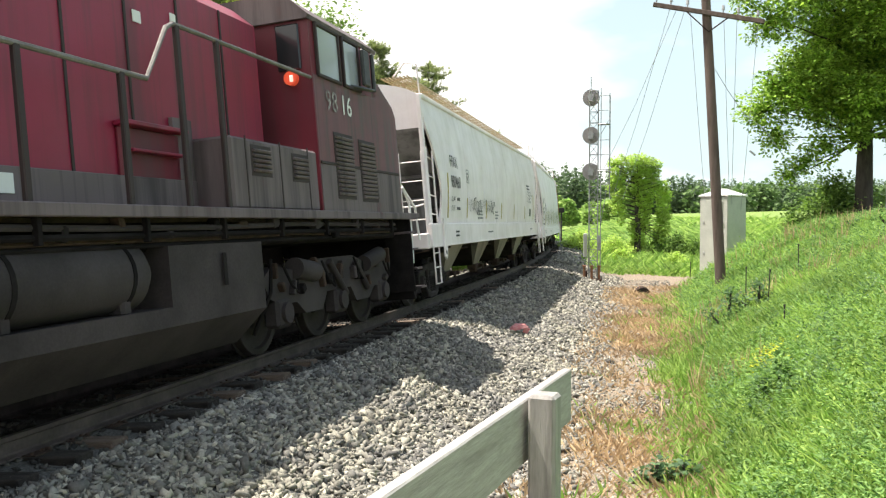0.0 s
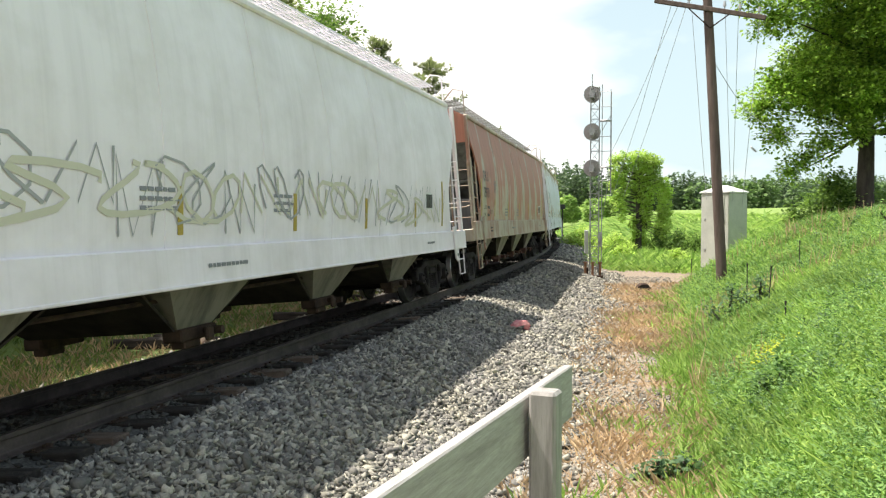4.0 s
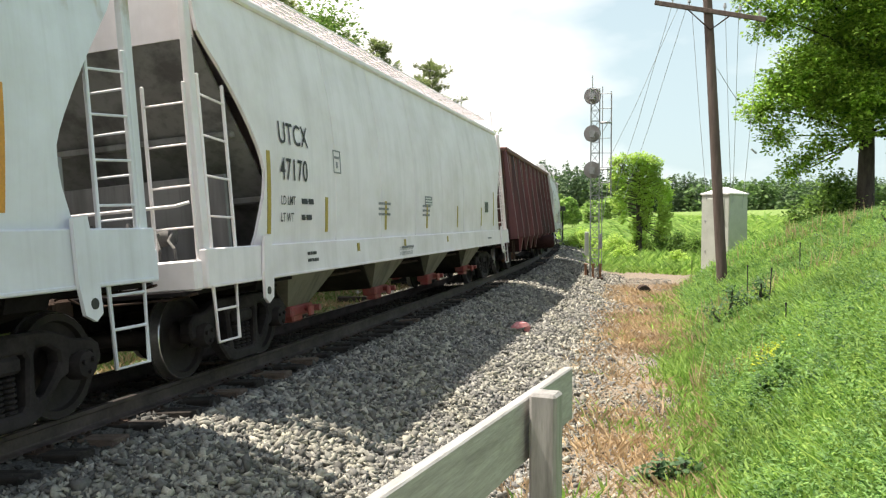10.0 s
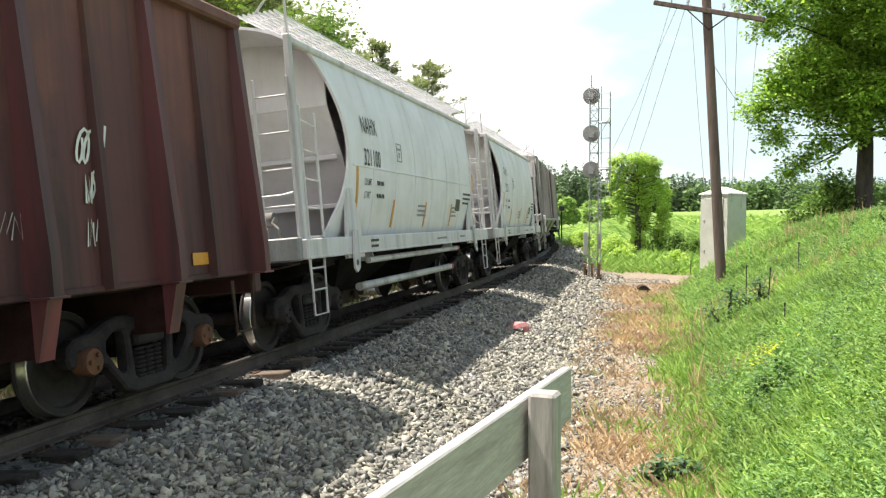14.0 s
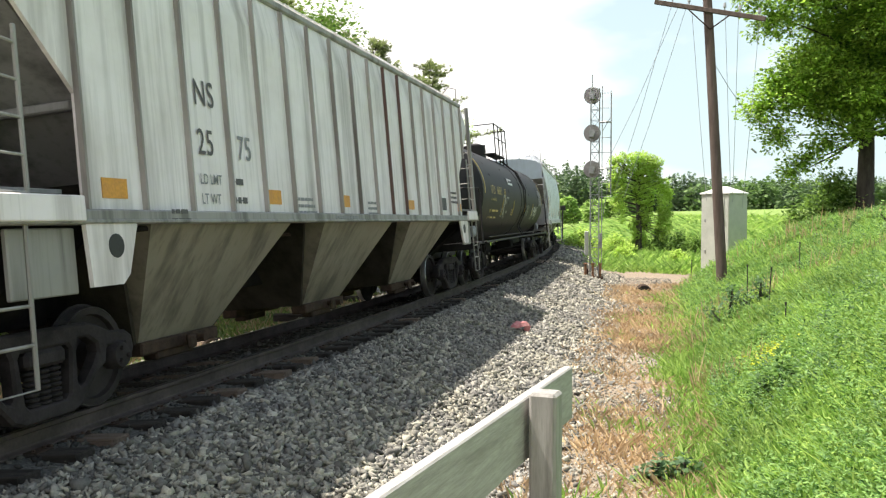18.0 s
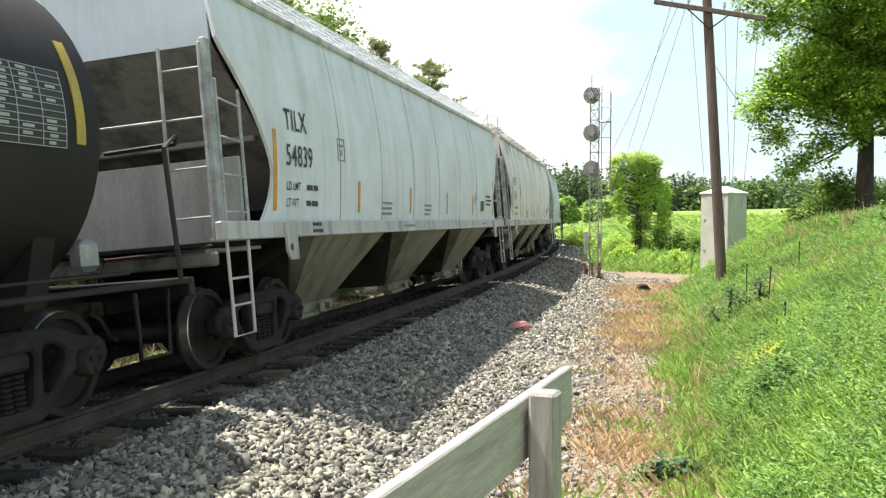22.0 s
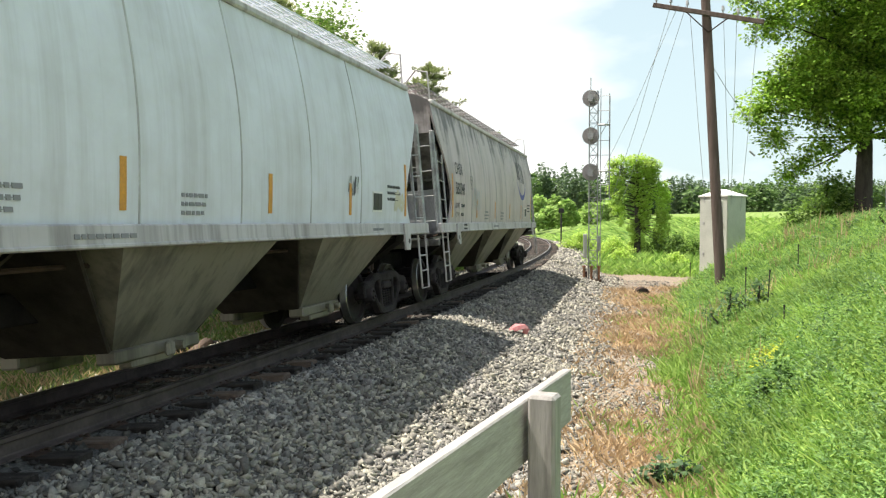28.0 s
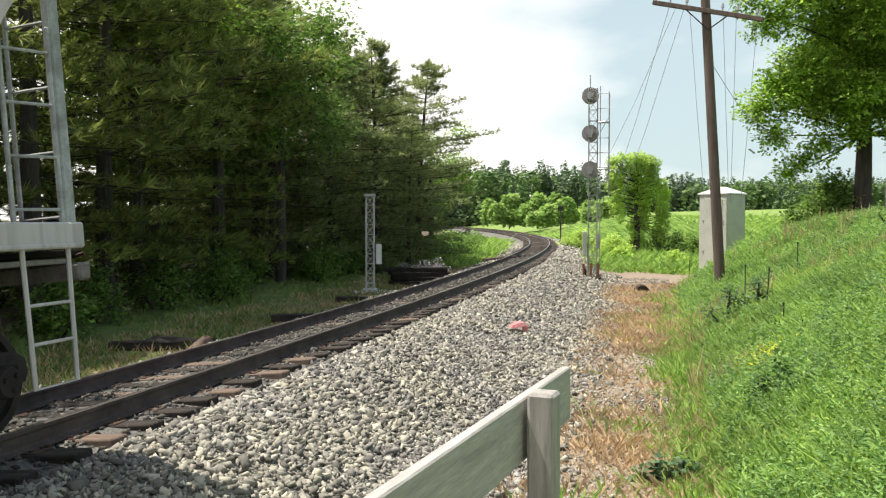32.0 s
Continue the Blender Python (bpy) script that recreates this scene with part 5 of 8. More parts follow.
# stack of old ties by the short mast
k = 0
for layer in range(4):
    for j in range(4 if layer < 3 else 2):
        x, y = -0.9 + rp.uniform(-0.15, 0.15), 32.6 + 0.27 * j + layer * 0.05
        timber(x, y, at_ground(-0.9, 32.8) + 0.175 * layer, rp.uniform(-6, 4), 2.3 + rp.uniform(-0.2, 0.2), M_CREOSOTE, "old_tie", "black old tie in a rough stack", rp.uniform(-1.5, 1.5), "stack of old ties")
for x, y, turn, ln, tilt in ((-5.3, 16.6, 5, 1.7, -2), (-5.1, 16.9, -8, 1.5, 3), (-5.9, 16.5, 12, 1.2, 0), (-5.2, 16.75, 9, 1.4, 2), (-4.65, 16.25, 60, 0.5, -25), (-3.3, 19.5, 8, 1.3, 0), (-2.4, 26.0, 3, 1.8, 0)):
    timber(x, y, at_ground(x, y) + 0.02, turn, ln, M_TIE_NEW if tilt == -25 else M_TIE, "broken_tie", "broken rotting tie in the dry grass", tilt, "broken ties")
timber(2.9, 43.5, at_ground(2.9, 43.5) + 0.05, 25, 1.9, M_TIE_NEW, "broken_tie", "pale fallen timber on the grassy verge", -4, "broken ties")
leafy("lilac_bush", "low bush with pale lilac flowers by the ties", -0.9, 35.0, [(0, 0, 0.45, 0.5), (0.6, 0, 0.5, 0.5), (-0.7, 0, 0.4, 0.45)], 1800, 0.09, M_LILAC, 150, None, "bush")
wx0, wy0 = 9.85, 71.0
marker = thing("whistle_post", pose(wx0, wy0, at_ground(wx0, wy0)), "thin dark track-side marker post", "sign post")
part("post", Geo().cyl((0, 0, 0), (0, 0, 2.9), 0.06, n=8), M_STAKE, marker)
part("plate", Geo().box((0, -0.05, 2.85), (0.45, 0.04, 0.4), 0.02), M_STAKE, marker)
gx1, gy1 = 12.55, 23.9
tagged(part("concrete_post", Geo().box((0, 0, 0.35), (0.16, 0.16, 1.0), 0.02), M_GALV, None, "weathered grey post on top of the bank", pose(gx1, gy1, at_ground(gx1, gy1))), "", "post")


# ---- rolling stock: shared pieces ----
def text_mesh(body, size, mat, put, spacing=1.0):
    """Lettering as a thin mesh; put turns (along, up) into a place on the car's side."""
    cu = bpy.data.curves.new("lettering", "FONT")
    cu.body, cu.size, cu.space_character, cu.align_x = body, size, spacing, "LEFT"
    cu.offset = 0.006 * size
    ob = bpy.data.objects.new("lettering", cu)
    me = bpy.data.meshes.new_from_object(ob)
    bpy.data.objects.remove(ob)
    bpy.data.curves.remove(cu)
    for v in me.vertices:
        v.co = put(v.co.x, v.co.y)
    me.materials.clear()
    me.materials.append(mat)
    return me


def wheel_geo(side):
    """A wheel about the x axis: tread, flange and dished plate; side is +1 for the wheel on the right."""
    prof = [(0.06, 0.0), (0.06, 0.10), (0.045, 0.13), (0.0, 0.16), (-0.01, 0.30), (0.02, 0.37), (0.065, 0.385), (0.068, 0.445), (0.06, 0.452), (-0.04, 0.457), (-0.045, 0.482), (-0.07, 0.475), (-0.072, 0.385), (-0.04, 0.36), (-0.05, 0.17), (-0.08, 0.12), (-0.08, 0.0)]
    return [(side * x, r) for x, r in prof]


wheel_meshes = {}
for side in (1, -1):
    me = to_mesh("wheel", Geo().lathe(wheel_geo(side), (side * 0.7525, 0, 0), 26), M_WHEEL)
    me.materials.append(M_TREAD)
    for p in me.polygons:
        r = math.hypot(p.center.y, p.center.z)
        out = (p.center.x - side * 0.7525) * side
        if r > 0.438 and out > -0.03:
            p.material_index = 1
    wheel_meshes[side] = me
axle_mesh = to_mesh("axle", Geo().cyl((-1.02, 0, 0), (1.02, 0, 0), 0.085, n=16), M_WHEEL)
cap = Geo().lathe([(-0.12, 0.125), (0.0, 0.125), (0.03, 0.11), (0.035, 0.0)], (1.10, 0, 0), 18)
for k in range(3):
    a = 2 * math.pi * k / 3
    cap.cyl((1.13, 0.065 * math.cos(a), 0.065 * math.sin(a)), (1.16, 0.065 * math.cos(a), 0.065 * math.sin(a)), 0.022, n=6)
cap_mesh = {1: to_mesh("bearing_cap", cap, M_BOGIE)}
cap_mesh[-1] = cap_mesh[1].copy()
for v in cap_mesh[-1].vertices:
    v.co.x, v.co.y = -v.co.x, -v.co.y


def side_frame_mesh(x):
    """A cast side frame: one thick plate with rounded windows, pedestals for the bearings and a V-shaped lower chord."""
    half_outline = [(0.0, 0.80), (0.50, 0.80), (0.64, 0.765), (0.82, 0.69), (1.04, 0.67), (1.13, 0.61), (1.15, 0.50), (1.12, 0.43), (1.03, 0.42), (1.01, 0.55), (0.77, 0.55), (0.74, 0.41), (0.64, 0.37), (0.50, 0.23), (0.40, 0.12), (0.28, 0.075), (0.0, 0.075)]
    outer = half_outline + [(-a, b) for a, b in half_outline[-2:0:-1]]
    middle = [(-0.26, 0.64), (0.26, 0.64), (0.29, 0.60), (0.25, 0.24), (0.21, 0.20), (-0.21, 0.20), (-0.25, 0.24), (-0.29, 0.60)]
    window = [(0.40, 0.67), (0.52, 0.67), (0.63, 0.60), (0.64, 0.52), (0.58, 0.43), (0.45, 0.29), (0.38, 0.27), (0.36, 0.33), (0.37, 0.60)]
    bm = bmesh.new()
    rims = []
    for outline in (outer, middle, window, [(-a, b) for a, b in window]):
        vs = [bm.verts.new((x - 0.07, a, b)) for a, b in outline]
        rims += [bm.edges.new((p, q)) for p, q in zip(vs, vs[1:] + vs[:1])]
    bmesh.ops.triangle_fill(bm, use_beauty=True, use_dissolve=False, edges=rims)
    grown = bmesh.ops.extrude_face_region(bm, geom=bm.faces[:])
    for v in grown["geom"]:
        if isinstance(v, bmesh.types.BMVert):
            v.co.x += 0.14
    bmesh.ops.recalc_face_normals(bm, faces=bm.faces)
    me = bpy.data.meshes.new("side_frame")
    sharp = [e for e in bm.edges if len(e.link_faces) == 2 and e.calc_face_angle(0) > 1.2]
    bmesh.ops.bevel(bm, geom=sharp, offset=0.022, segments=1, affect="EDGES", clamp_overlap=True)
    bm.to_mesh(me)
    bm.free()
    me.materials.append(M_BOGIE)
    return me


frame_meshes = {s: side_frame_mesh(s * 1.0) for s in (1, -1)}
coil = [(0.0, 0.03)]
for k in range(7):
    coil += [(0.008 + 0.042 * k, 0.066), (0.026 + 0.042 * k, 0.066), (0.034 + 0.042 * k, 0.044)]
spring_mesh = to_mesh("spring", Geo().loft([[(r * math.cos(2 * math.pi * j / 9), r * math.sin(2 * math.pi * j / 9), 0.20 + z) for j in range(9)] for z, r in coil]), M_BOGIE)
bolster_mesh = to_mesh("bogie", Geo().box((0, 0, 0.57), (2.16, 0.46, 0.14), 0.03).box((0, 0, 0.66), (1.8, 0.40, 0.12), 0.03).cyl((0, 0, 0.66), (0, 0, 0.80), 0.2, n=16).box((0, 0.62, 0.36), (1.6, 0.1, 0.12), 0.02).box((0, -0.62, 0.36), (1.6, 0.1, 0.12), 0.02), M_BOGIE)
shoe_mesh = to_mesh("brake_shoe", Geo().box((0, 0, 0), (0.1, 0.06, 0.3), 0.015), M_BOGIE)
SPINNING = []


def bogie(car, y, caps=None):
    """A two-axle freight bogie under a car; caps: bearing cap meshes of another colour."""
    b = part("bogie", bolster_mesh, None, car, "grimy cast-steel freight bogie", pose(0, y, 0))
    for side in (1, -1):
        part("side_frame", frame_meshes[side], None, b)
        for y2 in (-0.13, 0.0, 0.13):
            part("spring", spring_mesh, None, b, "", pose(side * 1.0, y2, 0))
        for dy in (-0.89, 0.89):
            wheel = part("wheel", wheel_meshes[side], None, b, "brown steel wheel with a polished rim", pose(0, dy, 0.457))
            cap_part = part("bearing_cap", (caps or cap_mesh)[side], None, b, "", pose(0, dy, 0.457))
            SPINNING.extend(((wheel, car, y + dy, (0, dy, 0.457), 0.457), (cap_part, car, y + dy, (0, dy, 0.457), 0.457)))
            part("brake_shoe", shoe_mesh, None, b, "", pose(side * 0.7525, dy * 0.42, 0.42))
    for dy in (-0.89, 0.89):
        part("axle", axle_mesh, None, b, "", pose(0, dy, 0.457))
    return b


coupler_mesh = to_mesh("coupler", Geo().box((0, -0.25, 0), (0.13, 0.75, 0.16), 0.02).box((0.03, 0.18, 0), (0.26, 0.16, 0.26), 0.04).box((0.1, 0.3, 0), (0.09, 0.2, 0.24), 0.03).box((-0.12, 0.28, 0), (0.06, 0.12, 0.2), 0.02), M_STEEL_DARK)
hose_mesh = to_mesh("air_hose", Geo().tube([(0.25, -0.1, 0), (0.27, 0.05, -0.1), (0.25, 0.2, -0.28), (0.2, 0.36, -0.34)], 0.022), M_BLACK)


def ends(car, half, z=0.86):
    """Couplers and air hoses at both ends; half is half the length over the couplers."""
    for s in (1, -1):
        part("coupler", coupler_mesh, None, car, "", pose(0, s * (half - 0.32), z, 0, 0, 0 if s > 0 else 180))
        part("air_hose", hose_mesh, None, car, "", pose(0, s * (half - 0.35), z - 0.05, 0, 0, 0 if s > 0 else 180))


def lettering(car, side_x, y, z, body, size, mat, label="", name="lettering", spacing=1.0, squeeze=0.82):
    """Words on the right-hand side, reading away along the car."""
    return part(name, text_mesh(body, size, mat, lambda a, b: Vector((side_x(z + b) + 0.012, y + a * squeeze, z + b)), spacing), None, car, label)


def patch(car, side_x, y, z, w, h, mat, name, label="", slant=0.0):
    """A thin flat mark on the side sheet, following its bulge."""
    g = Geo()
    rows = max(2, int(h / 0.12) + 1)
    rings = []
    for k in range(rows):
        b = h * k / (rows - 1)
        x = side_x(z + b)
        rings.append([(x + 0.008, y + slant * b, z + b), (x + 0.008, y + w + slant * b, z + b), (x + 0.003, y + w + slant * b, z + b), (x + 0.003, y + slant * b, z + b)])
    return part(name, g.loft(rings), mat, car, label)


def bars(car, side_x, y, z, w, rows, size, mat, seed, name="small_lettering"):
    """Lines of small print too fine to read, as plain bars: words on a hairline, one part a line."""
    r = random.Random(seed)
    for k in range(rows):
        zz, a, rings = z - k * size * 1.7, y, []
        x, end = side_x(z - k * size * 1.7), y + w * r.uniform(0.75, 1.0)
        while a < end:
            q = size * r.uniform(0.7, 2.2)
            for at, h in ((a, 0.05), (a, 0.4), (a + q, 0.4), (a + q, 0.05)):
                rings.append([(x + 0.008, at, zz - h * size), (x + 0.008, at, zz + h * size), (x + 0.003, at, zz + h * size), (x + 0.003, at, zz - h * size)])
            a += q + size * 0.5
        part(name, Geo().loft(rings), mat, car, smooth=False)


def ribbon(points, thick, side_x):
    """A flat painted line of even width through places (along, up) on the side sheet."""
    vs, fs = [], []
    for k, (a, b) in enumerate(points):
        (a0, b0), (a1, b1) = points[max(k - 1, 0)], points[min(k + 1, len(points) - 1)]
        d = math.hypot(a1 - a0, b1 - b0) or 1
        na, nb = -(b1 - b0) / d * thick / 2, (a1 - a0) / d * thick / 2
        vs += [(side_x(b + nb) + 0.009, a + na, b + nb), (side_x(b - nb) + 0.009, a - na, b - nb)]
        if k:
            fs.append((2 * k - 2, 2 * k - 1, 2 * k + 1, 2 * k))
    return Geo().add(vs, fs)


def scrawl(car, side_x, y, z, w, h, mat, seed, name="graffiti", label="loose spray-painted graffiti scrawl", thick=0.018, loops=6):
    """A spray-painted scrawl: looping strokes side by side, some with a sharp turn."""
    r = random.Random(seed)
    first = None
    for stroke in range(loops):
        a, b = y + w * (stroke + r.uniform(0.0, 0.3)) / loops, z + h * r.uniform(0.0, 0.4)
        ph, fr, fz, sharp = r.uniform(0, 6), r.uniform(1.5, 3.2), r.uniform(1.0, 2.6), r.random() < 0.45
        pts = []
        for k in range(6 if sharp else 20):
            u = k / (5 if sharp else 19)
            jut = h * (0.35 + 0.4 * math.sin(ph * 1.7 + fz * 2 * math.pi * u)) if not sharp else h * (k % 2) * r.uniform(0.6, 0.95)
            pts.append((a + w / loops * (u * 0.9 + (0.35 if not sharp else 0.12) * math.sin(ph + fr * 2 * math.pi * u)), min(max(b + jut, z), z + h)))
        piece = part("stroke" if first else name, ribbon(pts, thick * r.uniform(0.8, 1.15), side_x), mat, first or car, "" if first else label, smooth=False)
        first = first or piece
    return first


M_BULKHEAD = surf("grimy_pale_bulkhead", (0.43, 0.43, 0.44), (0.26, 0.26, 0.255), 1.5, 0.7, 0.0, 0.05, (1.5, 1.5, 0.4))


M_LADDER = surf("dirty_grey_ladder_paint", (0.46, 0.48, 0.49), (0.25, 0.25, 0.25), 4.0, 0.7, 0.0, 0.1, gloss=0.3)
# dark brown in place of the shade under the slope plates
M_SLOPE = surf("shaded_brown_slope_sheet", (0.030, 0.026, 0.022), (0.062, 0.052, 0.044), 1.6, 0.9, 0.0, 0.1, (2, 2, 0.6), gloss=0.1)
TRIM_DARK = surf("grimy_brake_castings", (0.20, 0.19, 0.18), (0.09, 0.085, 0.08), 5.0, 0.8, 0.0, 0.2, gloss=0.2)


# ---- covered hopper with curved sides ----
def covered_hopper(name, label, posts, paint, mark, number, style="deep", bays=4, trim=None, roof=None, seed=0, reflector=None, text=None, inner=None, panel=True, under=None, group="freight train", sill=None, cut=1.2, text_gap=0.4, levels_of_text=(2.76, 2.33), truck=1.4, squeeze=0.82, end_text=(), gate=None, seam=None, bogie_shift=0.0, bulkhead=True, pipes=False, end_size=0.27, end_from=-0.62, end_paint=None):
    """posts: the distance between the corner posts; cut: how far the side sheet stands back from them; truck: from post to bogie pin."""
    car = thing(name, pose(0, 0, 0), label, "freight car", group)
    r = random.Random(seed)
    trim, roof, reflector, text, inner, under = trim or paint, roof or paint, reflector or M_YELLOW, text or M_TEXT, inner or paint, under or paint
    shallow = style == "shallow"
    bulk_grey = M_BULKHEAD if shallow else inner
    rungs = M_LADDER if shallow else trim
    end_paint = end_paint or paint
    gate, seam = gate or M_STEEL_DARK, seam or paint
    hb = posts / 2
    half = hb + 0.62
    deep, rounded, ribbed = style == "deep", style == "round", style == "ribbed"
    z0, z1 = {"deep": (0.97, 1.36), "shallow": (1.42, 1.62), "round": (1.14, 1.40), "ribbed": (1.60, 1.72)}[style]
    if sill:
        z0, z1 = sill
    top, crest = (3.98, 4.30) if rounded else (4.34, 4.46) if ribbed else (4.12, 4.46)

    def side_x(z):
        u = min(max((z - z1) / (top - z1), 0.0), 1.0)
        if ribbed:
            return 1.46 - 0.10 * max(0.0, (u - 0.86) / 0.14)
        if rounded:
            return 1.14 + 0.42 * math.sin(math.pi * (0.12 + 0.76 * u)) ** 0.7
        return 1.475 + 0.10 * math.sin(math.pi * u) - 0.05 * u * u

    def end_y(z):
        if ribbed:
            return hb - 0.12 - 1.1 * min(max((3.75 - z) / 1.10, 0.0), 1.0)
        if rounded:
            return hb - 0.62 - 1.0 * math.sin(math.pi * min(max((4.15 - z) / 2.9, 0.0), 1.0)) ** 0.8
        if z < 2.2:
            return hb - cut + 0.22 * cut * ((2.2 - z) / (2.2 - z1)) ** 2
        if z < 3.55:
            return hb - cut + (cut - 0.12) * ((z - 2.2) / 1.35) ** 1.3
        return hb - 0.15
    levels = [z1, z1 + 0.12, 1.9, 2.05, 2.2, 2.32, 2.45, 2.65, 2.85, 3.05, 3.25, 3.4, 3.55, 3.7, 3.85, top]
    for side in (1, -1):
        rings = []
        for z in levels:
            e, x = end_y(z), side_x(z)
            ys = [e * (k / 7 - 1) for k in range(0, 14)] + [e]
            rings.append([(side * x, y, z) for y in ys] + [(side * (x - 0.04), y, z) for y in ys[::-1]])
        part("side_sheet", Geo().loft(rings), paint, car)
        part("side_sill", Geo().box((side * 1.50, 0, (z0 + z1) / 2), (0.09, 2 * half - 1.0, z1 - z0), 0.015).box((side * 1.46, 0, z0 + 0.02), (0.2, 2 * half - 1.1, 0.035), 0.008), trim, car)
        part("top_chord", Geo().box((side * (side_x(top) - 0.01), 0, top + 0.01), (0.12, 2 * hb - 0.5, 0.10), 0.02), trim, car)
        part("running_board", walkway(side * 0.92, hb - 0.3, crest + 0.1), roof, car, "open steel running board")
    # curved roof
    rings = []
    for k in range(13):
        u = k / 6 - 1
        rings.append(((side_x(top) - 0.01) * u, top + 0.03 + (crest - top) * (1 - u * u) ** 0.8 if abs(u) < 1 else top + 0.03))
    outline = rings + [(x, z - 0.04) for x, z in rings[::-1]]
    part("roof", Geo().prism(outline, -(hb - 0.3), hb - 0.3, 1), roof, car)
    hatch = Geo().box((0, 0, crest + 0.05), (0.62, 2 * hb - 2.4, 0.14), 0.03)
    for k in range(int((2 * hb - 2.4) / 1.25)):
        y = -(hb - 1.3) + 1.25 * k
        hatch.box((0, y, crest + 0.1), (0.8, 0.06, 0.14), 0.015)
    part("roof_hatch", hatch, roof, car, "long trough hatch with clamps")
    # ends: upper sheet, slope sheet, posts, ladders, platform
    ex, ez = side_x(top) - 0.02, 3.5 if not rounded else 3.3
    zs = 1.0 if rounded else z0 + 0.3
    for s in (1, -1):
        yt, yb = end_y(ez), hb - (3.0 if rounded else 2.3)
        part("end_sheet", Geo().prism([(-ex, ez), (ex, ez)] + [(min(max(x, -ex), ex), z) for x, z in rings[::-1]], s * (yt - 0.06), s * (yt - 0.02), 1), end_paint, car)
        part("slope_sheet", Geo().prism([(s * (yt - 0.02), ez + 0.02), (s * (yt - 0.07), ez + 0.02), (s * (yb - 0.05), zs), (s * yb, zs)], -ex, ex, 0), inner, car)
        if bulkhead and not (rounded or ribbed):
            za, zb = (z0 - 0.12, 2.36) if shallow else (z0 / 2 + 0.25 + z0 / 2, 2.15)
            part("end_bulkhead", Geo().box((0, s * (hb - 0.75), (za + zb) / 2), (2.7, 0.06, zb - za), 0.01), bulk_grey, car)
        for z in (1.9, 2.6):
            u = (z - zs) / (ez - zs)
            if z < zs + 0.3:
                continue
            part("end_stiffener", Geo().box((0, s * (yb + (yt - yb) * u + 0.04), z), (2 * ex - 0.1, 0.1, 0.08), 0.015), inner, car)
        ze, he = (z0 - 0.18, 0.14) if shallow else (z0 + 0.14, 0.30)
        part("end_sill", Geo().box((0, s * (half - 0.45), ze), (2.96, 0.14, he), 0.02), trim if deep else TRIM_DARK if shallow else M_BULKHEAD, car)
        part("end_platform", Geo().box((0, s * (half - 1.1), ze + 0.13 if not shallow else ze + 0.09), (2.7, 1.25, 0.04), 0.006), inner, car)
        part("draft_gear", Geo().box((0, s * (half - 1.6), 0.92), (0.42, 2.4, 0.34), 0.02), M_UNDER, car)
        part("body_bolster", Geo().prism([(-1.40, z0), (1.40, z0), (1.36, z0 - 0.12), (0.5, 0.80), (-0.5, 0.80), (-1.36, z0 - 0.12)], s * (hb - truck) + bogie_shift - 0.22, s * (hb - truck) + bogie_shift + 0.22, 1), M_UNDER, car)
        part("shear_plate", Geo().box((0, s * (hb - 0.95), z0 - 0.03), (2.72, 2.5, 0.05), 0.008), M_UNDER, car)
        # brake gear on the end platform
        ya, zp = s * (half - 0.95), z0 + 0.29
        if s < 0 and not shallow:
            gear = part("brake_gear", Geo().box((0.55, ya, zp + 0.24), (0.34, 0.30, 0.30), 0.05).box((0.55, ya, zp + 0.05), (0.2, 0.2, 0.1), 0.02).cyl((0.72, ya, zp + 0.26), (0.92, ya, zp + 0.26), 0.10, n=12), TRIM_DARK, car, "grimy control valve on its bracket")
            part("brake_cylinder", Geo().lathe([(-0.30, 0.0), (-0.29, 0.13), (-0.25, 0.155), (0.12, 0.155), (0.15, 0.13), (0.30, 0.05), (0.42, 0.05), (0.42, 0.0)], (-0.25, ya + 0.1, zp + 0.30), 16), TRIM_DARK, gear)
            for k in range(4):
                part("brake_pipe", Geo().tube([(0.5 + 0.14 * k, ya, zp + 0.3), (0.52 + 0.15 * k, ya - 0.18, zp + 0.42 - 0.07 * k), (0.60 + 0.17 * k, ya - 0.30, zp + 0.12), (0.62 + 0.17 * k, ya - 0.32, zp - 0.10)], 0.016, 6), TRIM_DARK, gear)
            part("hand_brake_housing", Geo().cyl((-1.05, s * (hb + 0.02), z0 + 1.25), (-1.05, s * (hb + 0.10), z0 + 1.25), 0.17, n=16), trim, car)
            for z in (z0 + 0.12, z0 + 0.85):
                part("end_rail", Geo().tube([(-1.42, s * (hb + 0.14), z), (-1.3, s * (hb + 0.20), z - 0.03), (1.3, s * (hb + 0.20), z - 0.03), (1.42, s * (hb + 0.14), z)], 0.017, 6), trim, car)
        part("uncoupling_lever", Geo().tube([(1.46, s * (half - 0.42), z0 - 0.04), (1.2, s * (half - 0.36), z0 - 0.08), (0.3, s * (half - 0.30), z0 - 0.10), (0.18, s * (half - 0.2), 0.98)], 0.014, 6), M_STEEL_DARK, car)
        for x in ((-0.5, 0.5) if ribbed else ()):
            part("end_brace", Geo().box((x, s * (hb - 0.45), (z0 + 2.9) / 2 + 0.15), (0.09, 0.12, 2.6 - z0), 0.01, Matrix.Rotation(radians(0), 3, "X")), inner, car)
        if s > 0:
            part("air_tank", Geo().lathe([(-0.45, 0.0), (-0.43, 0.12), (-0.36, 0.16), (0.36, 0.16), (0.43, 0.12), (0.45, 0.0)], (0.0, half - 0.95, z0 + 0.40), 16), M_UNDER, car, "brake air tank on the end platform")
        elif ribbed:
            part("brake_valve", Geo().box((0.1, -(half - 1.1), z0 + 0.45), (0.5, 0.3, 0.34), 0.05).cyl((-0.4, -(half - 1.0), z0 + 0.45), (-0.15, -(half - 1.0), z0 + 0.45), 0.13, n=12), inner, car, "brake valve on the end platform")
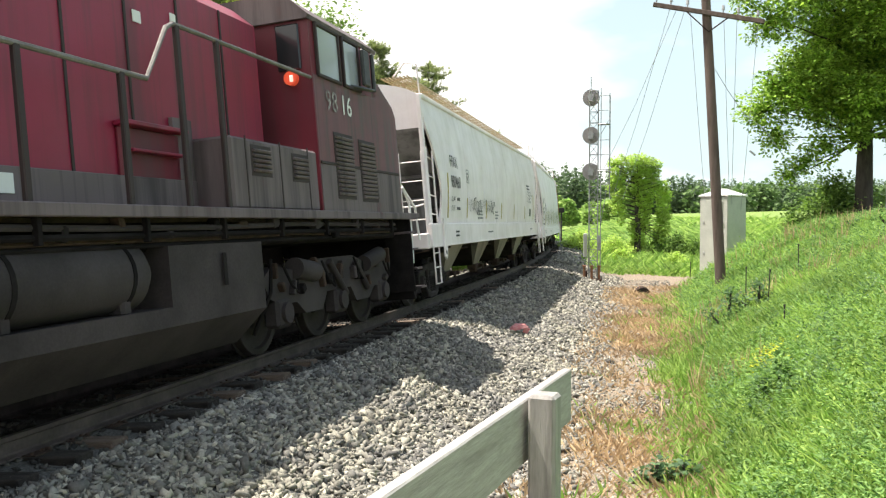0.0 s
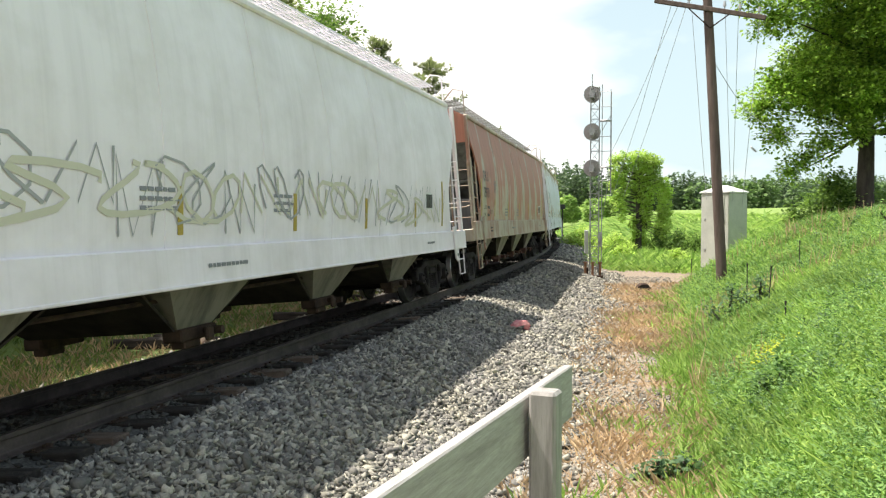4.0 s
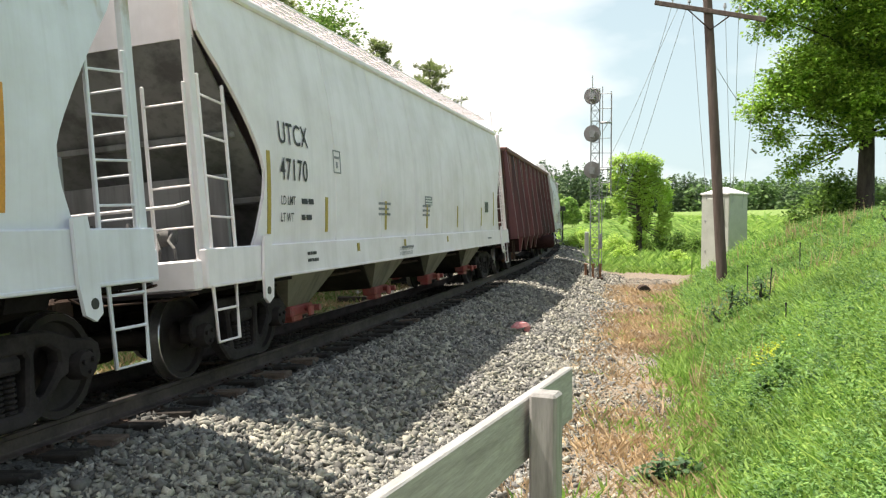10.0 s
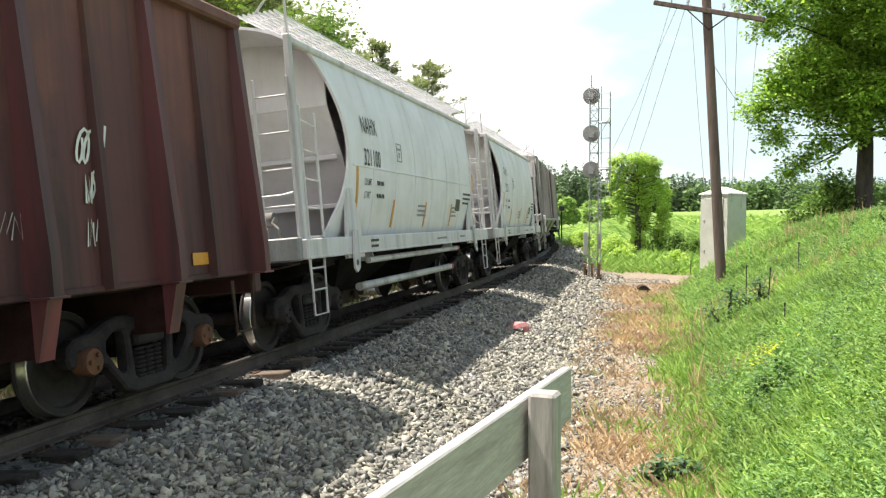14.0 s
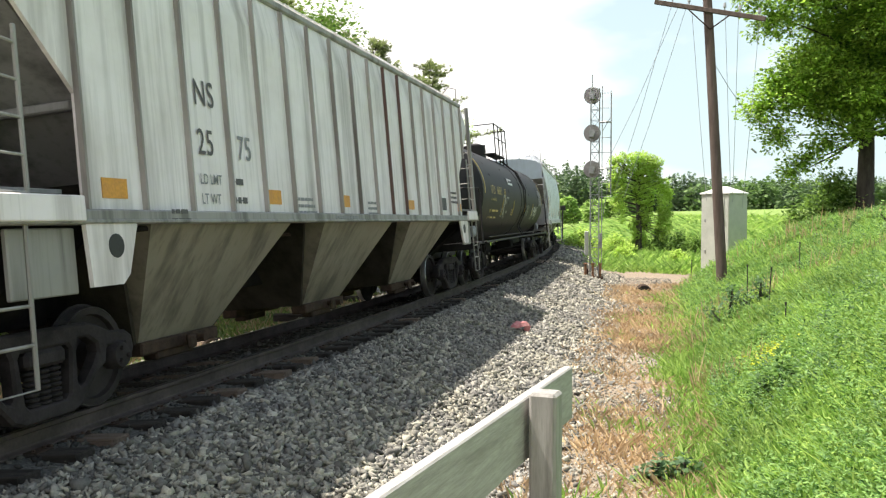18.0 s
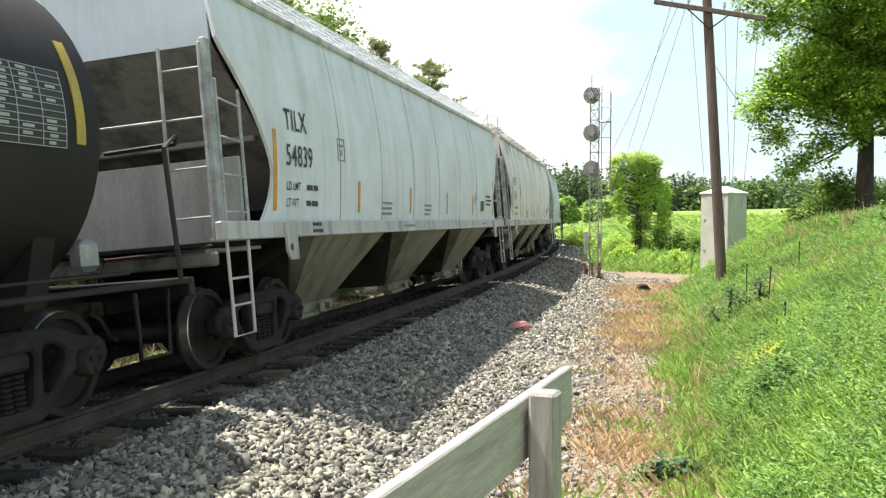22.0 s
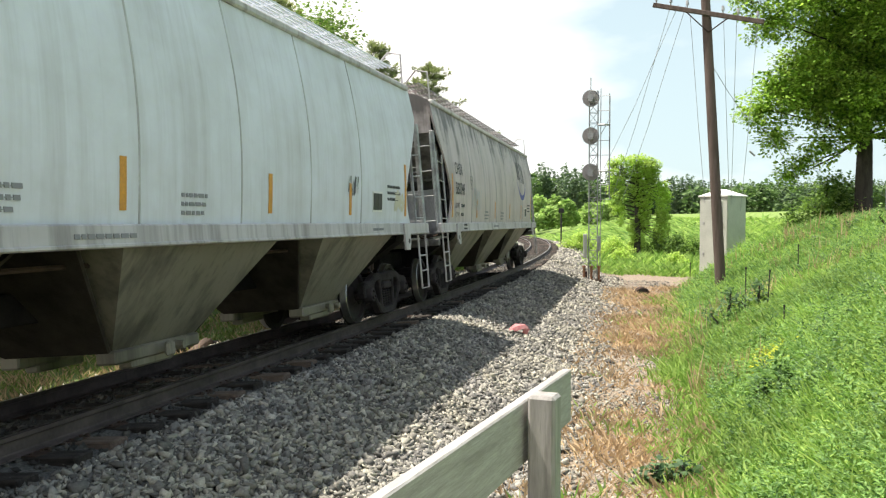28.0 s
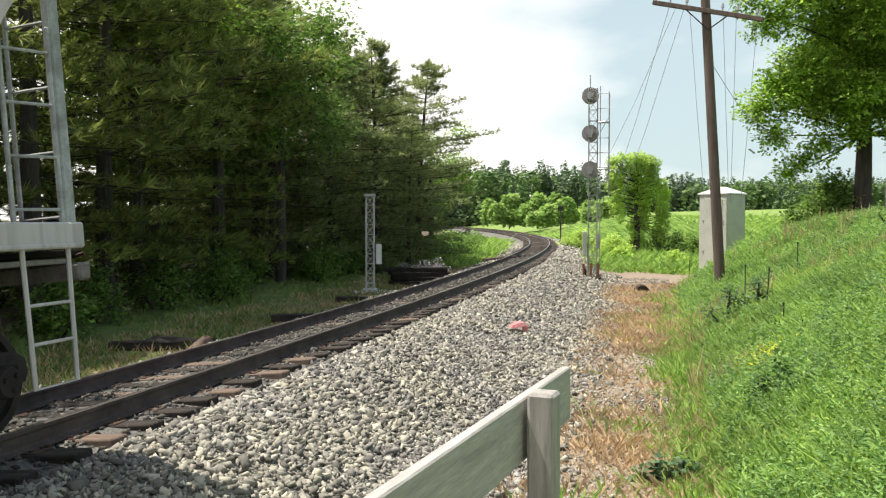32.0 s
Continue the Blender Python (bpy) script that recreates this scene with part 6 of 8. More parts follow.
        for side in (1, -1):
            x = side * 1.50
            part("corner_post", Geo().box((x - side * 0.03, s * (hb + 0.03), (z0 + (3.5 if shallow else top)) / 2), (0.08, 0.11, (3.5 if shallow else top) - z0), 0.012), rungs, car)
            part("side_ladder", ladder_geo(((x, s * (hb - 0.55), z0 + 0.1), (x, s * (hb - 0.55), 3.05)), ((x, s * (hb - 0.06), z0 + 0.1), (x, s * (hb - 0.06), 3.1)), 4 if shallow else 5), rungs, car)
            part("end_ladder", ladder_geo(((side * 0.98, s * (hb + 0.1), z0), (side * 0.98, s * (hb + 0.1), (3.0 if deep else 3.45))), ((x - side * 0.06, s * (hb + 0.1), z0), (x - side * 0.06, s * (hb + 0.1), (3.0 if deep else 3.45))), 4 if shallow else 5), rungs, car)
            if shallow and side > 0:
                part("end_rail", Geo().tube([(-1.0, s * (hb + 0.1), z0 + 1.27), (0.98, s * (hb + 0.1), z0 + 1.27)], 0.016, 6), rungs, car)
            part("sill_step", Geo().tube([(x, s * (hb - 0.5), z0 + 0.05), (x, s * (hb - 0.48), 0.42), (x, s * (hb - 0.05), 0.42), (x, s * (hb - 0.03), z0 + 0.05)], 0.019, 6).cyl((x, s * (hb - 0.49), 0.74), (x, s * (hb - 0.04), 0.74), 0.014, n=6).cyl((x, s * (hb - 0.49), 1.02), (x, s * (hb - 0.04), 1.02), 0.014, n=6), trim, car)
            py = s * (hb - cut + (0.15 if deep else -0.3))
            part("roof_rail", Geo().tube([(side * (side_x(top) - 0.03), s * (hb - 0.35), top), (side * (side_x(top) - 0.03), s * (hb - 0.32), crest + 0.30), (side * 1.15, s * (hb - 0.32), crest + 0.36), (side * 0.9, s * (hb - 0.34), crest + 0.12)], 0.018), trim, car)
            if ribbed:
                part("bolster_web", Geo().box((side * 1.40, s * (hb - 0.75), z0 - 0.28), (0.05, 0.72, 0.52), 0.01), trim, car, "grimy grey bolster web")
                part("sill_end", Geo().box((side * 1.56, s * (hb - 0.62), (z0 + z1) / 2 + 0.06), (0.05, 0.9, 0.2), 0.01), paint, car)
                plate = part("jacking_pad", Geo().prism([(s * (hb - 1.10), z0 + 0.02), (s * (hb - 1.78), z0 + 0.02), (s * (hb - 1.62), z0 - 0.42), (s * (hb - 1.52), z0 - 0.50), (s * (hb - 1.14), z0 - 0.50)], side * 1.50, side * 1.54, 0), paint, car, "dirty white jacking plate")
                # black disc laid on the plate for the shade in its hole
                part("pad_hole_shade", Geo().cyl((side * 1.538, s * (hb - 1.46), z0 - 0.18), (side * 1.546, s * (hb - 1.46), z0 - 0.18), 0.10, n=16), M_BLACK, plate)
                continue
            pad = part("jacking_pad", Geo().prism([(py - s * 0.10, z1 + 0.08), (py + s * 0.07, z1 + 0.10), (py + s * 0.15, z0 + 0.05), (py + s * 0.16, z0 - 0.20), (py + s * 0.08, z0 - 0.26), (py - s * 0.04, z0 - 0.2), (py - s * 0.09, z0 + 0.05)] if deep or rounded else [(py - s * 0.12, z1 - 0.02), (py + s * 0.16, z1 - 0.02), (py + s * 0.17, z0 - 0.16), (py + s * 0.09, z0 - 0.27), (py - s * 0.13, z0 - 0.27)], side * 1.552, side * 1.585, 0), trim, car)
            # black disc on the pad in place of its shaded hole
            part("pad_hole_shade", Geo().cyl((side * 1.583, py + s * 0.07, z0 - 0.12), (side * 1.590, py + s * 0.07, z0 - 0.12), 0.045, n=12), M_BLACK, pad)
            if rounded:
                part("gusset_plate", Geo().prism([(s * (hb - 1.35), z0 - 0.05), (s * (hb - 2.05), z0 - 0.05), (s * (hb - 1.95), 1.55), (s * (hb - 1.75), 2.1), (s * (hb - 1.5), 2.1)], side * 1.47, side * 1.52, 0), trim, car)
    # hoppers
    pitch = {"deep": 3.62, "round": 4.1, "shallow": 4.38, "ribbed": 4.05}[style] * (posts / {"deep": 17.7, "round": 11.2, "shallow": 16.0, "ribbed": 15.4}[style])
    for k in range(bays):
        y = pitch * (k - (bays - 1) / 2) + (0.42 if style == "shallow" else 0.0)
        if deep:
            tz, bz, tx, bx, ty, by = z0 + 0.02, 0.50, 1.22, 0.92, 0.86, 0.32
        elif rounded:
            tz, bz, tx, bx, ty, by = z0 + 0.20, 0.50, 1.36, 0.55, pitch / 2 - 0.10, 0.50
        else:
            tz, bz, tx, bx, ty, by = z0 + 0.02, 0.43, 1.42, 0.62, 1.50, 0.72
        g = Geo().loft([[(tx, y - ty, tz), (tx, y + ty, tz), (-tx, y + ty, tz), (-tx, y - ty, tz)], [(bx, y - by, bz), (bx, y + by, bz), (-bx, y + by, bz), (-bx, y - by, bz)]])
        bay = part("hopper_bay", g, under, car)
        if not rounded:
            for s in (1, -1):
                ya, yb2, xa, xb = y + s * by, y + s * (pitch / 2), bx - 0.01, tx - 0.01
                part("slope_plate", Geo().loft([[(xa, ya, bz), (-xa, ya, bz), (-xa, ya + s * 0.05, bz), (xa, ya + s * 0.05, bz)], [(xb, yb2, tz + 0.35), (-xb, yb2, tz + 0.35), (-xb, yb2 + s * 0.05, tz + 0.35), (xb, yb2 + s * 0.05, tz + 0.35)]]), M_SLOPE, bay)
        for side in (1, -1):
            xg = side * (bx - 0.05)
            part("outlet_gate", Geo().box((xg, y, bz - 0.05), (0.24, 2 * by + 0.08, 0.14), 0.02).box((xg, y - 0.1, bz - 0.14), (0.18, by, 0.12), 0.02).cyl((xg, y + 0.1, bz - 0.04), (xg + side * 0.34, y + 0.1, bz - 0.04), 0.045, n=8).box((xg + side * 0.26, y - 0.05, bz - 0.06), (0.05, 0.15, 0.15), 0.02), gate, bay)
    if rounded and pipes:
        for z, x, r in ((0.62, 1.22, 0.065), (1.02, 1.40, 0.05)):
            pipe = part("discharge_pipe", Geo().cyl((x, -hb + 2.5, z), (x, hb - 2.9, z), r, n=12), TRIM, car, "grey discharge pipe")
            part("pipe_cap", Geo().cyl((x, hb - 2.9, z), (x, hb - 2.8, z), r * 1.2, n=12), GATE_RED, pipe)
    if rounded:
        part("lap_seam", Geo().box((side_x(2.45) + 0.004, 0, 2.45), (0.02, 2 * (hb - 1.75), 0.035), 0.004), paint, car)
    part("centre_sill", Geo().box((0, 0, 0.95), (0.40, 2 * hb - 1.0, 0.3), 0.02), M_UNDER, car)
    part("train_pipe", Geo().tube([(0.95, -hb + 1.5, z0 - 0.12), (0.95, hb - 1.5, z0 - 0.12)], 0.025), M_STEEL_DARK, car)
    # weld seams, reflectors, lettering
    if panel and not ribbed:
        for k in range(1, 7):
            y = -(hb - 1.5) + 2 * (hb - 1.5) * k / 7
            rings2 = [[(side_x(z) + 0.006, y - 0.012, z), (side_x(z) + 0.006, y + 0.012, z), (side_x(z) - 0.01, y + 0.012, z), (side_x(z) - 0.01, y - 0.012, z)] for z in levels]
            part("weld_seam", Geo().loft(rings2), seam, car)
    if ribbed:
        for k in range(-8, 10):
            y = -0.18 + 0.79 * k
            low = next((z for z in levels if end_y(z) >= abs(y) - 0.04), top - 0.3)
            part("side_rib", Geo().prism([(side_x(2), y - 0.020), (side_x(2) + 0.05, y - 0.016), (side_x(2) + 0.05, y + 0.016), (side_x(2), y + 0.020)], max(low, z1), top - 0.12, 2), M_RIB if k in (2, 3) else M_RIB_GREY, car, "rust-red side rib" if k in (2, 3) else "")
    y0 = -(hb - cut)
    yt0 = y0 + text_gap - (1.2 if ribbed else 0.0)
    zm, zn = levels_of_text
    if not ribbed:
        patch(car, side_x, yt0 - 0.34, z1 + 0.12, 0.09, 0.95, reflector, "reflector_strip")
        for y in {"deep": (-5.35, -2.8, -0.25, 2.3, 4.9), "shallow": (-3.92, -1.2, 1.55, 4.1), "round": (-1.93, 0.12, 2.19)}[style]:
            patch(car, side_x, y, z1 + 0.12, 0.09, 0.46, reflector, "reflector_strip", "", 0.0 if not rounded else 0.1)
        patch(car, side_x, hb - cut - (0.6 if deep else 0.12), z1 + (0.12 if not rounded else 0.9), 0.09, 0.9 if not rounded else 0.42, reflector, "reflector_strip")
    else:
        for y in (-6.28, -3.25, -0.95, 2.36, 6.1):
            patch(car, side_x, y, 1.82, 0.34, 0.17, M_ORANGE, "reflector", "orange reflector panel")
    if mark:
        lettering(car, side_x, yt0, zm, mark, 0.37, text, "stencilled reporting mark", spacing=1.08, squeeze=squeeze)
    if ribbed:
        lettering(car, side_x, yt0, zn, number[:2], 0.37, text, "stencilled car number", spacing=1.08, squeeze=squeeze)
        lettering(car, side_x, yt0 + 0.82, zn, number[2:4], 0.37, M_GREYTEXT, "faded car number", spacing=1.08, squeeze=squeeze)
    else:
        lettering(car, side_x, yt0, zn, number, 0.37, text, "stencilled car number", spacing=1.08, squeeze=squeeze)
    for row, words in enumerate(end_text):
        part("end_lettering", text_mesh(words, end_size, text, lambda a, b: Vector((end_from + a * 0.9, -end_y(3.9) - 0.03, 3.98 - 1.12 * end_size * row + b))), None, car, "stencilled end lettering")
    for row, words in enumerate(("LD LMT", "LT WT")):
        lettering(car, side_x, yt0, zn - 0.3 - 0.2 * row, words, 0.15, M_GREYTEXT if ribbed else text, squeeze=squeeze)
        bars(car, side_x, yt0 + 0.62, zn - 0.25 - 0.2 * row, 0.34, 1, 0.085, text, seed + 40 + row)
    # small outlined plate
    if not ribbed:
        for dy, dz, w, h in ((0, 0, 0.26, 0.018), (0, 0.30, 0.26, 0.018), (0, 0, 0.018, 0.31), (0.25, 0, 0.018, 0.31), (0.1, 0.07, 0.05, 0.09), (0.05, 0.2, 0.16, 0.035)):
            patch(car, side_x, yt0 + 1.72 + dy, zn + 0.16 + dz, w, h, M_GREYTEXT, "stencil_box")
    if not deep:
        bars(car, side_x, hb - cut - 1.05, 2.22, 0.7, 3, 0.06, text, seed + 3)
    bars(car, side_x, y0 + 4.0, 1.9, 0.6, 3, 0.05, M_GREYTEXT, seed + 4)
    bars(car, side_x, y0 + 6.6, 1.9, 0.5, 3, 0.05, M_GREYTEXT, seed + 5)
    board = patch(car, side_x, hb - cut - 1.77, 1.80, 0.46, 0.32, M_WHITETEXT, "data_panel", "white-edged consolidated data panel")
    for dy, w in ((0.03, 0.19), (0.24, 0.19)):
        patch(board, lambda z: side_x(z) + 0.006, hb - cut - 1.77 + dy, 1.83, w, 0.26, M_BLACK, "panel_field", "black field of the data panel")
    sill_x = lambda z: 1.546
    bars(car, sill_x, y0 + 1.0, (z0 + z1) / 2 + 0.05, 0.35, 2, 0.05, text, seed + 7)
    bars(car, sill_x, y0 + 5.0, (z0 + z1) / 2, 0.9, 1, 0.05, M_GREYTEXT, seed + 8)
    bars(car, sill_x, hb - 3.0, (z0 + z1) / 2, 0.5, 1, 0.05, M_GREYTEXT, seed + 9)
    ends(car, half)
    for s in (1, -1):
        bogie(car, s * (hb - truck) + bogie_shift)
    return car, side_x, y0, hb


def walkway(x, half, z):
    """An open grating of bars on brackets."""
    g = Geo()
    for k in range(8):
        g.box((x + (k - 3.5) * 0.075, 0, z), (0.02, 2 * half, 0.03))
    for k in range(int(half * 2 / 0.6)):
        g.box((x, -half + 0.3 + 0.6 * k, z), (0.58, 0.025, 0.03))
    for k in range(int(half * 2 / 2.4)):
        g.box((x, -half + 0.8 + 2.4 * k, z - 0.1), (0.04, 0.04, 0.2))
    return g


M_CAP_RUST = surf("orange_rust_bearing", (0.17, 0.068, 0.032), (0.10, 0.045, 0.03), 8.0, 0.8)
RUSTY_CAPS = {}
for s in (1, -1):
    RUSTY_CAPS[s] = cap_mesh[s].copy()
    RUSTY_CAPS[s].materials.clear()
    RUSTY_CAPS[s].materials.append(M_CAP_RUST)


# ---- gondola ----
def gondola(L):
    car = thing("gondola", pose(0, 0, 0), "dark red-brown ribbed steel gondola with white graffiti tags", "freight car", "freight train")
    half, hb = L / 2, L / 2 - 0.62
    z0, top = 1.10, 3.82
    for side in (1, -1):
        for k in range(18):
            step = 2 * (hb - 0.06) / 18
            part("side_panel", Geo().box((side * 1.38, -(hb - 0.06) + step * (k + 0.5), (z0 + top) / 2), (0.05, step - 0.004, top - z0), 0.006), M_GON, car)
        part("top_chord", Geo().box((side * 1.42, 0, top), (0.20, 2 * hb, 0.15), 0.03), M_GON_TOP, car)
        part("side_sill", Geo().box((side * 1.36, 0, z0 - 0.02), (0.14, 2 * hb - 0.3, 0.06), 0.012), M_GON, car)
        n = 19
        for k in range(n):
            y = -(hb - 0.06) + 2 * (hb - 0.06) * k / (n - 1)
            big = k % 2 == 0
            low = z0 - 0.03
            w, d = (0.16, 0.23) if big else (0.10, 0.11)
            g = Geo().loft([[(side * 1.40, y - w / 2, z), (side * (1.40 + dd), y - w / 3, z), (side * (1.40 + dd), y + w / 3, z), (side * 1.40, y + w / 2, z)]
                            for z, dd in ((low, d), (low + 0.30, d), (z0 + 0.6, d * 0.9), (z0 + 1.7, d * 0.6), (top - 0.05, d * 0.35))])
            part("side_post", g, M_GON_RIB if big else M_GON, car, "raised red-brown side post" if big else "")
            if big:
                part("post_foot", Geo().box((side * 1.50, y, z0 - 0.04), (0.28, 0.22, 0.02), 0.004), M_GON_RIB, car)
            if big and 1 < k < n - 2:
                part("bearer_flange", Geo().loft([[(side * 1.44, y - 0.08, z), (side * (1.44 + dx), y - 0.08, z), (side * (1.44 + dx), y + 0.08, z), (side * 1.44, y + 0.08, z)] for z, dx in ((0.60, 0.03), (z0 - 0.05, 0.15))]), M_GON_RIB, car)
        part("grab_iron", Geo().tube([(side * 1.44, -hb + 0.2, 1.5), (side * 1.52, -hb + 0.2, 1.5), (side * 1.52, -hb + 0.7, 1.5), (side * 1.44, -hb + 0.7, 1.5)], 0.014), M_STEEL_DARK, car)
    for s in (1, -1):
        part("end_sheet", Geo().box((0, s * hb, (z0 + top) / 2), (2.76, 0.06, top - z0), 0.01), M_GON, car)
        for z in (1.5, 2.15, 2.8, 3.4):
            part("end_rib", Geo().prism([(s * hb, z - 0.14), (s * (hb + 0.11), z - 0.05), (s * (hb + 0.11), z + 0.05), (s * hb, z + 0.14)], -1.3, 1.3, 0), M_GON, car)
        part("end_cap", Geo().box((0, s * hb, top), (2.9, 0.2, 0.14), 0.03), M_GON_TOP, car)
        part("end_sill", Geo().box((0, s * (half - 0.42), 1.0), (2.7, 0.16, 0.34), 0.02), M_GON, car)
        part("draft_gear", Geo().box((0, s * (half - 1.5), 0.92), (0.42, 2.4, 0.34), 0.02), M_UNDER, car)
        for side in (1, -1):
            part("ladder", ladder_geo(((side * 0.95, s * (hb + 0.16), 1.1), (side * 0.95, s * (hb + 0.16), top)), ((side * 1.35, s * (hb + 0.16), 1.1), (side * 1.35, s * (hb + 0.16), top)), 7), M_STEEL_DARK, car)
            part("sill_step", Geo().tube([(side * 1.42, s * (hb - 0.5), 1.0), (side * 1.42, s * (hb - 0.48), 0.45), (side * 1.42, s * (hb - 0.1), 0.45), (side * 1.42, s * (hb - 0.08), 1.0)], 0.022, 6), M_STEEL_DARK, car)
    part("floor", Geo().box((0, 0, z0 - 0.02), (2.7, 2 * hb - 0.1, 0.1), 0.01), M_UNDER, car)
    part("centre_sill", Geo().box((0, 0, 0.9), (0.42, 2 * hb - 0.6, 0.36), 0.02), M_UNDER, car)
    step = (hb - 0.06) / 9
    for k in range(2, 17, 2):
        y = -(hb - 0.06) + step * k
        part("cross_bearer", Geo().prism([(-1.50, z0 - 0.06), (1.50, z0 - 0.06), (1.44, 0.62), (0.3, 0.56), (-0.3, 0.56), (-1.44, 0.62)], y - 0.02, y + 0.02, 1), M_SOOT_RED, car)
    yr = -(hb - 0.06) + step * 10 + 0.12
    tank = part("air_reservoir", Geo().lathe([(-0.02, 0.0), (0.0, 0.2), (0.1, 0.265), (0.95, 0.265), (1.05, 0.2), (1.07, 0.0)], (1.00, yr, 0.74), 20), M_SOOT_RED, car, "rusty cylindrical air reservoir")
    part("tank_band", Geo().lathe([(0.60, 0.0), (0.60, 0.285), (0.66, 0.285), (0.66, 0.0)], (1.00, yr, 0.74), 20), M_SOOT_RED, tank)
    part("brake_valve", Geo().box((0.95, yr - 1.5, 0.66), (0.35, 0.5, 0.3), 0.05).cyl((0.95, yr - 1.25, 0.62), (0.95, yr - 1.0, 0.62), 0.09, n=12), M_UNDER, car)
    part("brake_rod", Geo().tube([(0.8, -hb + 2.5, 0.62), (0.8, hb - 5.2, 0.62)], 0.02), M_STEEL_DARK, car)
    part("brake_lever", Geo().box((0.6, -1.0, 0.66), (0.9, 0.08, 0.04), 0.01), M_STEEL_DARK, car)
    side_x = lambda z: 1.415
    patch(car, lambda z: 1.42, -hb + 0.75, 1.15, 0.18, 0.28, M_ORANGE, "reflector")
    patch(car, lambda z: 1.42, -hb + 1.02, 1.15, 0.12, 0.28, M_ORANGE, "reflector")
    for k in (5, 9, 13, 17):
        patch(car, side_x, -(hb - 0.06) + 2 * (hb - 0.06) * (k - 0.4) / 18, 1.2, 0.45, 0.12, M_ORANGE, "reflector")
    mid = 0.5 * (99.23 + 114.0)
    for k, (s, z, w, h, mat, thick) in enumerate(((102.75, 1.34, 0.4, 0.16, M_CHALK_GREY, 0.018), (102.75, 1.6, 0.3, 0.16, M_CHALK_GREY, 0.018), (105.1, 1.7, 0.4, 0.6, M_TAG_OLIVE, 0.03), (105.15, 1.4, 0.3, 0.2, M_CHALK_GREY, 0.02), (105.55, 1.2, 0.6, 0.5, M_CHALK, 0.028), (105.7, 1.85, 0.3, 0.14, M_CHALK, 0.012), (106.62, 1.7, 0.25, 0.5, M_CHALK, 0.03), (106.7, 1.3, 0.2, 0.3, M_CHALK_GREY, 0.02), (107.3, 1.75, 0.3, 0.35, M_CHALK, 0.022), (107.3, 1.4, 0.25, 0.2, M_CHALK_GREY, 0.02), (111.25, 2.1, 0.35, 0.35, M_CHALK, 0.03), (111.3, 1.75, 0.2, 0.3, M_CHALK, 0.025), (111.28, 1.35, 0.22, 0.3, M_CHALK, 0.02), (110.3, 1.45, 0.4, 0.25, M_CHALK_GREY, 0.015))):
        scrawl(car, side_x, s - mid, z, w, h, mat, 300 + k, loops=2, thick=thick)
    lettering(car, side_x, -hb + 0.95, 2.25, "AM", 0.34, M_WHITETEXT, "white reporting mark")
    lettering(car, side_x, -hb + 1.75, 2.25, "X", 0.34, M_WHITETEXT, "white reporting mark")
    end_text = text_mesh("GX 199667", 0.24, M_WHITETEXT, lambda a, b: Vector((-0.55 + a, -hb - 0.045, 3.05 + b)))
    part("end_lettering", end_text, None, car, "white car number")
    bars(car, side_x, -hb + 3.3, 1.9, 0.5, 4, 0.06, M_GREYTEXT, 71)
    bars(car, side_x, -hb + 4.7, 1.7, 0.3, 3, 0.06, M_GREYTEXT, 72)
    ends(car, half)
    for s in (1, -1):
        bogie(car, s * (half - 2.1), RUSTY_CAPS)
    return car


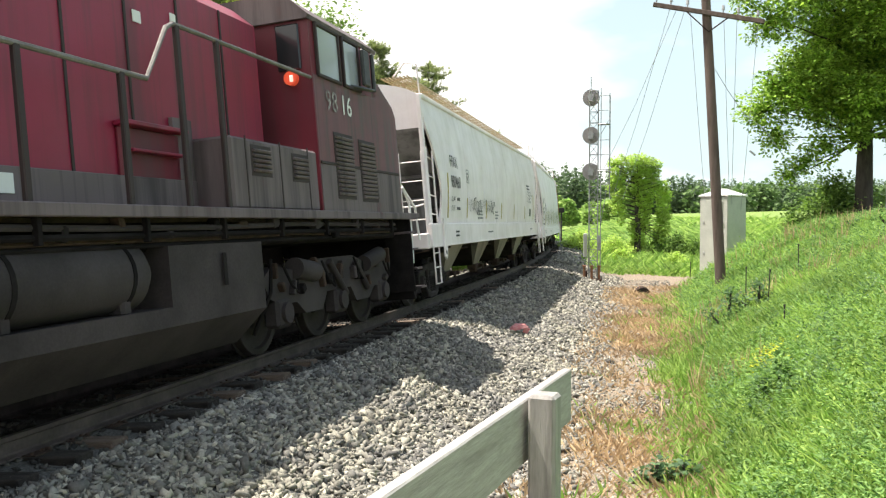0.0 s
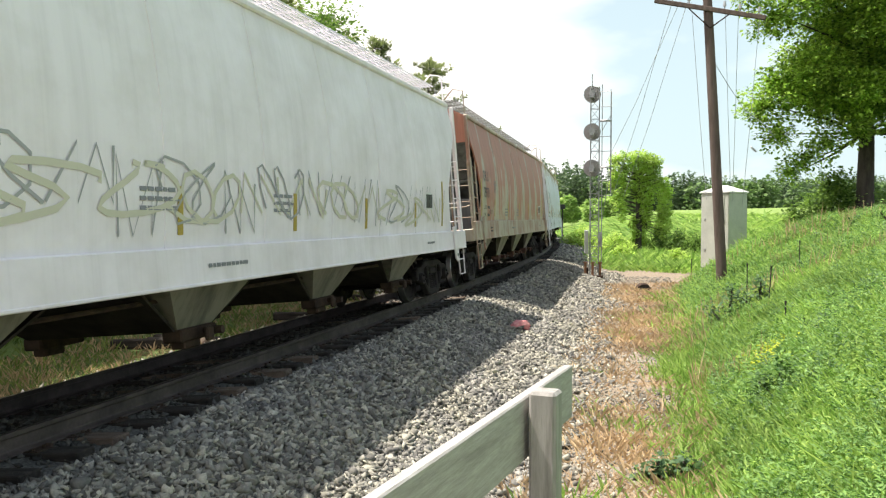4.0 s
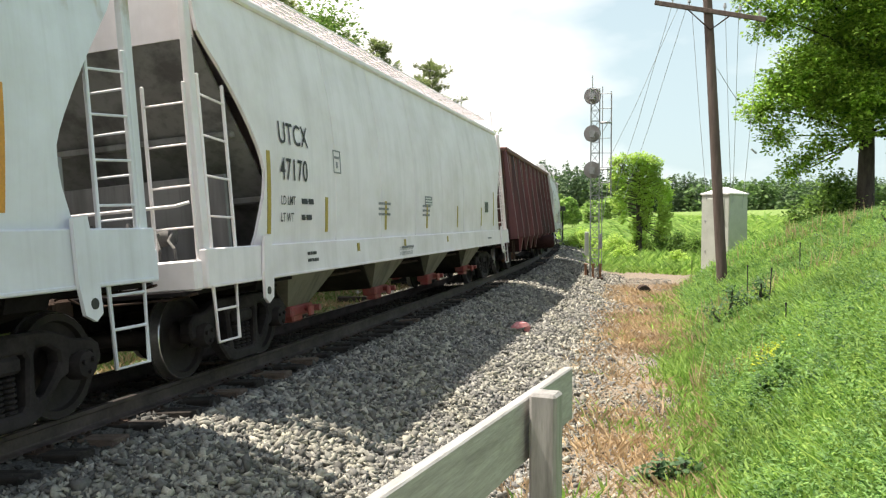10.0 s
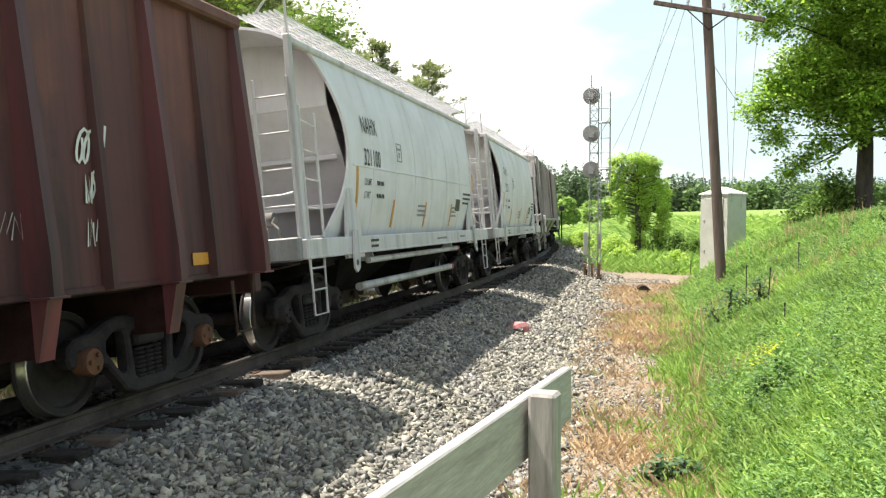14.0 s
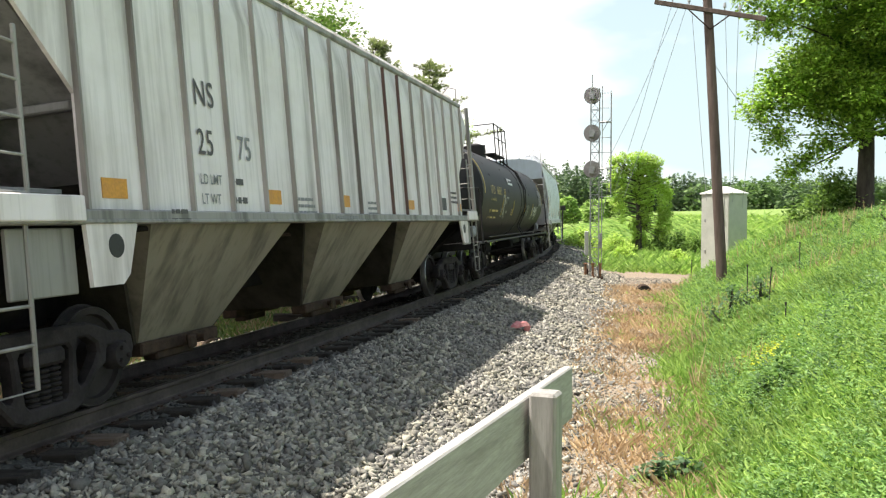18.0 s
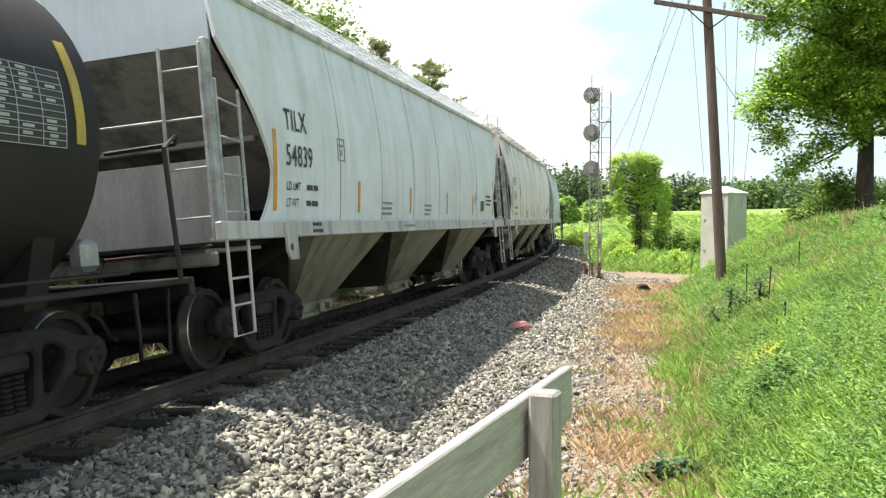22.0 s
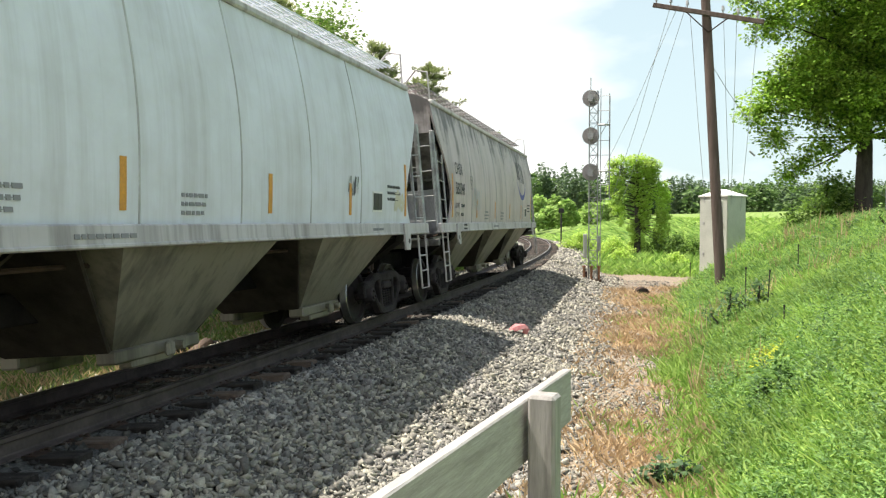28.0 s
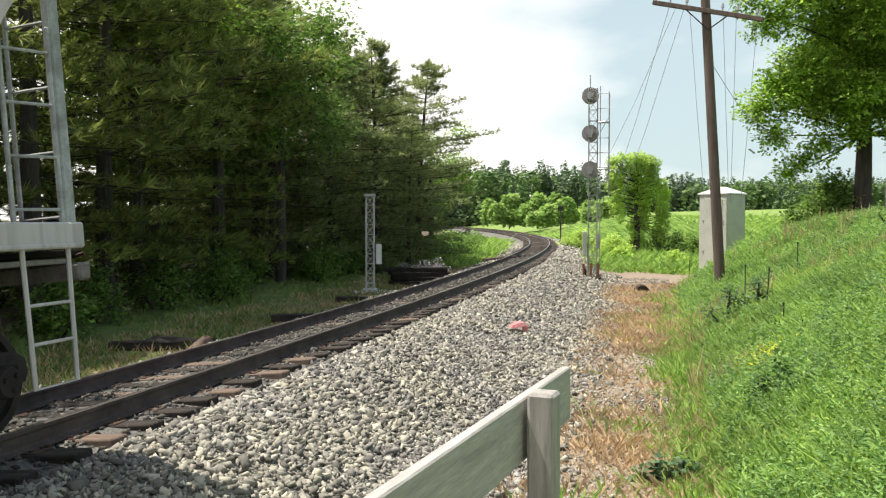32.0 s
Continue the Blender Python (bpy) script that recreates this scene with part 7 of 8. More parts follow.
# ---- tank car ----
def tank_car(L):
    car = thing("tank_car", pose(0, 0, 0), "black tank car with yellow lettering and a railed top platform", "freight car", "freight train")
    half = L / 2
    R, cz, hl = 1.46, 2.42, L / 2 - 0.9
    prof = [(-hl, 0.0), (-hl + 0.06, 0.45), (-hl + 0.2, 0.85), (-hl + 0.42, 1.2), (-hl + 0.72, R)]
    prof = prof + [(y, R) for y in (-hl + 2.5, -hl / 2, -0.02, 0.02, hl / 2, hl - 2.5)] + [(-y, r) for y, r in prof[::-1]]
    n = 48
    rings = [[(r * math.cos(2 * math.pi * j / n), y, cz + r * math.sin(2 * math.pi * j / n)) for j in range(n)] for y, r in prof]
    part("tank_shell", Geo().loft(rings), M_TANK, car)

    def band(y, w, a0, a1, mat, name, label="", lift=0.008):
        ring = []
        for k in range(25):
            a = radians(a0 + (a1 - a0) * k / 24)
            ring.append([((R + lift) * math.cos(a), y, cz + (R + lift) * math.sin(a)), ((R + lift) * math.cos(a), y + w, cz + (R + lift) * math.sin(a)), ((R - 0.01) * math.cos(a), y + w, cz + (R - 0.01) * math.sin(a)), ((R - 0.01) * math.cos(a), y, cz + (R - 0.01) * math.sin(a))])
        return part(name, Geo().loft(ring), mat, car, label)
    for y in (-hl + 0.95, hl - 1.0):
        band(y, 0.1, -7 if y > 0 else -3, 27 if y > 0 else 36, M_YELLOW, "yellow_band", "yellow reflective band")
    for y in (-hl + 4.2, -hl + 6.6, hl - 6.4, hl - 4.0):
        band(y, 0.07, -26, -7, M_YELLOW, "reflector_strip")
    for y in (0.5,):
        band(y, 0.09, -60, 240, M_BLACK, "strap", "steel tank strap", 0.02)
    for y in (-hl + 2.3, -2.6, 2.7, hl - 2.3):
        band(y, 0.02, -80, 260, M_TANK, "weld_seam", "", 0.006)

    def tank_x(z):
        u = min(max((z - cz) / R, -0.99), 0.99)
        return R * math.sqrt(1 - u * u)
    lettering(car, tank_x, -hl + 1.95, 2.36, "UTLX", 0.34, M_YELLOWTEXT, "yellow reporting mark", spacing=1.1)
    lettering(car, tank_x, -hl + 3.02, 2.36, "666812", 0.34, M_YELLOWTEXT, "yellow car number", spacing=1.05)
    lettering(car, tank_x, -hl + 1.97, 2.17, "THE TANK CAR PEOPLE", 0.1, M_YELLOWTEXT)
    for row, words in enumerate(("LD LMT", "LT WT")):
        lettering(car, tank_x, -hl + 1.93, 1.86 - 0.18 * row, words, 0.105, M_YELLOWTEXT)
        bars(car, tank_x, -hl + 2.42, 1.895 - 0.18 * row, 0.5, 1, 0.07, M_YELLOWTEXT, 91 + row)
        bars(car, tank_x, -hl + 3.05, 1.895 - 0.18 * row, 0.45, 1, 0.07, M_YELLOWTEXT, 97 + row)
    for dy, dz, w, h in ((0, 0, 0.24, 0.014), (0, 0.34, 0.24, 0.014), (0, 0, 0.014, 0.35), (0.23, 0, 0.014, 0.35), (0.09, 0.07, 0.06, 0.13), (0.05, 0.25, 0.14, 0.03)):
        patch(car, tank_x, -hl + 4.45 + dy, 2.2 + dz, w, h, M_YELLOWTEXT, "stencil_box")
    bars(car, tank_x, -hl + 3.9, 1.95, 0.5, 2, 0.04, M_GREYTEXT, 93)
    bars(car, tank_x, -hl + 6.2, 1.95, 0.3, 3, 0.04, M_YELLOWTEXT, 95)
    sign = patch(car, tank_x, -hl + 5.7, 2.74, 0.95, 0.2, M_WHITETEXT, "name_panel", "white panel with dark lettering")
    bars(car, lambda z: tank_x(z) + 0.006, -hl + 5.75, 2.84, 0.8, 1, 0.1, M_TEXT, 96)
    table = patch(car, tank_x, hl - 2.12, 2.20, 1.0, 0.60, M_BLACK, "data_table", "grid of small white data on black")
    on_table = lambda z: tank_x(z) + 0.006
    for k in range(12):
        patch(table, on_table, hl - 2.12, 2.195 + 0.0545 * k, 1.0, 0.006, M_TABLE, "ruled_line")
    for k in range(5):
        patch(table, on_table, hl - 2.12 + 0.248 * k, 2.20, 0.006, 0.60, M_TABLE, "ruled_line")
    rt = random.Random(97)
    for k in range(11):
        for j in range(4):
            if rt.random() < 0.72:
                patch(table, on_table, hl - 2.06 + 0.248 * j + rt.uniform(-0.02, 0.02), 2.214 + 0.0545 * k, rt.uniform(0.07, 0.13), 0.024, M_TABLE, "entry")
    scrawl(car, tank_x, -hl + 4.1, 1.6, 1.2, 0.75, M_CHALK, 401, thick=0.03, loops=4)
    scrawl(car, tank_x, hl - 6.3, 1.65, 1.0, 0.5, M_GREYTEXT, 402, thick=0.03, loops=4)
    scrawl(car, tank_x, hl - 4.1, 1.62, 1.6, 0.5, M_CHALK, 403, thick=0.025, loops=6)
    # top platform
    part("manway", Geo().cyl((0, 0, cz + R - 0.05), (0, 0, cz + R + 0.42), 0.42, n=20).cyl((0, 0, cz + R + 0.42), (0, 0, cz + R + 0.5), 0.34, 0.2, n=20).box((0, 0.85, cz + R + 0.1), (0.3, 0.3, 0.4), 0.04), M_TANK, car, "black manway and valves")
    zt = cz + R + 0.02
    for s in (1, -1):
        part("top_walkway", Geo().box((s * 0.72, 0, zt - 0.02), (0.36, 2.5, 0.04), 0.006), M_TANK, car)
    for x in (-0.95, 0.95):
        for y in (-1.25, -0.4, 0.4, 1.25):
            part("rail_post", Geo().cyl((x, y, zt - 0.35), (x, y, zt + 0.95), 0.022, n=6), M_TANK, car)
        part("hand_rail", Geo().tube([(x, -1.25, zt + 0.95), (x, 1.25, zt + 0.95)], 0.02).cyl((x, -1.25, zt + 0.5), (x, 1.25, zt + 0.5), 0.016, n=6), M_TANK, car)
    for y in (-1.25, 1.25):
        for x in (-0.625, 0.625):
            part("cross_rail", Geo().cyl((x - 0.325, y, zt + 0.95), (x + 0.325, y, zt + 0.95), 0.02, n=6), M_TANK, car)
    for side in (1, -1):
        a = [(side * (R + 0.1) * math.cos(radians(q)), cz + (R + 0.1) * math.sin(radians(q))) for q in (-40, -15, 10, 35, 60)]
        for y in (0.72, 1.18):
            part("ladder_stile", Geo().tube([(side * 1.45, y, 0.95)] + [(x, y, z) for x, z in a], 0.022), M_TANK, car)
        for k in range(8):
            u = k / 7 * (len(a) - 1)
            i = min(int(u), len(a) - 2)
            x, z = (a[i][q] + (a[i + 1][q] - a[i][q]) * (u - i) for q in (0, 1))
            part("ladder_rung", Geo().cyl((x, 0.72, z), (x, 1.18, z), 0.014, n=6), M_TANK, car)
        part("side_rail", Geo().tube([(side * 1.5, -hl - 0.2, 1.05), (side * 1.5, -hl - 0.1, 2.3), (side * 1.5, -hl - 0.3, 2.42), (side * 1.2, -hl - 0.75, 2.42), (side * 0.3, -hl - 0.85, 2.42)], 0.024), M_TANK, car)
        part("side_rail", Geo().tube([(side * 1.5, hl + 0.2, 1.05), (side * 1.5, hl + 0.1, 2.3), (side * 1.5, hl + 0.3, 2.42), (side * 1.2, hl + 0.75, 2.42), (side * 0.3, hl + 0.85, 2.42)], 0.024), M_TANK, car)
        part("side_board", Geo().box((side * 1.42, 0, 1.06), (0.2, 2 * hl - 0.6, 0.05), 0.01), M_TANK, car)
        part("grab_rail", Geo().tube([(side * 1.53, -hl + 0.6, 1.18), (side * 1.53, hl - 0.6, 1.18)], 0.014), M_TANK, car)
    for s in (1, -1):
        part("saddle", Geo().prism([(-1.0, 0.95), (1.0, 0.95), (1.25, 1.9), (0.8, 1.45), (-0.8, 1.45), (-1.25, 1.9)], s * (hl - 1.1) - 0.12, s * (hl - 1.1) + 0.12, 1), M_TANK, car)
        part("stub_sill", Geo().box((0, s * (half - 1.9), 0.92), (0.42, 3.0, 0.36), 0.02), M_TANK, car)
        part("end_platform", Geo().box((0, s * (half - 0.85), 1.06), (2.9, 0.8, 0.06), 0.01).box((0, s * (half - 0.45), 1.0), (2.9, 0.1, 0.18), 0.01), M_TANK, car)
        part("brake_valve", Geo().box((1.1, s * (half - 1.5), 1.36), (0.2, 0.22, 0.28), 0.05), M_GALV, car, "pale brake valve casting")
        for side in (1, -1):
            part("sill_step", Geo().tube([(side * 1.42, s * (half - 1.3), 1.0), (side * 1.42, s * (half - 1.28), 0.42), (side * 1.42, s * (half - 0.85), 0.42), (side * 1.42, s * (half - 0.82), 1.0)], 0.022, 6), M_TANK, car)
    part("bottom_outlet", Geo().cyl((0, 0, cz - R + 0.1), (0, 0, 0.55), 0.2, n=12).box((0, 0, 0.6), (0.5, 0.4, 0.16), 0.03), M_TANK, car)
    part("brake_rig", Geo().box((0.5, 2.2, 0.8), (0.5, 0.6, 0.3), 0.04).cyl((0.4, -2.6, 0.8), (0.4, -1.6, 0.8), 0.2, n=14).tube([(0.7, -hl + 2.6, 0.68), (0.7, hl - 2.6, 0.68)], 0.02), M_UNDER, car)
    ends(car, half)
    for s in (1, -1):
        bogie(car, s * (half - 2.4))
    return car


# ---- diesel locomotive; y = 0 is the coupling at its cab end, and it lies towards -y ----
def louvre(loco, x, y, z, w, h, rows, mat):
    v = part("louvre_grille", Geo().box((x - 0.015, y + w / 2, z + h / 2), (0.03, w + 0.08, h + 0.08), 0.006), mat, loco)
    for k in range(rows):
        part("slat", Geo().box((x + 0.012, y + w / 2, z + h * (k + 0.5) / rows), (0.035, w, h / rows * 0.55), 0.003, Matrix.Rotation(radians(28), 3, "Y")), M_LOCO_GREY, v)
    return v


loco_wheel = {s: to_mesh("wheel", Geo().lathe(wheel_geo(s), (s * 0.7525, 0, 0), 32), M_WHEEL) for s in (1, -1)}


def locomotive():
    loco = thing("diesel_locomotive", pose(0, 0, 0), "dark red diesel locomotive with a sooty grey underframe", "locomotive", "freight train")
    LEN = 22.3
    deck = 1.78
    # frame and deck
    part("frame", Geo().box((0, -LEN / 2, 1.56), (2.4, LEN - 0.9, 0.36), 0.03), M_UNDER, loco)
    part("deck", Geo().box((0, -LEN / 2, deck - 0.03), (3.06, LEN - 1.0, 0.07), 0.01), M_LOCO_GREY, loco)
    for side in (1, -1):
        part("deck_edge", Geo().box((side * 1.53, -LEN / 2, deck - 0.05), (0.05, LEN - 1.4, 0.11), 0.01), M_LOCO_GREY, loco)
        part("pipe_run", Geo().tube([(side * 1.42, -LEN + 1.5, 1.52), (side * 1.42, -1.6, 1.52)], 0.03).cyl((side * 1.36, -LEN + 1.5, 1.43), (side * 1.36, -1.8, 1.43), 0.022, n=6), M_UNDER, loco)
        for k in range(15):
            part("deck_bracket", Geo().box((side * 1.45, -1.9 - 1.35 * k, 1.58), (0.06, 0.05, 0.24), 0.005), M_UNDER, loco)
        # long hood
        part("kick_plate", Geo().box((side * 1.02, -13.2, deck + 0.17), (0.05, 15.0, 0.34), 0.008), M_LOCO_GREY, loco)
    part("long_hood", Geo().prism([(-0.98, deck), (0.98, deck), (0.98, 4.2), (0.7, 4.45), (-0.7, 4.45), (-0.98, 4.2)], -20.8, -5.3, 1), M_LOCO, loco)
    # dark strips on the hood stand for the shade in its door gaps
    for k in range(16):
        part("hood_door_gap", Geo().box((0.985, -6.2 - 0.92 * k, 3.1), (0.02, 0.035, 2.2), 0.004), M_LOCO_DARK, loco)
    part("hood_vent", Geo().box((0.97, -9.6, 4.28), (0.05, 1.6, 0.5), 0.02), M_BLACK, loco)
    part("hood_recess", Geo().box((1.0, -7.84, 2.34), (0.06, 1.0, 0.52), 0.02), M_LOCO_CAB, loco)
    part("recess_lip", Geo().box((1.08, -7.84, 2.36), (0.12, 0.9, 0.03), 0.008).box((1.06, -7.84, 2.62), (0.16, 1.06, 0.05), 0.01), M_LOCO, loco)
    for y, z, w in ((-8.72, 3.80, 0.12), (-7.85, 3.74, 0.13), (-7.2, 3.86, 0.10), (-10.0, 3.6, 0.12)):
        part("placard", Geo().box((0.99, y, z), (0.012, w, 0.12)), M_WHITETEXT, loco)
    for y, w, h in ((-9.42, 0.24, 0.5), (-9.78, 0.10, 0.42), (-10.15, 0.3, 0.5), (-10.6, 0.12, 0.5)):
        part("hood_lettering", Geo().box((0.99, y, 3.93 - (0.5 - h) / 2), (0.012, w, h)), M_CREAM, loco, "cream painted letter stroke")
    part("white_stripe", Geo().box((1.05, -10.25, deck + 0.2), (0.012, 1.0, 0.16)), M_WHITETEXT, loco)
    # grey lockers beside the hood ahead of the cab
    for side in (1, -1):
        part("side_locker", Geo().box((side * 1.23, -5.94, deck + 0.40), (0.5, 2.28, 0.80), 0.03), M_LOCO_GREY, loco)
        for y in (-6.75, -5.9, -5.1):
            part("locker_seam", Geo().box((side * 1.483, y, deck + 0.42), (0.008, 0.025, 0.8)), M_LOCO_DARK, loco)
    louvre(loco, 1.485, -6.6, deck + 0.42, 0.42, 0.28, 5, M_LOCO_DARK)
    louvre(loco, 1.485, -5.55, deck + 0.40, 0.42, 0.28, 5, M_LOCO_DARK)
    part("hood_grey_base", Geo().box((1.0, -7.25, deck + 0.5), (0.06, 0.36, 1.0), 0.004), M_LOCO_GREY, loco)
    # cab
    part("cab", Geo().prism([(-1.5, deck), (1.5, deck), (1.5, 4.36), (1.28, 4.56), (0.6, 4.66), (-0.6, 4.66), (-1.28, 4.56), (-1.5, 4.36)], -4.78, -2.3, 1), M_LOCO_CAB, loco)
    part("cab_roof", Geo().prism([(-1.52, 4.35), (1.52, 4.35), (1.54, 4.40), (1.3, 4.62), (0.62, 4.72), (-0.62, 4.72), (-1.3, 4.62), (-1.54, 4.40)], -4.85, -2.2, 1), M_LOCO_GREY, loco)
    part("nose", Geo().loft([[(-x, y, deck), (x, y, deck), (x, y, z), (-x, y, z)] for y, x, z in ((-2.5, 1.5, 3.92), (-2.15, 1.5, 3.88), (-1.5, 1.5, 3.58), (-1.3, 1.48, 3.42), (-1.2, 1.44, 3.15))]), M_LOCO_NOSE, loco, "sooty faded red nose")
    part("cab_side_panel", Geo().box((1.503, -3.54, 2.95), (0.012, 2.44, 1.34), 0.003), M_LOCO_NOSE, loco, "sooty grey-brown cab side")
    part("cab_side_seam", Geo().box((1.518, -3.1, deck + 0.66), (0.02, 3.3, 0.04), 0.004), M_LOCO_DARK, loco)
    part("cab_skirt", Geo().box((1.505, -3.1, deck + 0.32), (0.02, 3.3, 0.64), 0.006), M_LOCO_GREY, loco)
    louvre(loco, 1.522, -4.2, deck + 0.22, 0.62, 0.86, 14, M_LOCO_DARK)
    louvre(loco, 1.522, -3.25, deck + 0.20, 0.62, 0.86, 14, M_LOCO_DARK)
    for y, w in ((-4.6, 0.78), (-3.66, 0.62)):
        win = part("cab_window", Geo().box((1.505, y + w / 2, 3.98), (0.03, w, 0.66), 0.02), M_GLASS_PALE, loco, "sky-bright cab side window")
        for dy in (0, w):
            part("window_bar", Geo().box((1.52, y + dy, 3.98), (0.05, 0.05, 0.74), 0.01), M_LOCO_DARK, win)
        for dz in (-0.35, 0.35):
            part("window_bar", Geo().box((1.52, y + w / 2, 3.98 + dz), (0.05, w + 0.05, 0.05), 0.01), M_LOCO_DARK, win)
    part("rear_window", Geo().box((1.2, -4.80, 4.0), (0.34, 0.04, 0.62), 0.05), M_GLASS, loco, "dark cab end window")
    part("mirror", Geo().box((1.62, -3.0, 3.98), (0.06, 0.26, 0.56), 0.02).box((1.6, -2.6, 3.98), (0.05, 0.1, 0.6), 0.02), M_BLACK, loco, "black rear-view mirror")
    part("mirror_arm", Geo().tube([(1.5, -3.4, 3.66), (1.62, -3.2, 3.64), (1.62, -2.7, 3.68)], 0.03), M_BLACK, loco)
    lamp = part("marker_lamp", Geo().cyl((1.22, -4.77, 3.58), (1.22, -4.86, 3.58), 0.095, n=18), M_LAMP, loco, "glowing orange marker lamp")
    part("lamp_glass", Geo().box((1.24, -4.868, 3.57), (0.05, 0.016, 0.09), 0.006), M_LAMP_CORE, lamp)
    tx = lambda z: 1.511
    lettering(loco, tx, -4.42, 3.19, "98", 0.40, M_SCUFFED, "sooty worn half of the road number", spacing=1.1, squeeze=1.0)
    lettering(loco, tx, -3.88, 3.19, "16", 0.40, M_WHITETEXT, "scuffed white half of the road number", spacing=1.1, squeeze=1.0)
    # hand rails
    for side in (1, -1):
        part("hand_rail", Geo().tube([(side * 1.48, -20.5, 2.95), (side * 1.48, -8.5, 2.95), (side * 1.48, -8.12, 3.5), (side * 1.48, -8.0, 3.56), (side * 1.48, -4.8, 3.57)], 0.026, 8), M_LOCO_RAIL, loco)
        for y, z in ((-20, 2.95), (-17.8, 2.95), (-15.6, 2.95), (-13.4, 2.95), (-10.1, 2.95), (-8.88, 2.95), (-7.95, 3.56), (-7.2, 3.56)):
            part("stanchion", Geo().box((side * 1.48, y, (deck + z) / 2), (0.05, 0.07, z - deck), 0.01), M_LOCO_DARK, loco)
        part("step_rail", Geo().tube([(side * 1.45, -0.85, 0.9), (side * 1.45, -0.80, 1.95), (side * 1.42, -1.05, 2.25)], 0.024, 8), M_WHITETEXT, loco, "white step rail")
        part("step_rail", Geo().tube([(side * 1.45, -0.35, 1.3), (side * 1.42, -0.38, 1.9), (side * 1.3, -1.0, 2.45)], 0.024, 8), M_WHITETEXT, loco, "white step rail")
        for z, y in ((0.45, -0.45), (0.8, -0.62), (1.15, -0.78), (1.45, -0.9)):
            part("step", Geo().box((side * 1.25, y, z), (0.5, 0.3, 0.04), 0.008), M_LOCO_GREY, loco)
        part("step_side", Geo().prism([(-0.6, 0.42), (-0.3, 0.42), (-0.75, 1.75), (-1.15, 1.75)], side * 1.0, side * 1.03, 0), M_UNDER, loco)
        part("step_back", Geo().box((side * 1.25, -1.0, 1.05), (0.5, 0.04, 1.3), 0.008), M_UNDER, loco)
    part("end_plate", Geo().box((0, -0.7, 1.35), (2.1, 0.12, 0.9), 0.03), M_UNDER, loco)
    part("pilot", Geo().prism([(-1.4, 0.25), (1.4, 0.25), (1.3, 0.9), (-1.3, 0.9)], -0.75, -0.65, 1), M_UNDER, loco)
    # pipes and fittings under the deck
    fit = random.Random(61)
    for side in (1, -1):
        for z, x, r in ((1.60, 1.40, 0.03), (1.50, 1.34, 0.022), (1.67, 1.30, 0.04)):
            ends = [(side * (x + 0.02 * (k % 2)), -1.6 - 1.9 * k, z + fit.uniform(-0.03, 0.03)) for k in range(10)]
            part("under_deck_pipe", Geo().tube(ends, r, 6), fit.choice((M_LOCO_TANK, M_STEEL_DARK)), loco)
        for k in range(22):
            part("pipe_fitting", Geo().box((side * 1.38, -1.6 - 0.8 * k - fit.uniform(0, 0.5), fit.uniform(1.48, 1.66)), (0.12, fit.uniform(0.05, 0.22), fit.uniform(0.06, 0.2)), 0.014, Matrix.Rotation(fit.uniform(-0.3, 0.3), 3, "X")), fit.choice((M_LOCO_TANK, M_UNDER, M_STEEL_DARK)), loco)
    # tank and reservoir
    tank = [(-1.42, 1.42), (-1.42, 0.66), (-1.0, 0.28), (1.0, 0.28), (1.42, 0.66), (1.42, 1.42)]
    low = [(-1.42, 0.84), (-1.42, 0.66), (-1.0, 0.28), (1.0, 0.28), (1.42, 0.66), (1.42, 0.84)]
    part("fuel_tank", Geo().prism(tank, -8.3, -6.45, 1).prism(low, -13.4, -8.3, 1), M_LOCO_TANK, loco, "grimy grey fuel tank")
    part("sight_gauge", Geo().box((1.455, -7.35, 1.15), (0.012, 0.07, 0.34), 0.003), M_UNDER, loco)
    part("air_reservoir", Geo().loft([[(1.12 + r * math.cos(a * math.pi / 12), y, 1.18 + r * math.sin(a * math.pi / 12)) for a in range(24)] for y, r in ((-12.2, 0.02), (-12.15, 0.22), (-12.0, 0.335), (-8.66, 0.335), (-8.48, 0.22), (-8.42, 0.02))]), M_LOCO_TANK, loco, "long grey air reservoir")
    for y in (-11.2, -10.3, -8.9):
        part("reservoir_strap", Geo().cyl((1.12, y, 1.18), (1.12, y + 0.05, 1.18), 0.342, n=24), M_UNDER, loco)
        part("reservoir_foot", Geo().box((1.22, y, 0.90), (0.3, 0.14, 0.16), 0.03), M_LOCO_TANK, loco)
    # bogies
    rig = random.Random(88)
    for cy in (-3.73, -17.6):
        b = part("bogie", Geo().box((0, cy, 0.8), (1.9, 1.0, 0.3), 0.04), M_UNDER, loco, "three-axle locomotive bogie", pose(0, 0, 0))
        for side in (1, -1):
            outline = [(-2.35, 0.95), (-2.2, 0.72), (-1.9, 0.62), (-1.45, 0.62), (-1.2, 0.45), (-0.65, 0.45), (-0.45, 0.68), (0.45, 0.68), (0.65, 0.45), (1.2, 0.45), (1.45, 0.62), (1.9, 0.62), (2.2, 0.72), (2.35, 0.95), (2.1, 1.12), (1.2, 1.0), (0.6, 1.15), (-0.6, 1.15), (-1.2, 1.0), (-2.1, 1.12)]
            part("side_frame", Geo().prism([(cy + a, z) for a, z in outline], side * 1.02, side * 1.20, 0), M_LOCO_TANK, b)
            part("brake_cylinder", Geo().cyl((side * 1.22, cy - 1.5, 1.06), (side * 1.22, cy - 0.9, 0.98), 0.14, n=14), M_LOCO_TANK, b)
            part("brake_cylinder", Geo().cyl((side * 1.22, cy + 1.0, 1.0), (side * 1.22, cy + 1.75, 1.12), 0.13, n=14), M_LOCO_TANK, b)
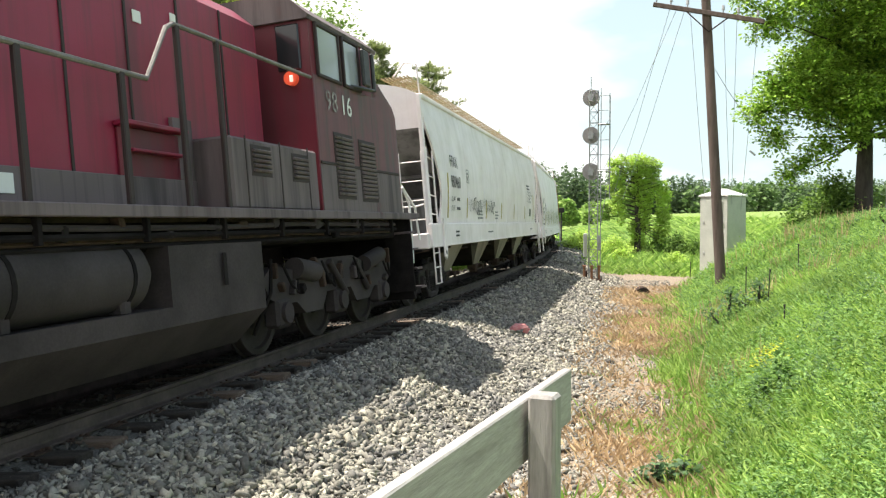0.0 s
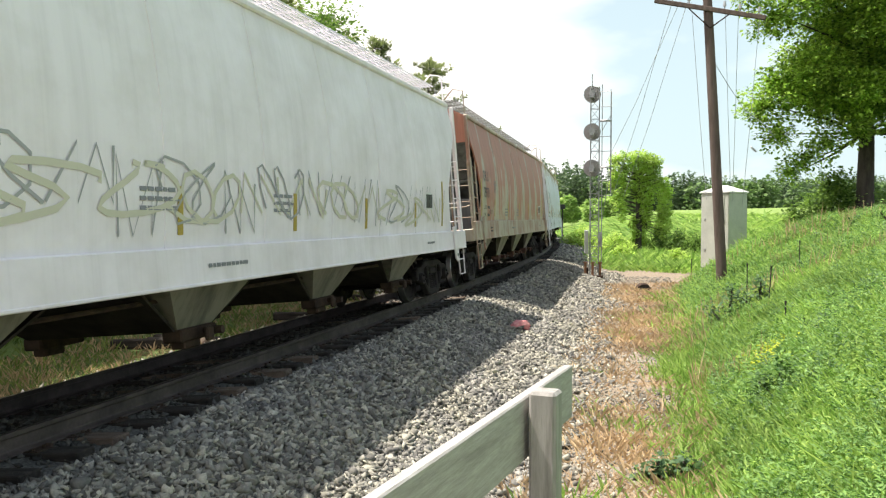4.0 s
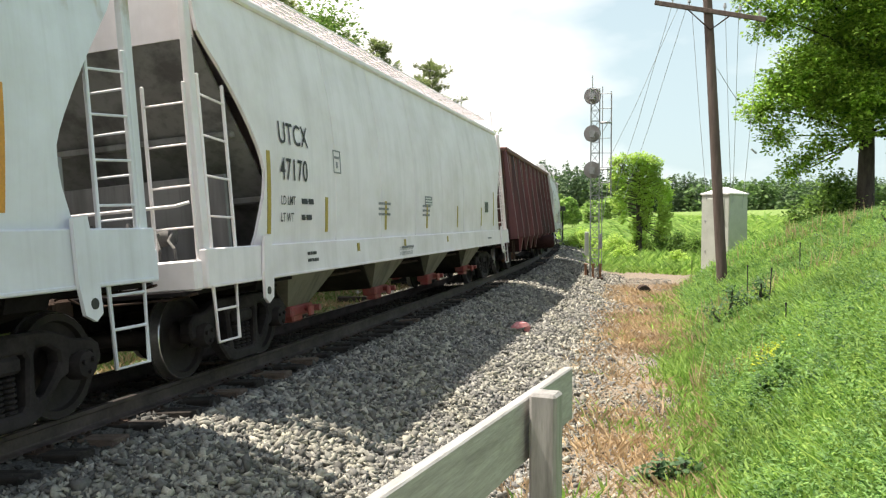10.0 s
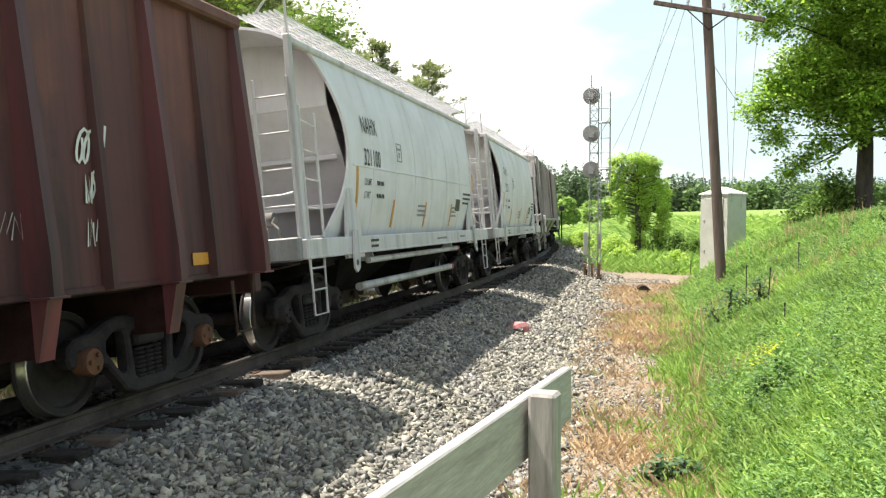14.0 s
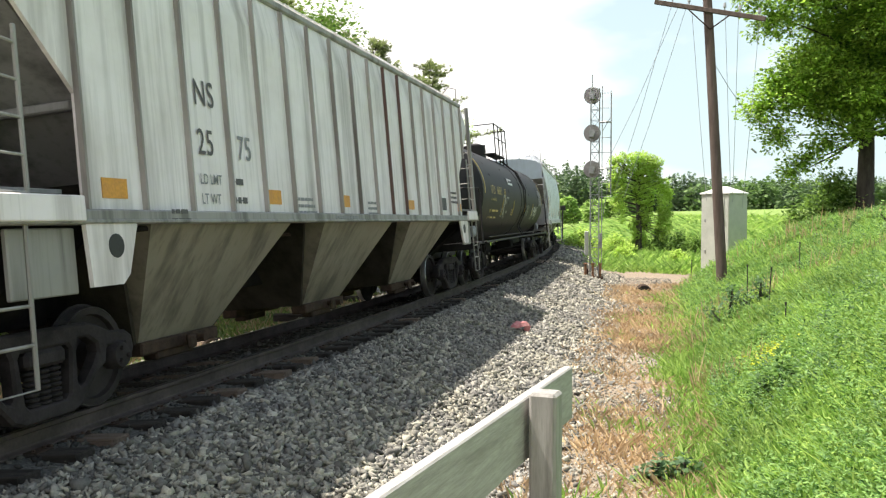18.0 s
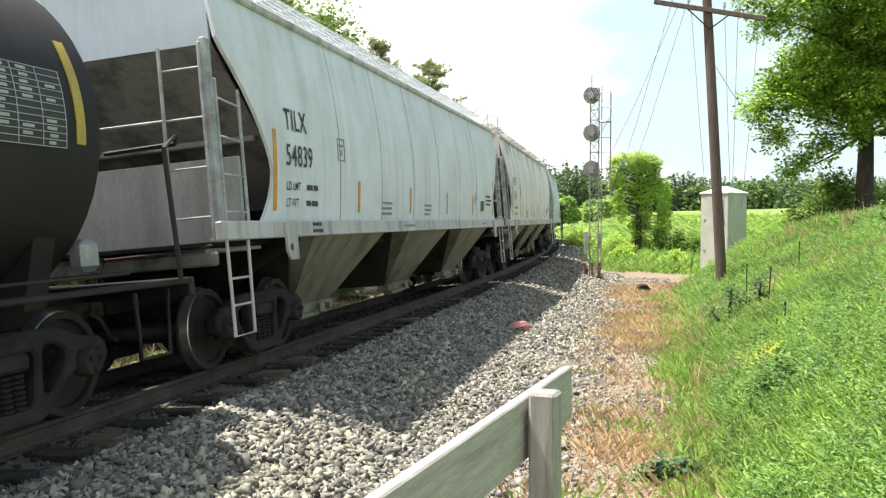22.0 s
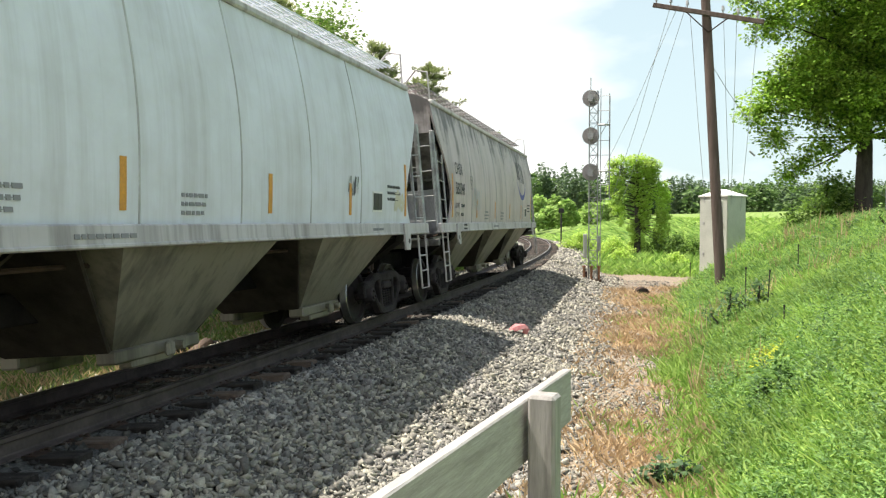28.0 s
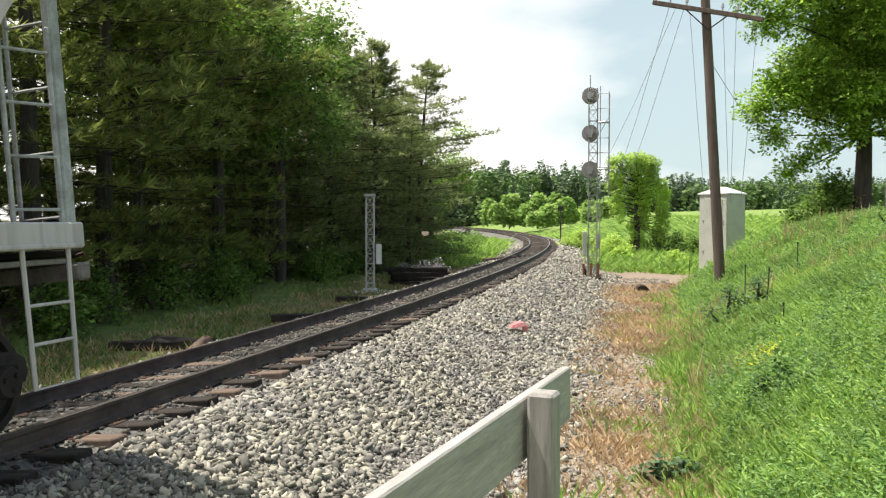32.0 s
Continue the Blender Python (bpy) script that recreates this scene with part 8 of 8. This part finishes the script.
            part("damper", Geo().cyl((side * 1.24, cy - 0.4, 1.1), (side * 1.24, cy + 0.15, 0.6), 0.05, n=10).cyl((side * 1.24, cy + 0.6, 1.05), (side * 1.24, cy + 1.05, 0.62), 0.05, n=10), M_LOCO_TANK, b)
            for j in range(16):
                a, w = cy - 2.2 + 4.4 * (j + rig.random()) / 16, rig.uniform(0.04, 0.13)
                part("rigging_bracket", Geo().box((side * 1.235, a, rig.uniform(0.62, 1.1)), (0.09, w, rig.uniform(0.08, 0.26)), 0.012, Matrix.Rotation(rig.uniform(-0.6, 0.6), 3, "X")), rig.choice((M_LOCO_TANK, M_UNDER, M_STEEL_DARK)), b)
            for a in (-1.9, -0.7, 0.5, 1.7):
                part("brake_pipe", Geo().tube([(side * 1.26, cy + a, 1.12), (side * 1.29, cy + a + 0.15, 0.86), (side * 1.25, cy + a + 0.42, 0.74), (side * 1.2, cy + a + 0.5, 1.05)], 0.018, 6), M_UNDER, b)
            part("sand_hose", Geo().tube([(side * 1.2, cy - 2.1, 1.2), (side * 1.22, cy - 2.2, 0.8), (side * 1.0, cy - 2.3, 0.3)], 0.025), M_UNDER, b)
            for dy in (-1.85, 0, 1.85):
                SPINNING.append((part("wheel", loco_wheel[side], None, b, "dark steel wheel", pose(0, cy + dy, 0.533) @ Matrix.Diagonal((1, 1.167, 1.167, 1))), loco, cy + dy, (0, cy + dy, 0.533), 0.533))
                part("axle_box", Geo().box((side * 1.12, cy + dy, 0.52), (0.22, 0.42, 0.36), 0.04).cyl((side * 1.22, cy + dy, 0.52), (side * 1.28, cy + dy, 0.52), 0.13, n=14), M_LOCO_TANK, b)
                part("brake_shoe", shoe_mesh, None, b, "", pose(side * 0.7525, cy + dy - 0.56, 0.5))
    part("coupler", coupler_mesh, None, loco, "", pose(0, -0.32, 0.86))
    part("air_hose", hose_mesh, None, loco, "", pose(0, -0.35, 0.8))
    return loco


M_GON = car_paint("rust_brown_gondola_paint", (0.09288, 0.03036, 0.0296), dirt=(0.030, 0.016, 0.017), dirt_amount=0.9, rust=(0.155, 0.052, 0.040), rust_level=0.55, high=(2.6, 0.10), rough=0.65, panels=0.35)
M_GON_RIB = car_paint("red_brown_post_paint", (0.1318, 0.03312, 0.03772), dirt=(0.036, 0.019, 0.020), dirt_amount=0.9, rough=0.5, panels=0.3)
M_SOOT_RED = surf("sooty_red_brown_steel", (0.026, 0.012, 0.012), (0.050, 0.024, 0.023), 3.0, 0.9, 0.0, 0.2, gloss=0.1)
M_GON_TOP = surf("bare_rust_brown_steel", (0.13, 0.05, 0.045), (0.18, 0.08, 0.065), 4.0, 0.75)
M_CHALK = plain("white_spray_paint", (0.62, 0.62, 0.58), 0.7)
M_CHALK_GREY = plain("faded_white_spray_paint", (0.36, 0.33, 0.31), 0.8)
M_TAG_OLIVE = plain("olive_spray_paint", (0.30, 0.27, 0.12), 0.8)
M_YELLOWTEXT = plain("yellow_stencil", (0.50, 0.37, 0.12), 0.6)
M_TANK = car_paint("black_tank_paint", (0.01523, 0.01276, 0.01421), dirt=(0.0348, 0.02973, 0.03045), dirt_amount=0.45, rough=0.6, gloss=0.3)
# cream ribs painted grey to carry their shaded flanks, with grime streaks over
M_RIB_GREY = car_paint("shaded_grimy_rib_paint", (0.36, 0.325, 0.31), dirt=(0.09, 0.075, 0.065), dirt_amount=0.85)
M_RIB = car_paint("rust_red_rib_paint", (0.10, 0.045, 0.038), dirt_amount=0.4)
M_LOCO = car_paint("dark_red_loco_paint", (0.258, 0.01265, 0.0456), dirt=(0.085, 0.022, 0.03), dirt_amount=0.6, rough=0.45)
M_LOCO_NOSE = car_paint("faded_red_nose_paint", (0.155, 0.062, 0.074), dirt=(0.085, 0.055, 0.06), dirt_amount=0.85, rough=0.65, rust=(0.115, 0.085, 0.085), rust_level=0.52)
# hood red darkened: shade of the cab's rear wall and recess in the paint
M_LOCO_CAB = car_paint("shaded_grimy_cab_red", (0.1438, 0.0096, 0.024), dirt=(0.08, 0.03, 0.036), dirt_amount=0.6, rough=0.55)
M_SCUFFED = surf("sooty_white_stencil", (0.16, 0.12, 0.12), (0.50, 0.47, 0.46), 9.0, 0.7, 0.0, 0.05, spread=(0.45, 0.6))
M_CREAM = plain("scuffed_cream_paint", (0.55, 0.50, 0.42), 0.6)
# shade of gaps, louvres and seams as paint; also dark bars and stanchions
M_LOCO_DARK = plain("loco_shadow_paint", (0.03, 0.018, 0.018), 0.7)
M_LOCO_GREY = car_paint("sooty_grey_loco_paint", (0.145, 0.112, 0.118), dirt=(0.05, 0.038, 0.04), dirt_amount=0.9, rough=0.75, rust=(0.16, 0.045, 0.055), rust_level=0.64)
M_LOCO_TANK = surf("grimy_grey_tank", (0.036, 0.030, 0.031), (0.068, 0.056, 0.058), 1.2, 0.85, 0.0, 0.1, gloss=0.25)
M_LOCO_RAIL = surf("worn_grey_rail", (0.22, 0.2, 0.19), (0.14, 0.12, 0.11), 5.0, 0.5)
M_GLASS = plain("dark_glass", (0.02, 0.022, 0.025), 0.08)
# opaque pale grey: the bright sky in the panes as colour
M_GLASS_PALE = plain("cab_glass", (0.35, 0.37, 0.40), 0.1)
M_LAMP = plain("orange_lamp", (0.75, 0.09, 0.04), 0.4, 0.0, 0.18)
M_LAMP_CORE = plain("white_lamp_core", (0.9, 0.72, 0.6), 0.4, 0.0, 0.35)


# ---- the train ----
WHITE = car_paint("white_hopper_paint", (0.87, 0.805, 0.825), dirt_amount=0.1)
COOL = car_paint("pale_blue_grey_paint", (0.73, 0.745, 0.80), dirt_amount=0.14, rust=(0.44, 0.29, 0.13), rust_level=0.585, high=(3.45, 0.18))
SOOTY = car_paint("sooty_grey_paint", (0.55, 0.475, 0.47), dirt_amount=0.45, dirt=(0.15, 0.13, 0.125), rust=(0.13, 0.115, 0.112), rust_level=0.60, high=(3.35, 0.15))
GREYW = car_paint("dirty_grey_white_paint", (0.80, 0.735, 0.745), dirt_amount=0.30, dirt=(0.22, 0.19, 0.175), rust=(0.20, 0.17, 0.16), rust_level=0.635, high=(3.45, 0.16))
RUSTY = car_paint("rust_streaked_beige_paint", (0.47, 0.42, 0.32), dirt_amount=0.22, rust=(0.50, 0.175, 0.11), rust_level=0.44, high=(2.3, 0.10), bands=0.22)
RUST_SILL = car_paint("rusty_beige_sill_paint", (0.42, 0.36, 0.28), dirt_amount=0.4, rust=(0.34, 0.16, 0.105), rust_level=0.54)
PALE = car_paint("pale_grey_paint", (0.765, 0.735, 0.785), dirt_amount=0.14)
ROOFGREY = surf("dusty_grey_roof", (0.36, 0.335, 0.32), (0.27, 0.25, 0.24), 2.0, 0.8)
# pale blue body paint made darker and bluer: the ends' shade in the colour
SHADED_END = car_paint("shaded_blue_end_paint", (0.46, 0.54, 0.64), dirt_amount=0.25, dirt=(0.22, 0.22, 0.22))
PALEBLUE = car_paint("pale_blue_white_paint", (0.69, 0.715, 0.775), dirt_amount=0.22, dirt=(0.25, 0.22, 0.19))
TAN = surf("tan_roof_dust", (0.52, 0.42, 0.28), (0.44, 0.34, 0.21), 2.0, 0.8)
# bay paint darkened to hold the shade beneath the car's overhang; streaks are dirt
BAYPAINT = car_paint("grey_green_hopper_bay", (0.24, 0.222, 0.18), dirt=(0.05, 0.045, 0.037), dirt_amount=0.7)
# pale end slopes painted dark: their overhang's shade in the colour, with grime streaks
INNER = car_paint("shaded_streaky_end_sheet", (0.225, 0.22, 0.222), dirt=(0.062, 0.058, 0.058), dirt_amount=0.8)

# arc of the first and last corner post of each car at the clip's start
POSTS = [(6.82, 24.64), (25.79, 42.77), (44.24, 60.95), (62.28, 79.98), (80.99, 97.83), (99.23, 114.00), (115.30, 126.60), (128.0, 139.1), (141.01, 156.45), (156.92, 173.52), (174.23, 190.20), (191.26, 207.25), (208.61, 224.49), (225.70, 241.35)]


def travelled(t):
    """Metres that the train has run: it slowly loses speed."""
    return 8.387 * t - 0.308 * t * t / 32 - 0.431 * t ** 3 / 1024


TRAIN = []


def consist(car, k, reach):
    """Puts a car at its place in the train; reach: half the distance between its bogies."""
    TRAIN.append((car, 0.5 * (POSTS[k][0] + POSTS[k][1]), reach))


def between(k):
    return POSTS[k][1] - POSTS[k][0]


def local(k, s):
    """A place along the train, in the car's own length."""
    return s - 0.5 * (POSTS[k][0] + POSTS[k][1])


def car_pose(s, reach):
    (x1, y1, _), (x2, y2, _) = on_track(s - reach), on_track(s + reach)
    turn = math.degrees(math.atan2(-(x2 - x1), y2 - y1))
    return pose(float(x1 + x2) / 2, float(y1 + y2) / 2, -CANT_RISE / 2, 0, -CANT, turn)


SEAM = surf("sooty_weld_seam", (0.60, 0.61, 0.61), (0.34, 0.34, 0.33), 1.2, 0.7)
GATE_RED = surf("red_hopper_gate", (0.36, 0.06, 0.06), (0.30, 0.10, 0.09), 6.0, 0.6)
GATE_BROWN = surf("brown_red_hopper_gate", (0.15, 0.055, 0.045), (0.09, 0.05, 0.04), 6.0, 0.7)

TRIM = car_paint("grimy_grey_trim_paint", (0.52, 0.50, 0.51), dirt=(0.12, 0.10, 0.09), dirt_amount=0.6)

SPEC = [
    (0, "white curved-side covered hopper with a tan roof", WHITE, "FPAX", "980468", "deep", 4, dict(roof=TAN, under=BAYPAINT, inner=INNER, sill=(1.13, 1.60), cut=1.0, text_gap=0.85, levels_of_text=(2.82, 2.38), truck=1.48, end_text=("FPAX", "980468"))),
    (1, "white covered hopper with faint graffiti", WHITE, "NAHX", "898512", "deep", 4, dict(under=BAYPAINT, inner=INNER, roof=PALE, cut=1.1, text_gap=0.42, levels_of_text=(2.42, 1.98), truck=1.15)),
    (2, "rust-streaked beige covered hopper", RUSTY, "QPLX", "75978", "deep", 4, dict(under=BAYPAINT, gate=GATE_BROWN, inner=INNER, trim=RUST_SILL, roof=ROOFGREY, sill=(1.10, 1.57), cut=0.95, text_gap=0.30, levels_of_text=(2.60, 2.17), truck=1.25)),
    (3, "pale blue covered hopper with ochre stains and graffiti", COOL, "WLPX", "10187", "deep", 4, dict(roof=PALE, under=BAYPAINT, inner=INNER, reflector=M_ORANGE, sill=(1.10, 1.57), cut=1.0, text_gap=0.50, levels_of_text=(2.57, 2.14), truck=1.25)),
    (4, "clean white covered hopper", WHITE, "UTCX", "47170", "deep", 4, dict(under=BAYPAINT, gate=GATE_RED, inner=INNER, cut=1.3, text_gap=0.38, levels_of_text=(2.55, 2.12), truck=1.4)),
    (10, "pale blue-grey covered hopper with wide bays", PALEBLUE, "TILX", "54839", "shallow", 3, dict(end_paint=SHADED_END, seam=SEAM, trim=TRIM, under=BAYPAINT, gate=BAYPAINT, inner=INNER, reflector=M_ORANGE, cut=1.2, text_gap=0.34, bogie_shift=0.2, levels_of_text=(2.72, 2.29))),
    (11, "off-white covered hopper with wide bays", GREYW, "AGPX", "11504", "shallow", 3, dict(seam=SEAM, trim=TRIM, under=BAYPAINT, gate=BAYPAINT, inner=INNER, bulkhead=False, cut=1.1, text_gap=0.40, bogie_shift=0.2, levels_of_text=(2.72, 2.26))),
    (12, "pale blue-grey covered hopper with small graffiti", PALEBLUE, "TILX", "54941", "shallow", 3, dict(end_paint=SHADED_END, seam=SEAM, trim=TRIM, under=BAYPAINT, gate=BAYPAINT, inner=INNER, reflector=M_ORANGE, cut=1.08, text_gap=0.40, bogie_shift=0.2, levels_of_text=(2.70, 2.28))),
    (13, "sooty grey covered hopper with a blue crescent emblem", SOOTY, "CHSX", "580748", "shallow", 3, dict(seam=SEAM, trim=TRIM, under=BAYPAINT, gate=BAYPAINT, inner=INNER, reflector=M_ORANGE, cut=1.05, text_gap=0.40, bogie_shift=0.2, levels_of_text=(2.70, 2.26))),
]
CARS = {}
for k, label, paint, mark, number, style, bays, more in SPEC:
    CARS[k] = covered_hopper("covered_hopper", label, between(k), paint, mark, number, style, bays, seed=20 + k * 11, **more)
    consist(CARS[k][0], k, between(k) / 2 - 1.35)
SOOTBAY = car_paint("sooty_olive_hopper_bay", (0.27, 0.235, 0.195), dirt=(0.06, 0.05, 0.042), dirt_amount=0.7)
CEMENT_TRIM = car_paint("grey_cement_car_trim", (0.58, 0.555, 0.57), dirt=(0.16, 0.14, 0.13), dirt_amount=0.4)
RIBTRIM = car_paint("sooty_grey_ribbed_trim", (0.30, 0.29, 0.275), dirt=(0.06, 0.055, 0.05), dirt_amount=0.8)
CEMENT = car_paint("light_grey_cement_paint", (0.70, 0.675, 0.70), dirt_amount=0.12)
RIBBED = car_paint("dirty_cream_ribbed_paint", (0.815, 0.76, 0.765), dirt=(0.22, 0.19, 0.175), dirt_amount=0.55)
for k, number in ((6, "321100"), (7, "321211")):
    CARS[k] = covered_hopper("cement_hopper", "light grey round-sided two-bay cement hopper", between(k), CEMENT, "NAHX", number, "round", 2, seed=20 + 20 * k, trim=CEMENT_TRIM, inner=CEMENT, under=M_UNDER, reflector=M_ORANGE, cut=1.3, text_gap=0.95, levels_of_text=(2.97, 2.47), truck=0.95, squeeze=0.66, pipes=k == 6)
    consist(CARS[k][0], k, between(k) / 2 - 0.95)
CARS[8] = covered_hopper("ribbed_hopper", "dirty cream covered hopper with vertical side ribs", between(8), RIBBED, "NS", "257524", "ribbed", 3, seed=160, text=M_FADEDTEXT, inner=INNER, under=SOOTBAY, trim=RIBTRIM, reflector=M_ORANGE, cut=1.3, text_gap=2.88, levels_of_text=(2.8, 2.30), squeeze=0.85, truck=1.1, end_text=("NS", "257524"), end_size=0.24, end_from=0.10)
consist(CARS[8][0], 8, between(8) / 2 - 1.1)
consist(gondola(between(5) + 1.24), 5, between(5) / 2 - 1.48)
consist(tank_car(between(9) + 1.2), 9, between(9) / 2 - 1.5)
LOCO = locomotive()


# marks of single cars: tags, warnings, an emblem
M_TAG = plain("black_spray_paint", (0.035, 0.035, 0.04), 0.7)
M_TAG_GREY = plain("faded_grey_spray_paint", (0.36, 0.36, 0.35), 0.7)
M_TAG_RED = plain("faded_red_spray_paint", (0.42, 0.22, 0.19), 0.7)
M_TAG_CREAM = plain("cream_spray_paint", (0.60, 0.57, 0.44), 0.7)
M_TAG_PALE = plain("pale_blue_spray_paint", (0.42, 0.46, 0.48), 0.7)
M_TAG_BROWN = plain("faded_brown_spray_paint", (0.36, 0.30, 0.27), 0.7)
M_EMBLEM = plain("blue_emblem_paint", (0.055, 0.06, 0.30), 0.55)
M_EMBLEM_DARK = plain("dark_emblem_paint", (0.05, 0.05, 0.06), 0.55)


def tag(k, s, z, w, h, mat, seed, thick=0.03, loops=5, label="spray-painted graffiti tag"):
    scrawl(CARS[k][0], CARS[k][1], local(k, s), z, w, h, mat, seed, label=label, thick=thick, loops=loops)


tag(0, 10.5, 1.80, 3.7, 0.42, M_TAG, 501, 0.024, 11, "black spray-painted tag in spiky letters")
for row, words in enumerate(("", "", "CAUTION. DO NOT USE STEAM,", "BOILING WATER OR SHARP OBJECTS", "TO CLEAN. ENTER CAR WITH", "CLEAN SOFT SOLED SHOES")):
    if words:
        lettering(CARS[0][0], CARS[0][1], local(0, 21.36), 2.88 - 0.112 * row, words, 0.105, M_TEXT, squeeze=0.72)
    else:
        bars(CARS[0][0], CARS[0][1], local(0, 21.36), 2.92 - 0.112 * row, 0.95, 1, 0.07, M_TEXT, 511 + row)
lettering(CARS[2][0], CARS[2][1], local(2, 46.34), 1.76, "NEW 10-97", 0.14, M_TEXT, squeeze=0.85)
tag(1, 28.7, 1.46, 12.5, 0.78, M_TAG_GREY, 521, 0.03, 14, "faint grey and cream graffiti lettering")
tag(1, 28.9, 1.5, 12.0, 0.62, M_TAG_CREAM, 522, 0.06, 10, "faint cream graffiti lettering")
tag(3, 66.2, 1.62, 1.8, 0.62, M_TAG_GREY, 531, 0.07, 5, "grey and faded red graffiti")
tag(3, 66.05, 1.64, 0.9, 0.6, M_TAG_RED, 532, 0.06, 2, "faded red graffiti")
scrawl(CARS[3][0], lambda z: 1.548, local(3, 66.6), 1.14, 1.7, 0.40, M_TAG_GREY, 533, label="grey graffiti on the sill", thick=0.06, loops=5)
scrawl(CARS[3][0], lambda z: 1.548, local(3, 72.4), 1.14, 3.4, 0.40, M_TAG_BROWN, 534, label="brown graffiti outline on the sill", thick=0.02, loops=9)
tag(3, 75.2, 1.6, 3.0, 0.36, M_TAG_BROWN, 535, 0.018, 7, "thin brown graffiti outline")
patch(CARS[4][0], CARS[4][1], local(4, 89.05), 1.92, 0.52, 0.17, M_GREYTEXT, "notice", "dark grey notice panel")
bars(CARS[4][0], lambda z: CARS[4][1](z) + 0.005, local(4, 89.08), 2.05, 0.45, 3, 0.03, M_WHITETEXT, 541)
for row, words in enumerate(("CLOSE HOPPER GATES AND ROOF", "HATCHES BEFORE MOVING CAR")):
    lettering(CARS[4][0], lambda z: 1.546, local(4, 87.12), 1.12 - 0.085 * row, words, 0.085, M_GREYTEXT, squeeze=0.62)
for s in (85.1, 87.45, 90.5):
    patch(CARS[4][0], lambda z: 1.546, local(4, s), 1.18, 0.1, 0.12, M_YELLOW, "decal", "small yellow warning decal")
tag(7, 133.8, 1.66, 0.3, 0.36, M_TAG_GREY, 551, 0.02, 3)
scrawl(CARS[7][0], lambda z: 1.548, local(7, 132.05), 1.18, 0.85, 0.24, M_TAG, 552, label="black spray-painted tag on the sill", thick=0.02, loops=5)
tag(10, 186.5, 1.92, 0.35, 0.34, M_TAG_GREY, 561, 0.018, 3, "thin grey line drawing")
tag(12, 220.6, 1.95, 0.4, 0.36, M_TAG, 571, 0.025, 3)
tag(12, 222.7, 1.8, 0.5, 0.36, M_TAG_CREAM, 572, 0.05, 4, "cream paint scrawl")
tag(13, 228.9, 1.85, 1.3, 0.6, M_TAG_PALE, 581, 0.035, 4, "pale blue graffiti loops")
# crescent emblem with three dark strokes above it
arc = []
for i in range(25):
    a = math.pi * (0.94 + 1.16 * i / 24)
    w = 0.02 + 0.15 * math.sin(math.pi * min(1.0, i / 24 * 1.02)) ** 1.3
    arc.append((238.0 + 1.04 * math.cos(a), 3.28 + 0.82 * math.sin(a), w))
crescent = Geo()
for (s1, c1, w1), (s2, c2, w2) in zip(arc, arc[1:]):
    quad = [(local(13, s), z) for s, z in ((s1, c1 - w1 / 2), (s1, c1 + w1 / 2), (s2, c2 + w2 / 2), (s2, c2 - w2 / 2))]
    crescent.add([(CARS[13][1](z) + 0.009, y, z) for y, z in quad], [(0, 1, 2, 3)])
part("emblem", crescent, M_EMBLEM, CARS[13][0], "blue crescent emblem")
for s, w, z, h in ((237.28, 0.13, 3.05, 0.62), (237.50, 0.07, 3.05, 0.6), (237.72, 0.09, 2.98, 0.68), (238.10, 0.09, 2.98, 0.68), (238.40, 0.10, 2.96, 0.66), (238.62, 0.08, 2.96, 0.64)):
    patch(CARS[13][0], CARS[13][1], local(13, s), z, w, h, M_EMBLEM_DARK, "emblem_stroke", "dark upright emblem stroke", -0.02)



def motions():
    """The train runs along the curve, its wheels turn; all else stands still."""
    start = {}
    for car, s, reach in TRAIN:
        start[car.name] = s
        walk(car, [(t / 2, car_pose(s - travelled(t / 2), reach)) for t in range(0, 65)])
    # the locomotive's own middle lies 11 m behind its cab-end coupling, and its line runs on past the camera
    start[LOCO.name] = 6.37
    walk(LOCO, [(t / 2, car_pose(6.37 - 11.0 - travelled(t / 2), 6.6) @ pose(0, 11.0, 0)) for t in range(0, 65)])
    # wheels turn over the stretch of line that lies in view
    for ob, car, y, (px, py, pz), radius in SPINNING:
        s = start[car.name] + y
        times = [0.075 * k for k in range(427) if -9 < s - travelled(0.075 * k) < 70]
        if len(times) < 2:
            continue
        times = ([0.0] if times[0] > 0 else []) + times + [32.0]
        ramp = [min(max(t, times[1] if times[0] == 0.0 and times[1] > 0.08 else 0.0), times[-2]) for t in times]
        walk(ob, [(t, pose(px, py, pz, math.degrees(travelled(u) / radius))) for t, u in zip(times, ramp)])

motions()
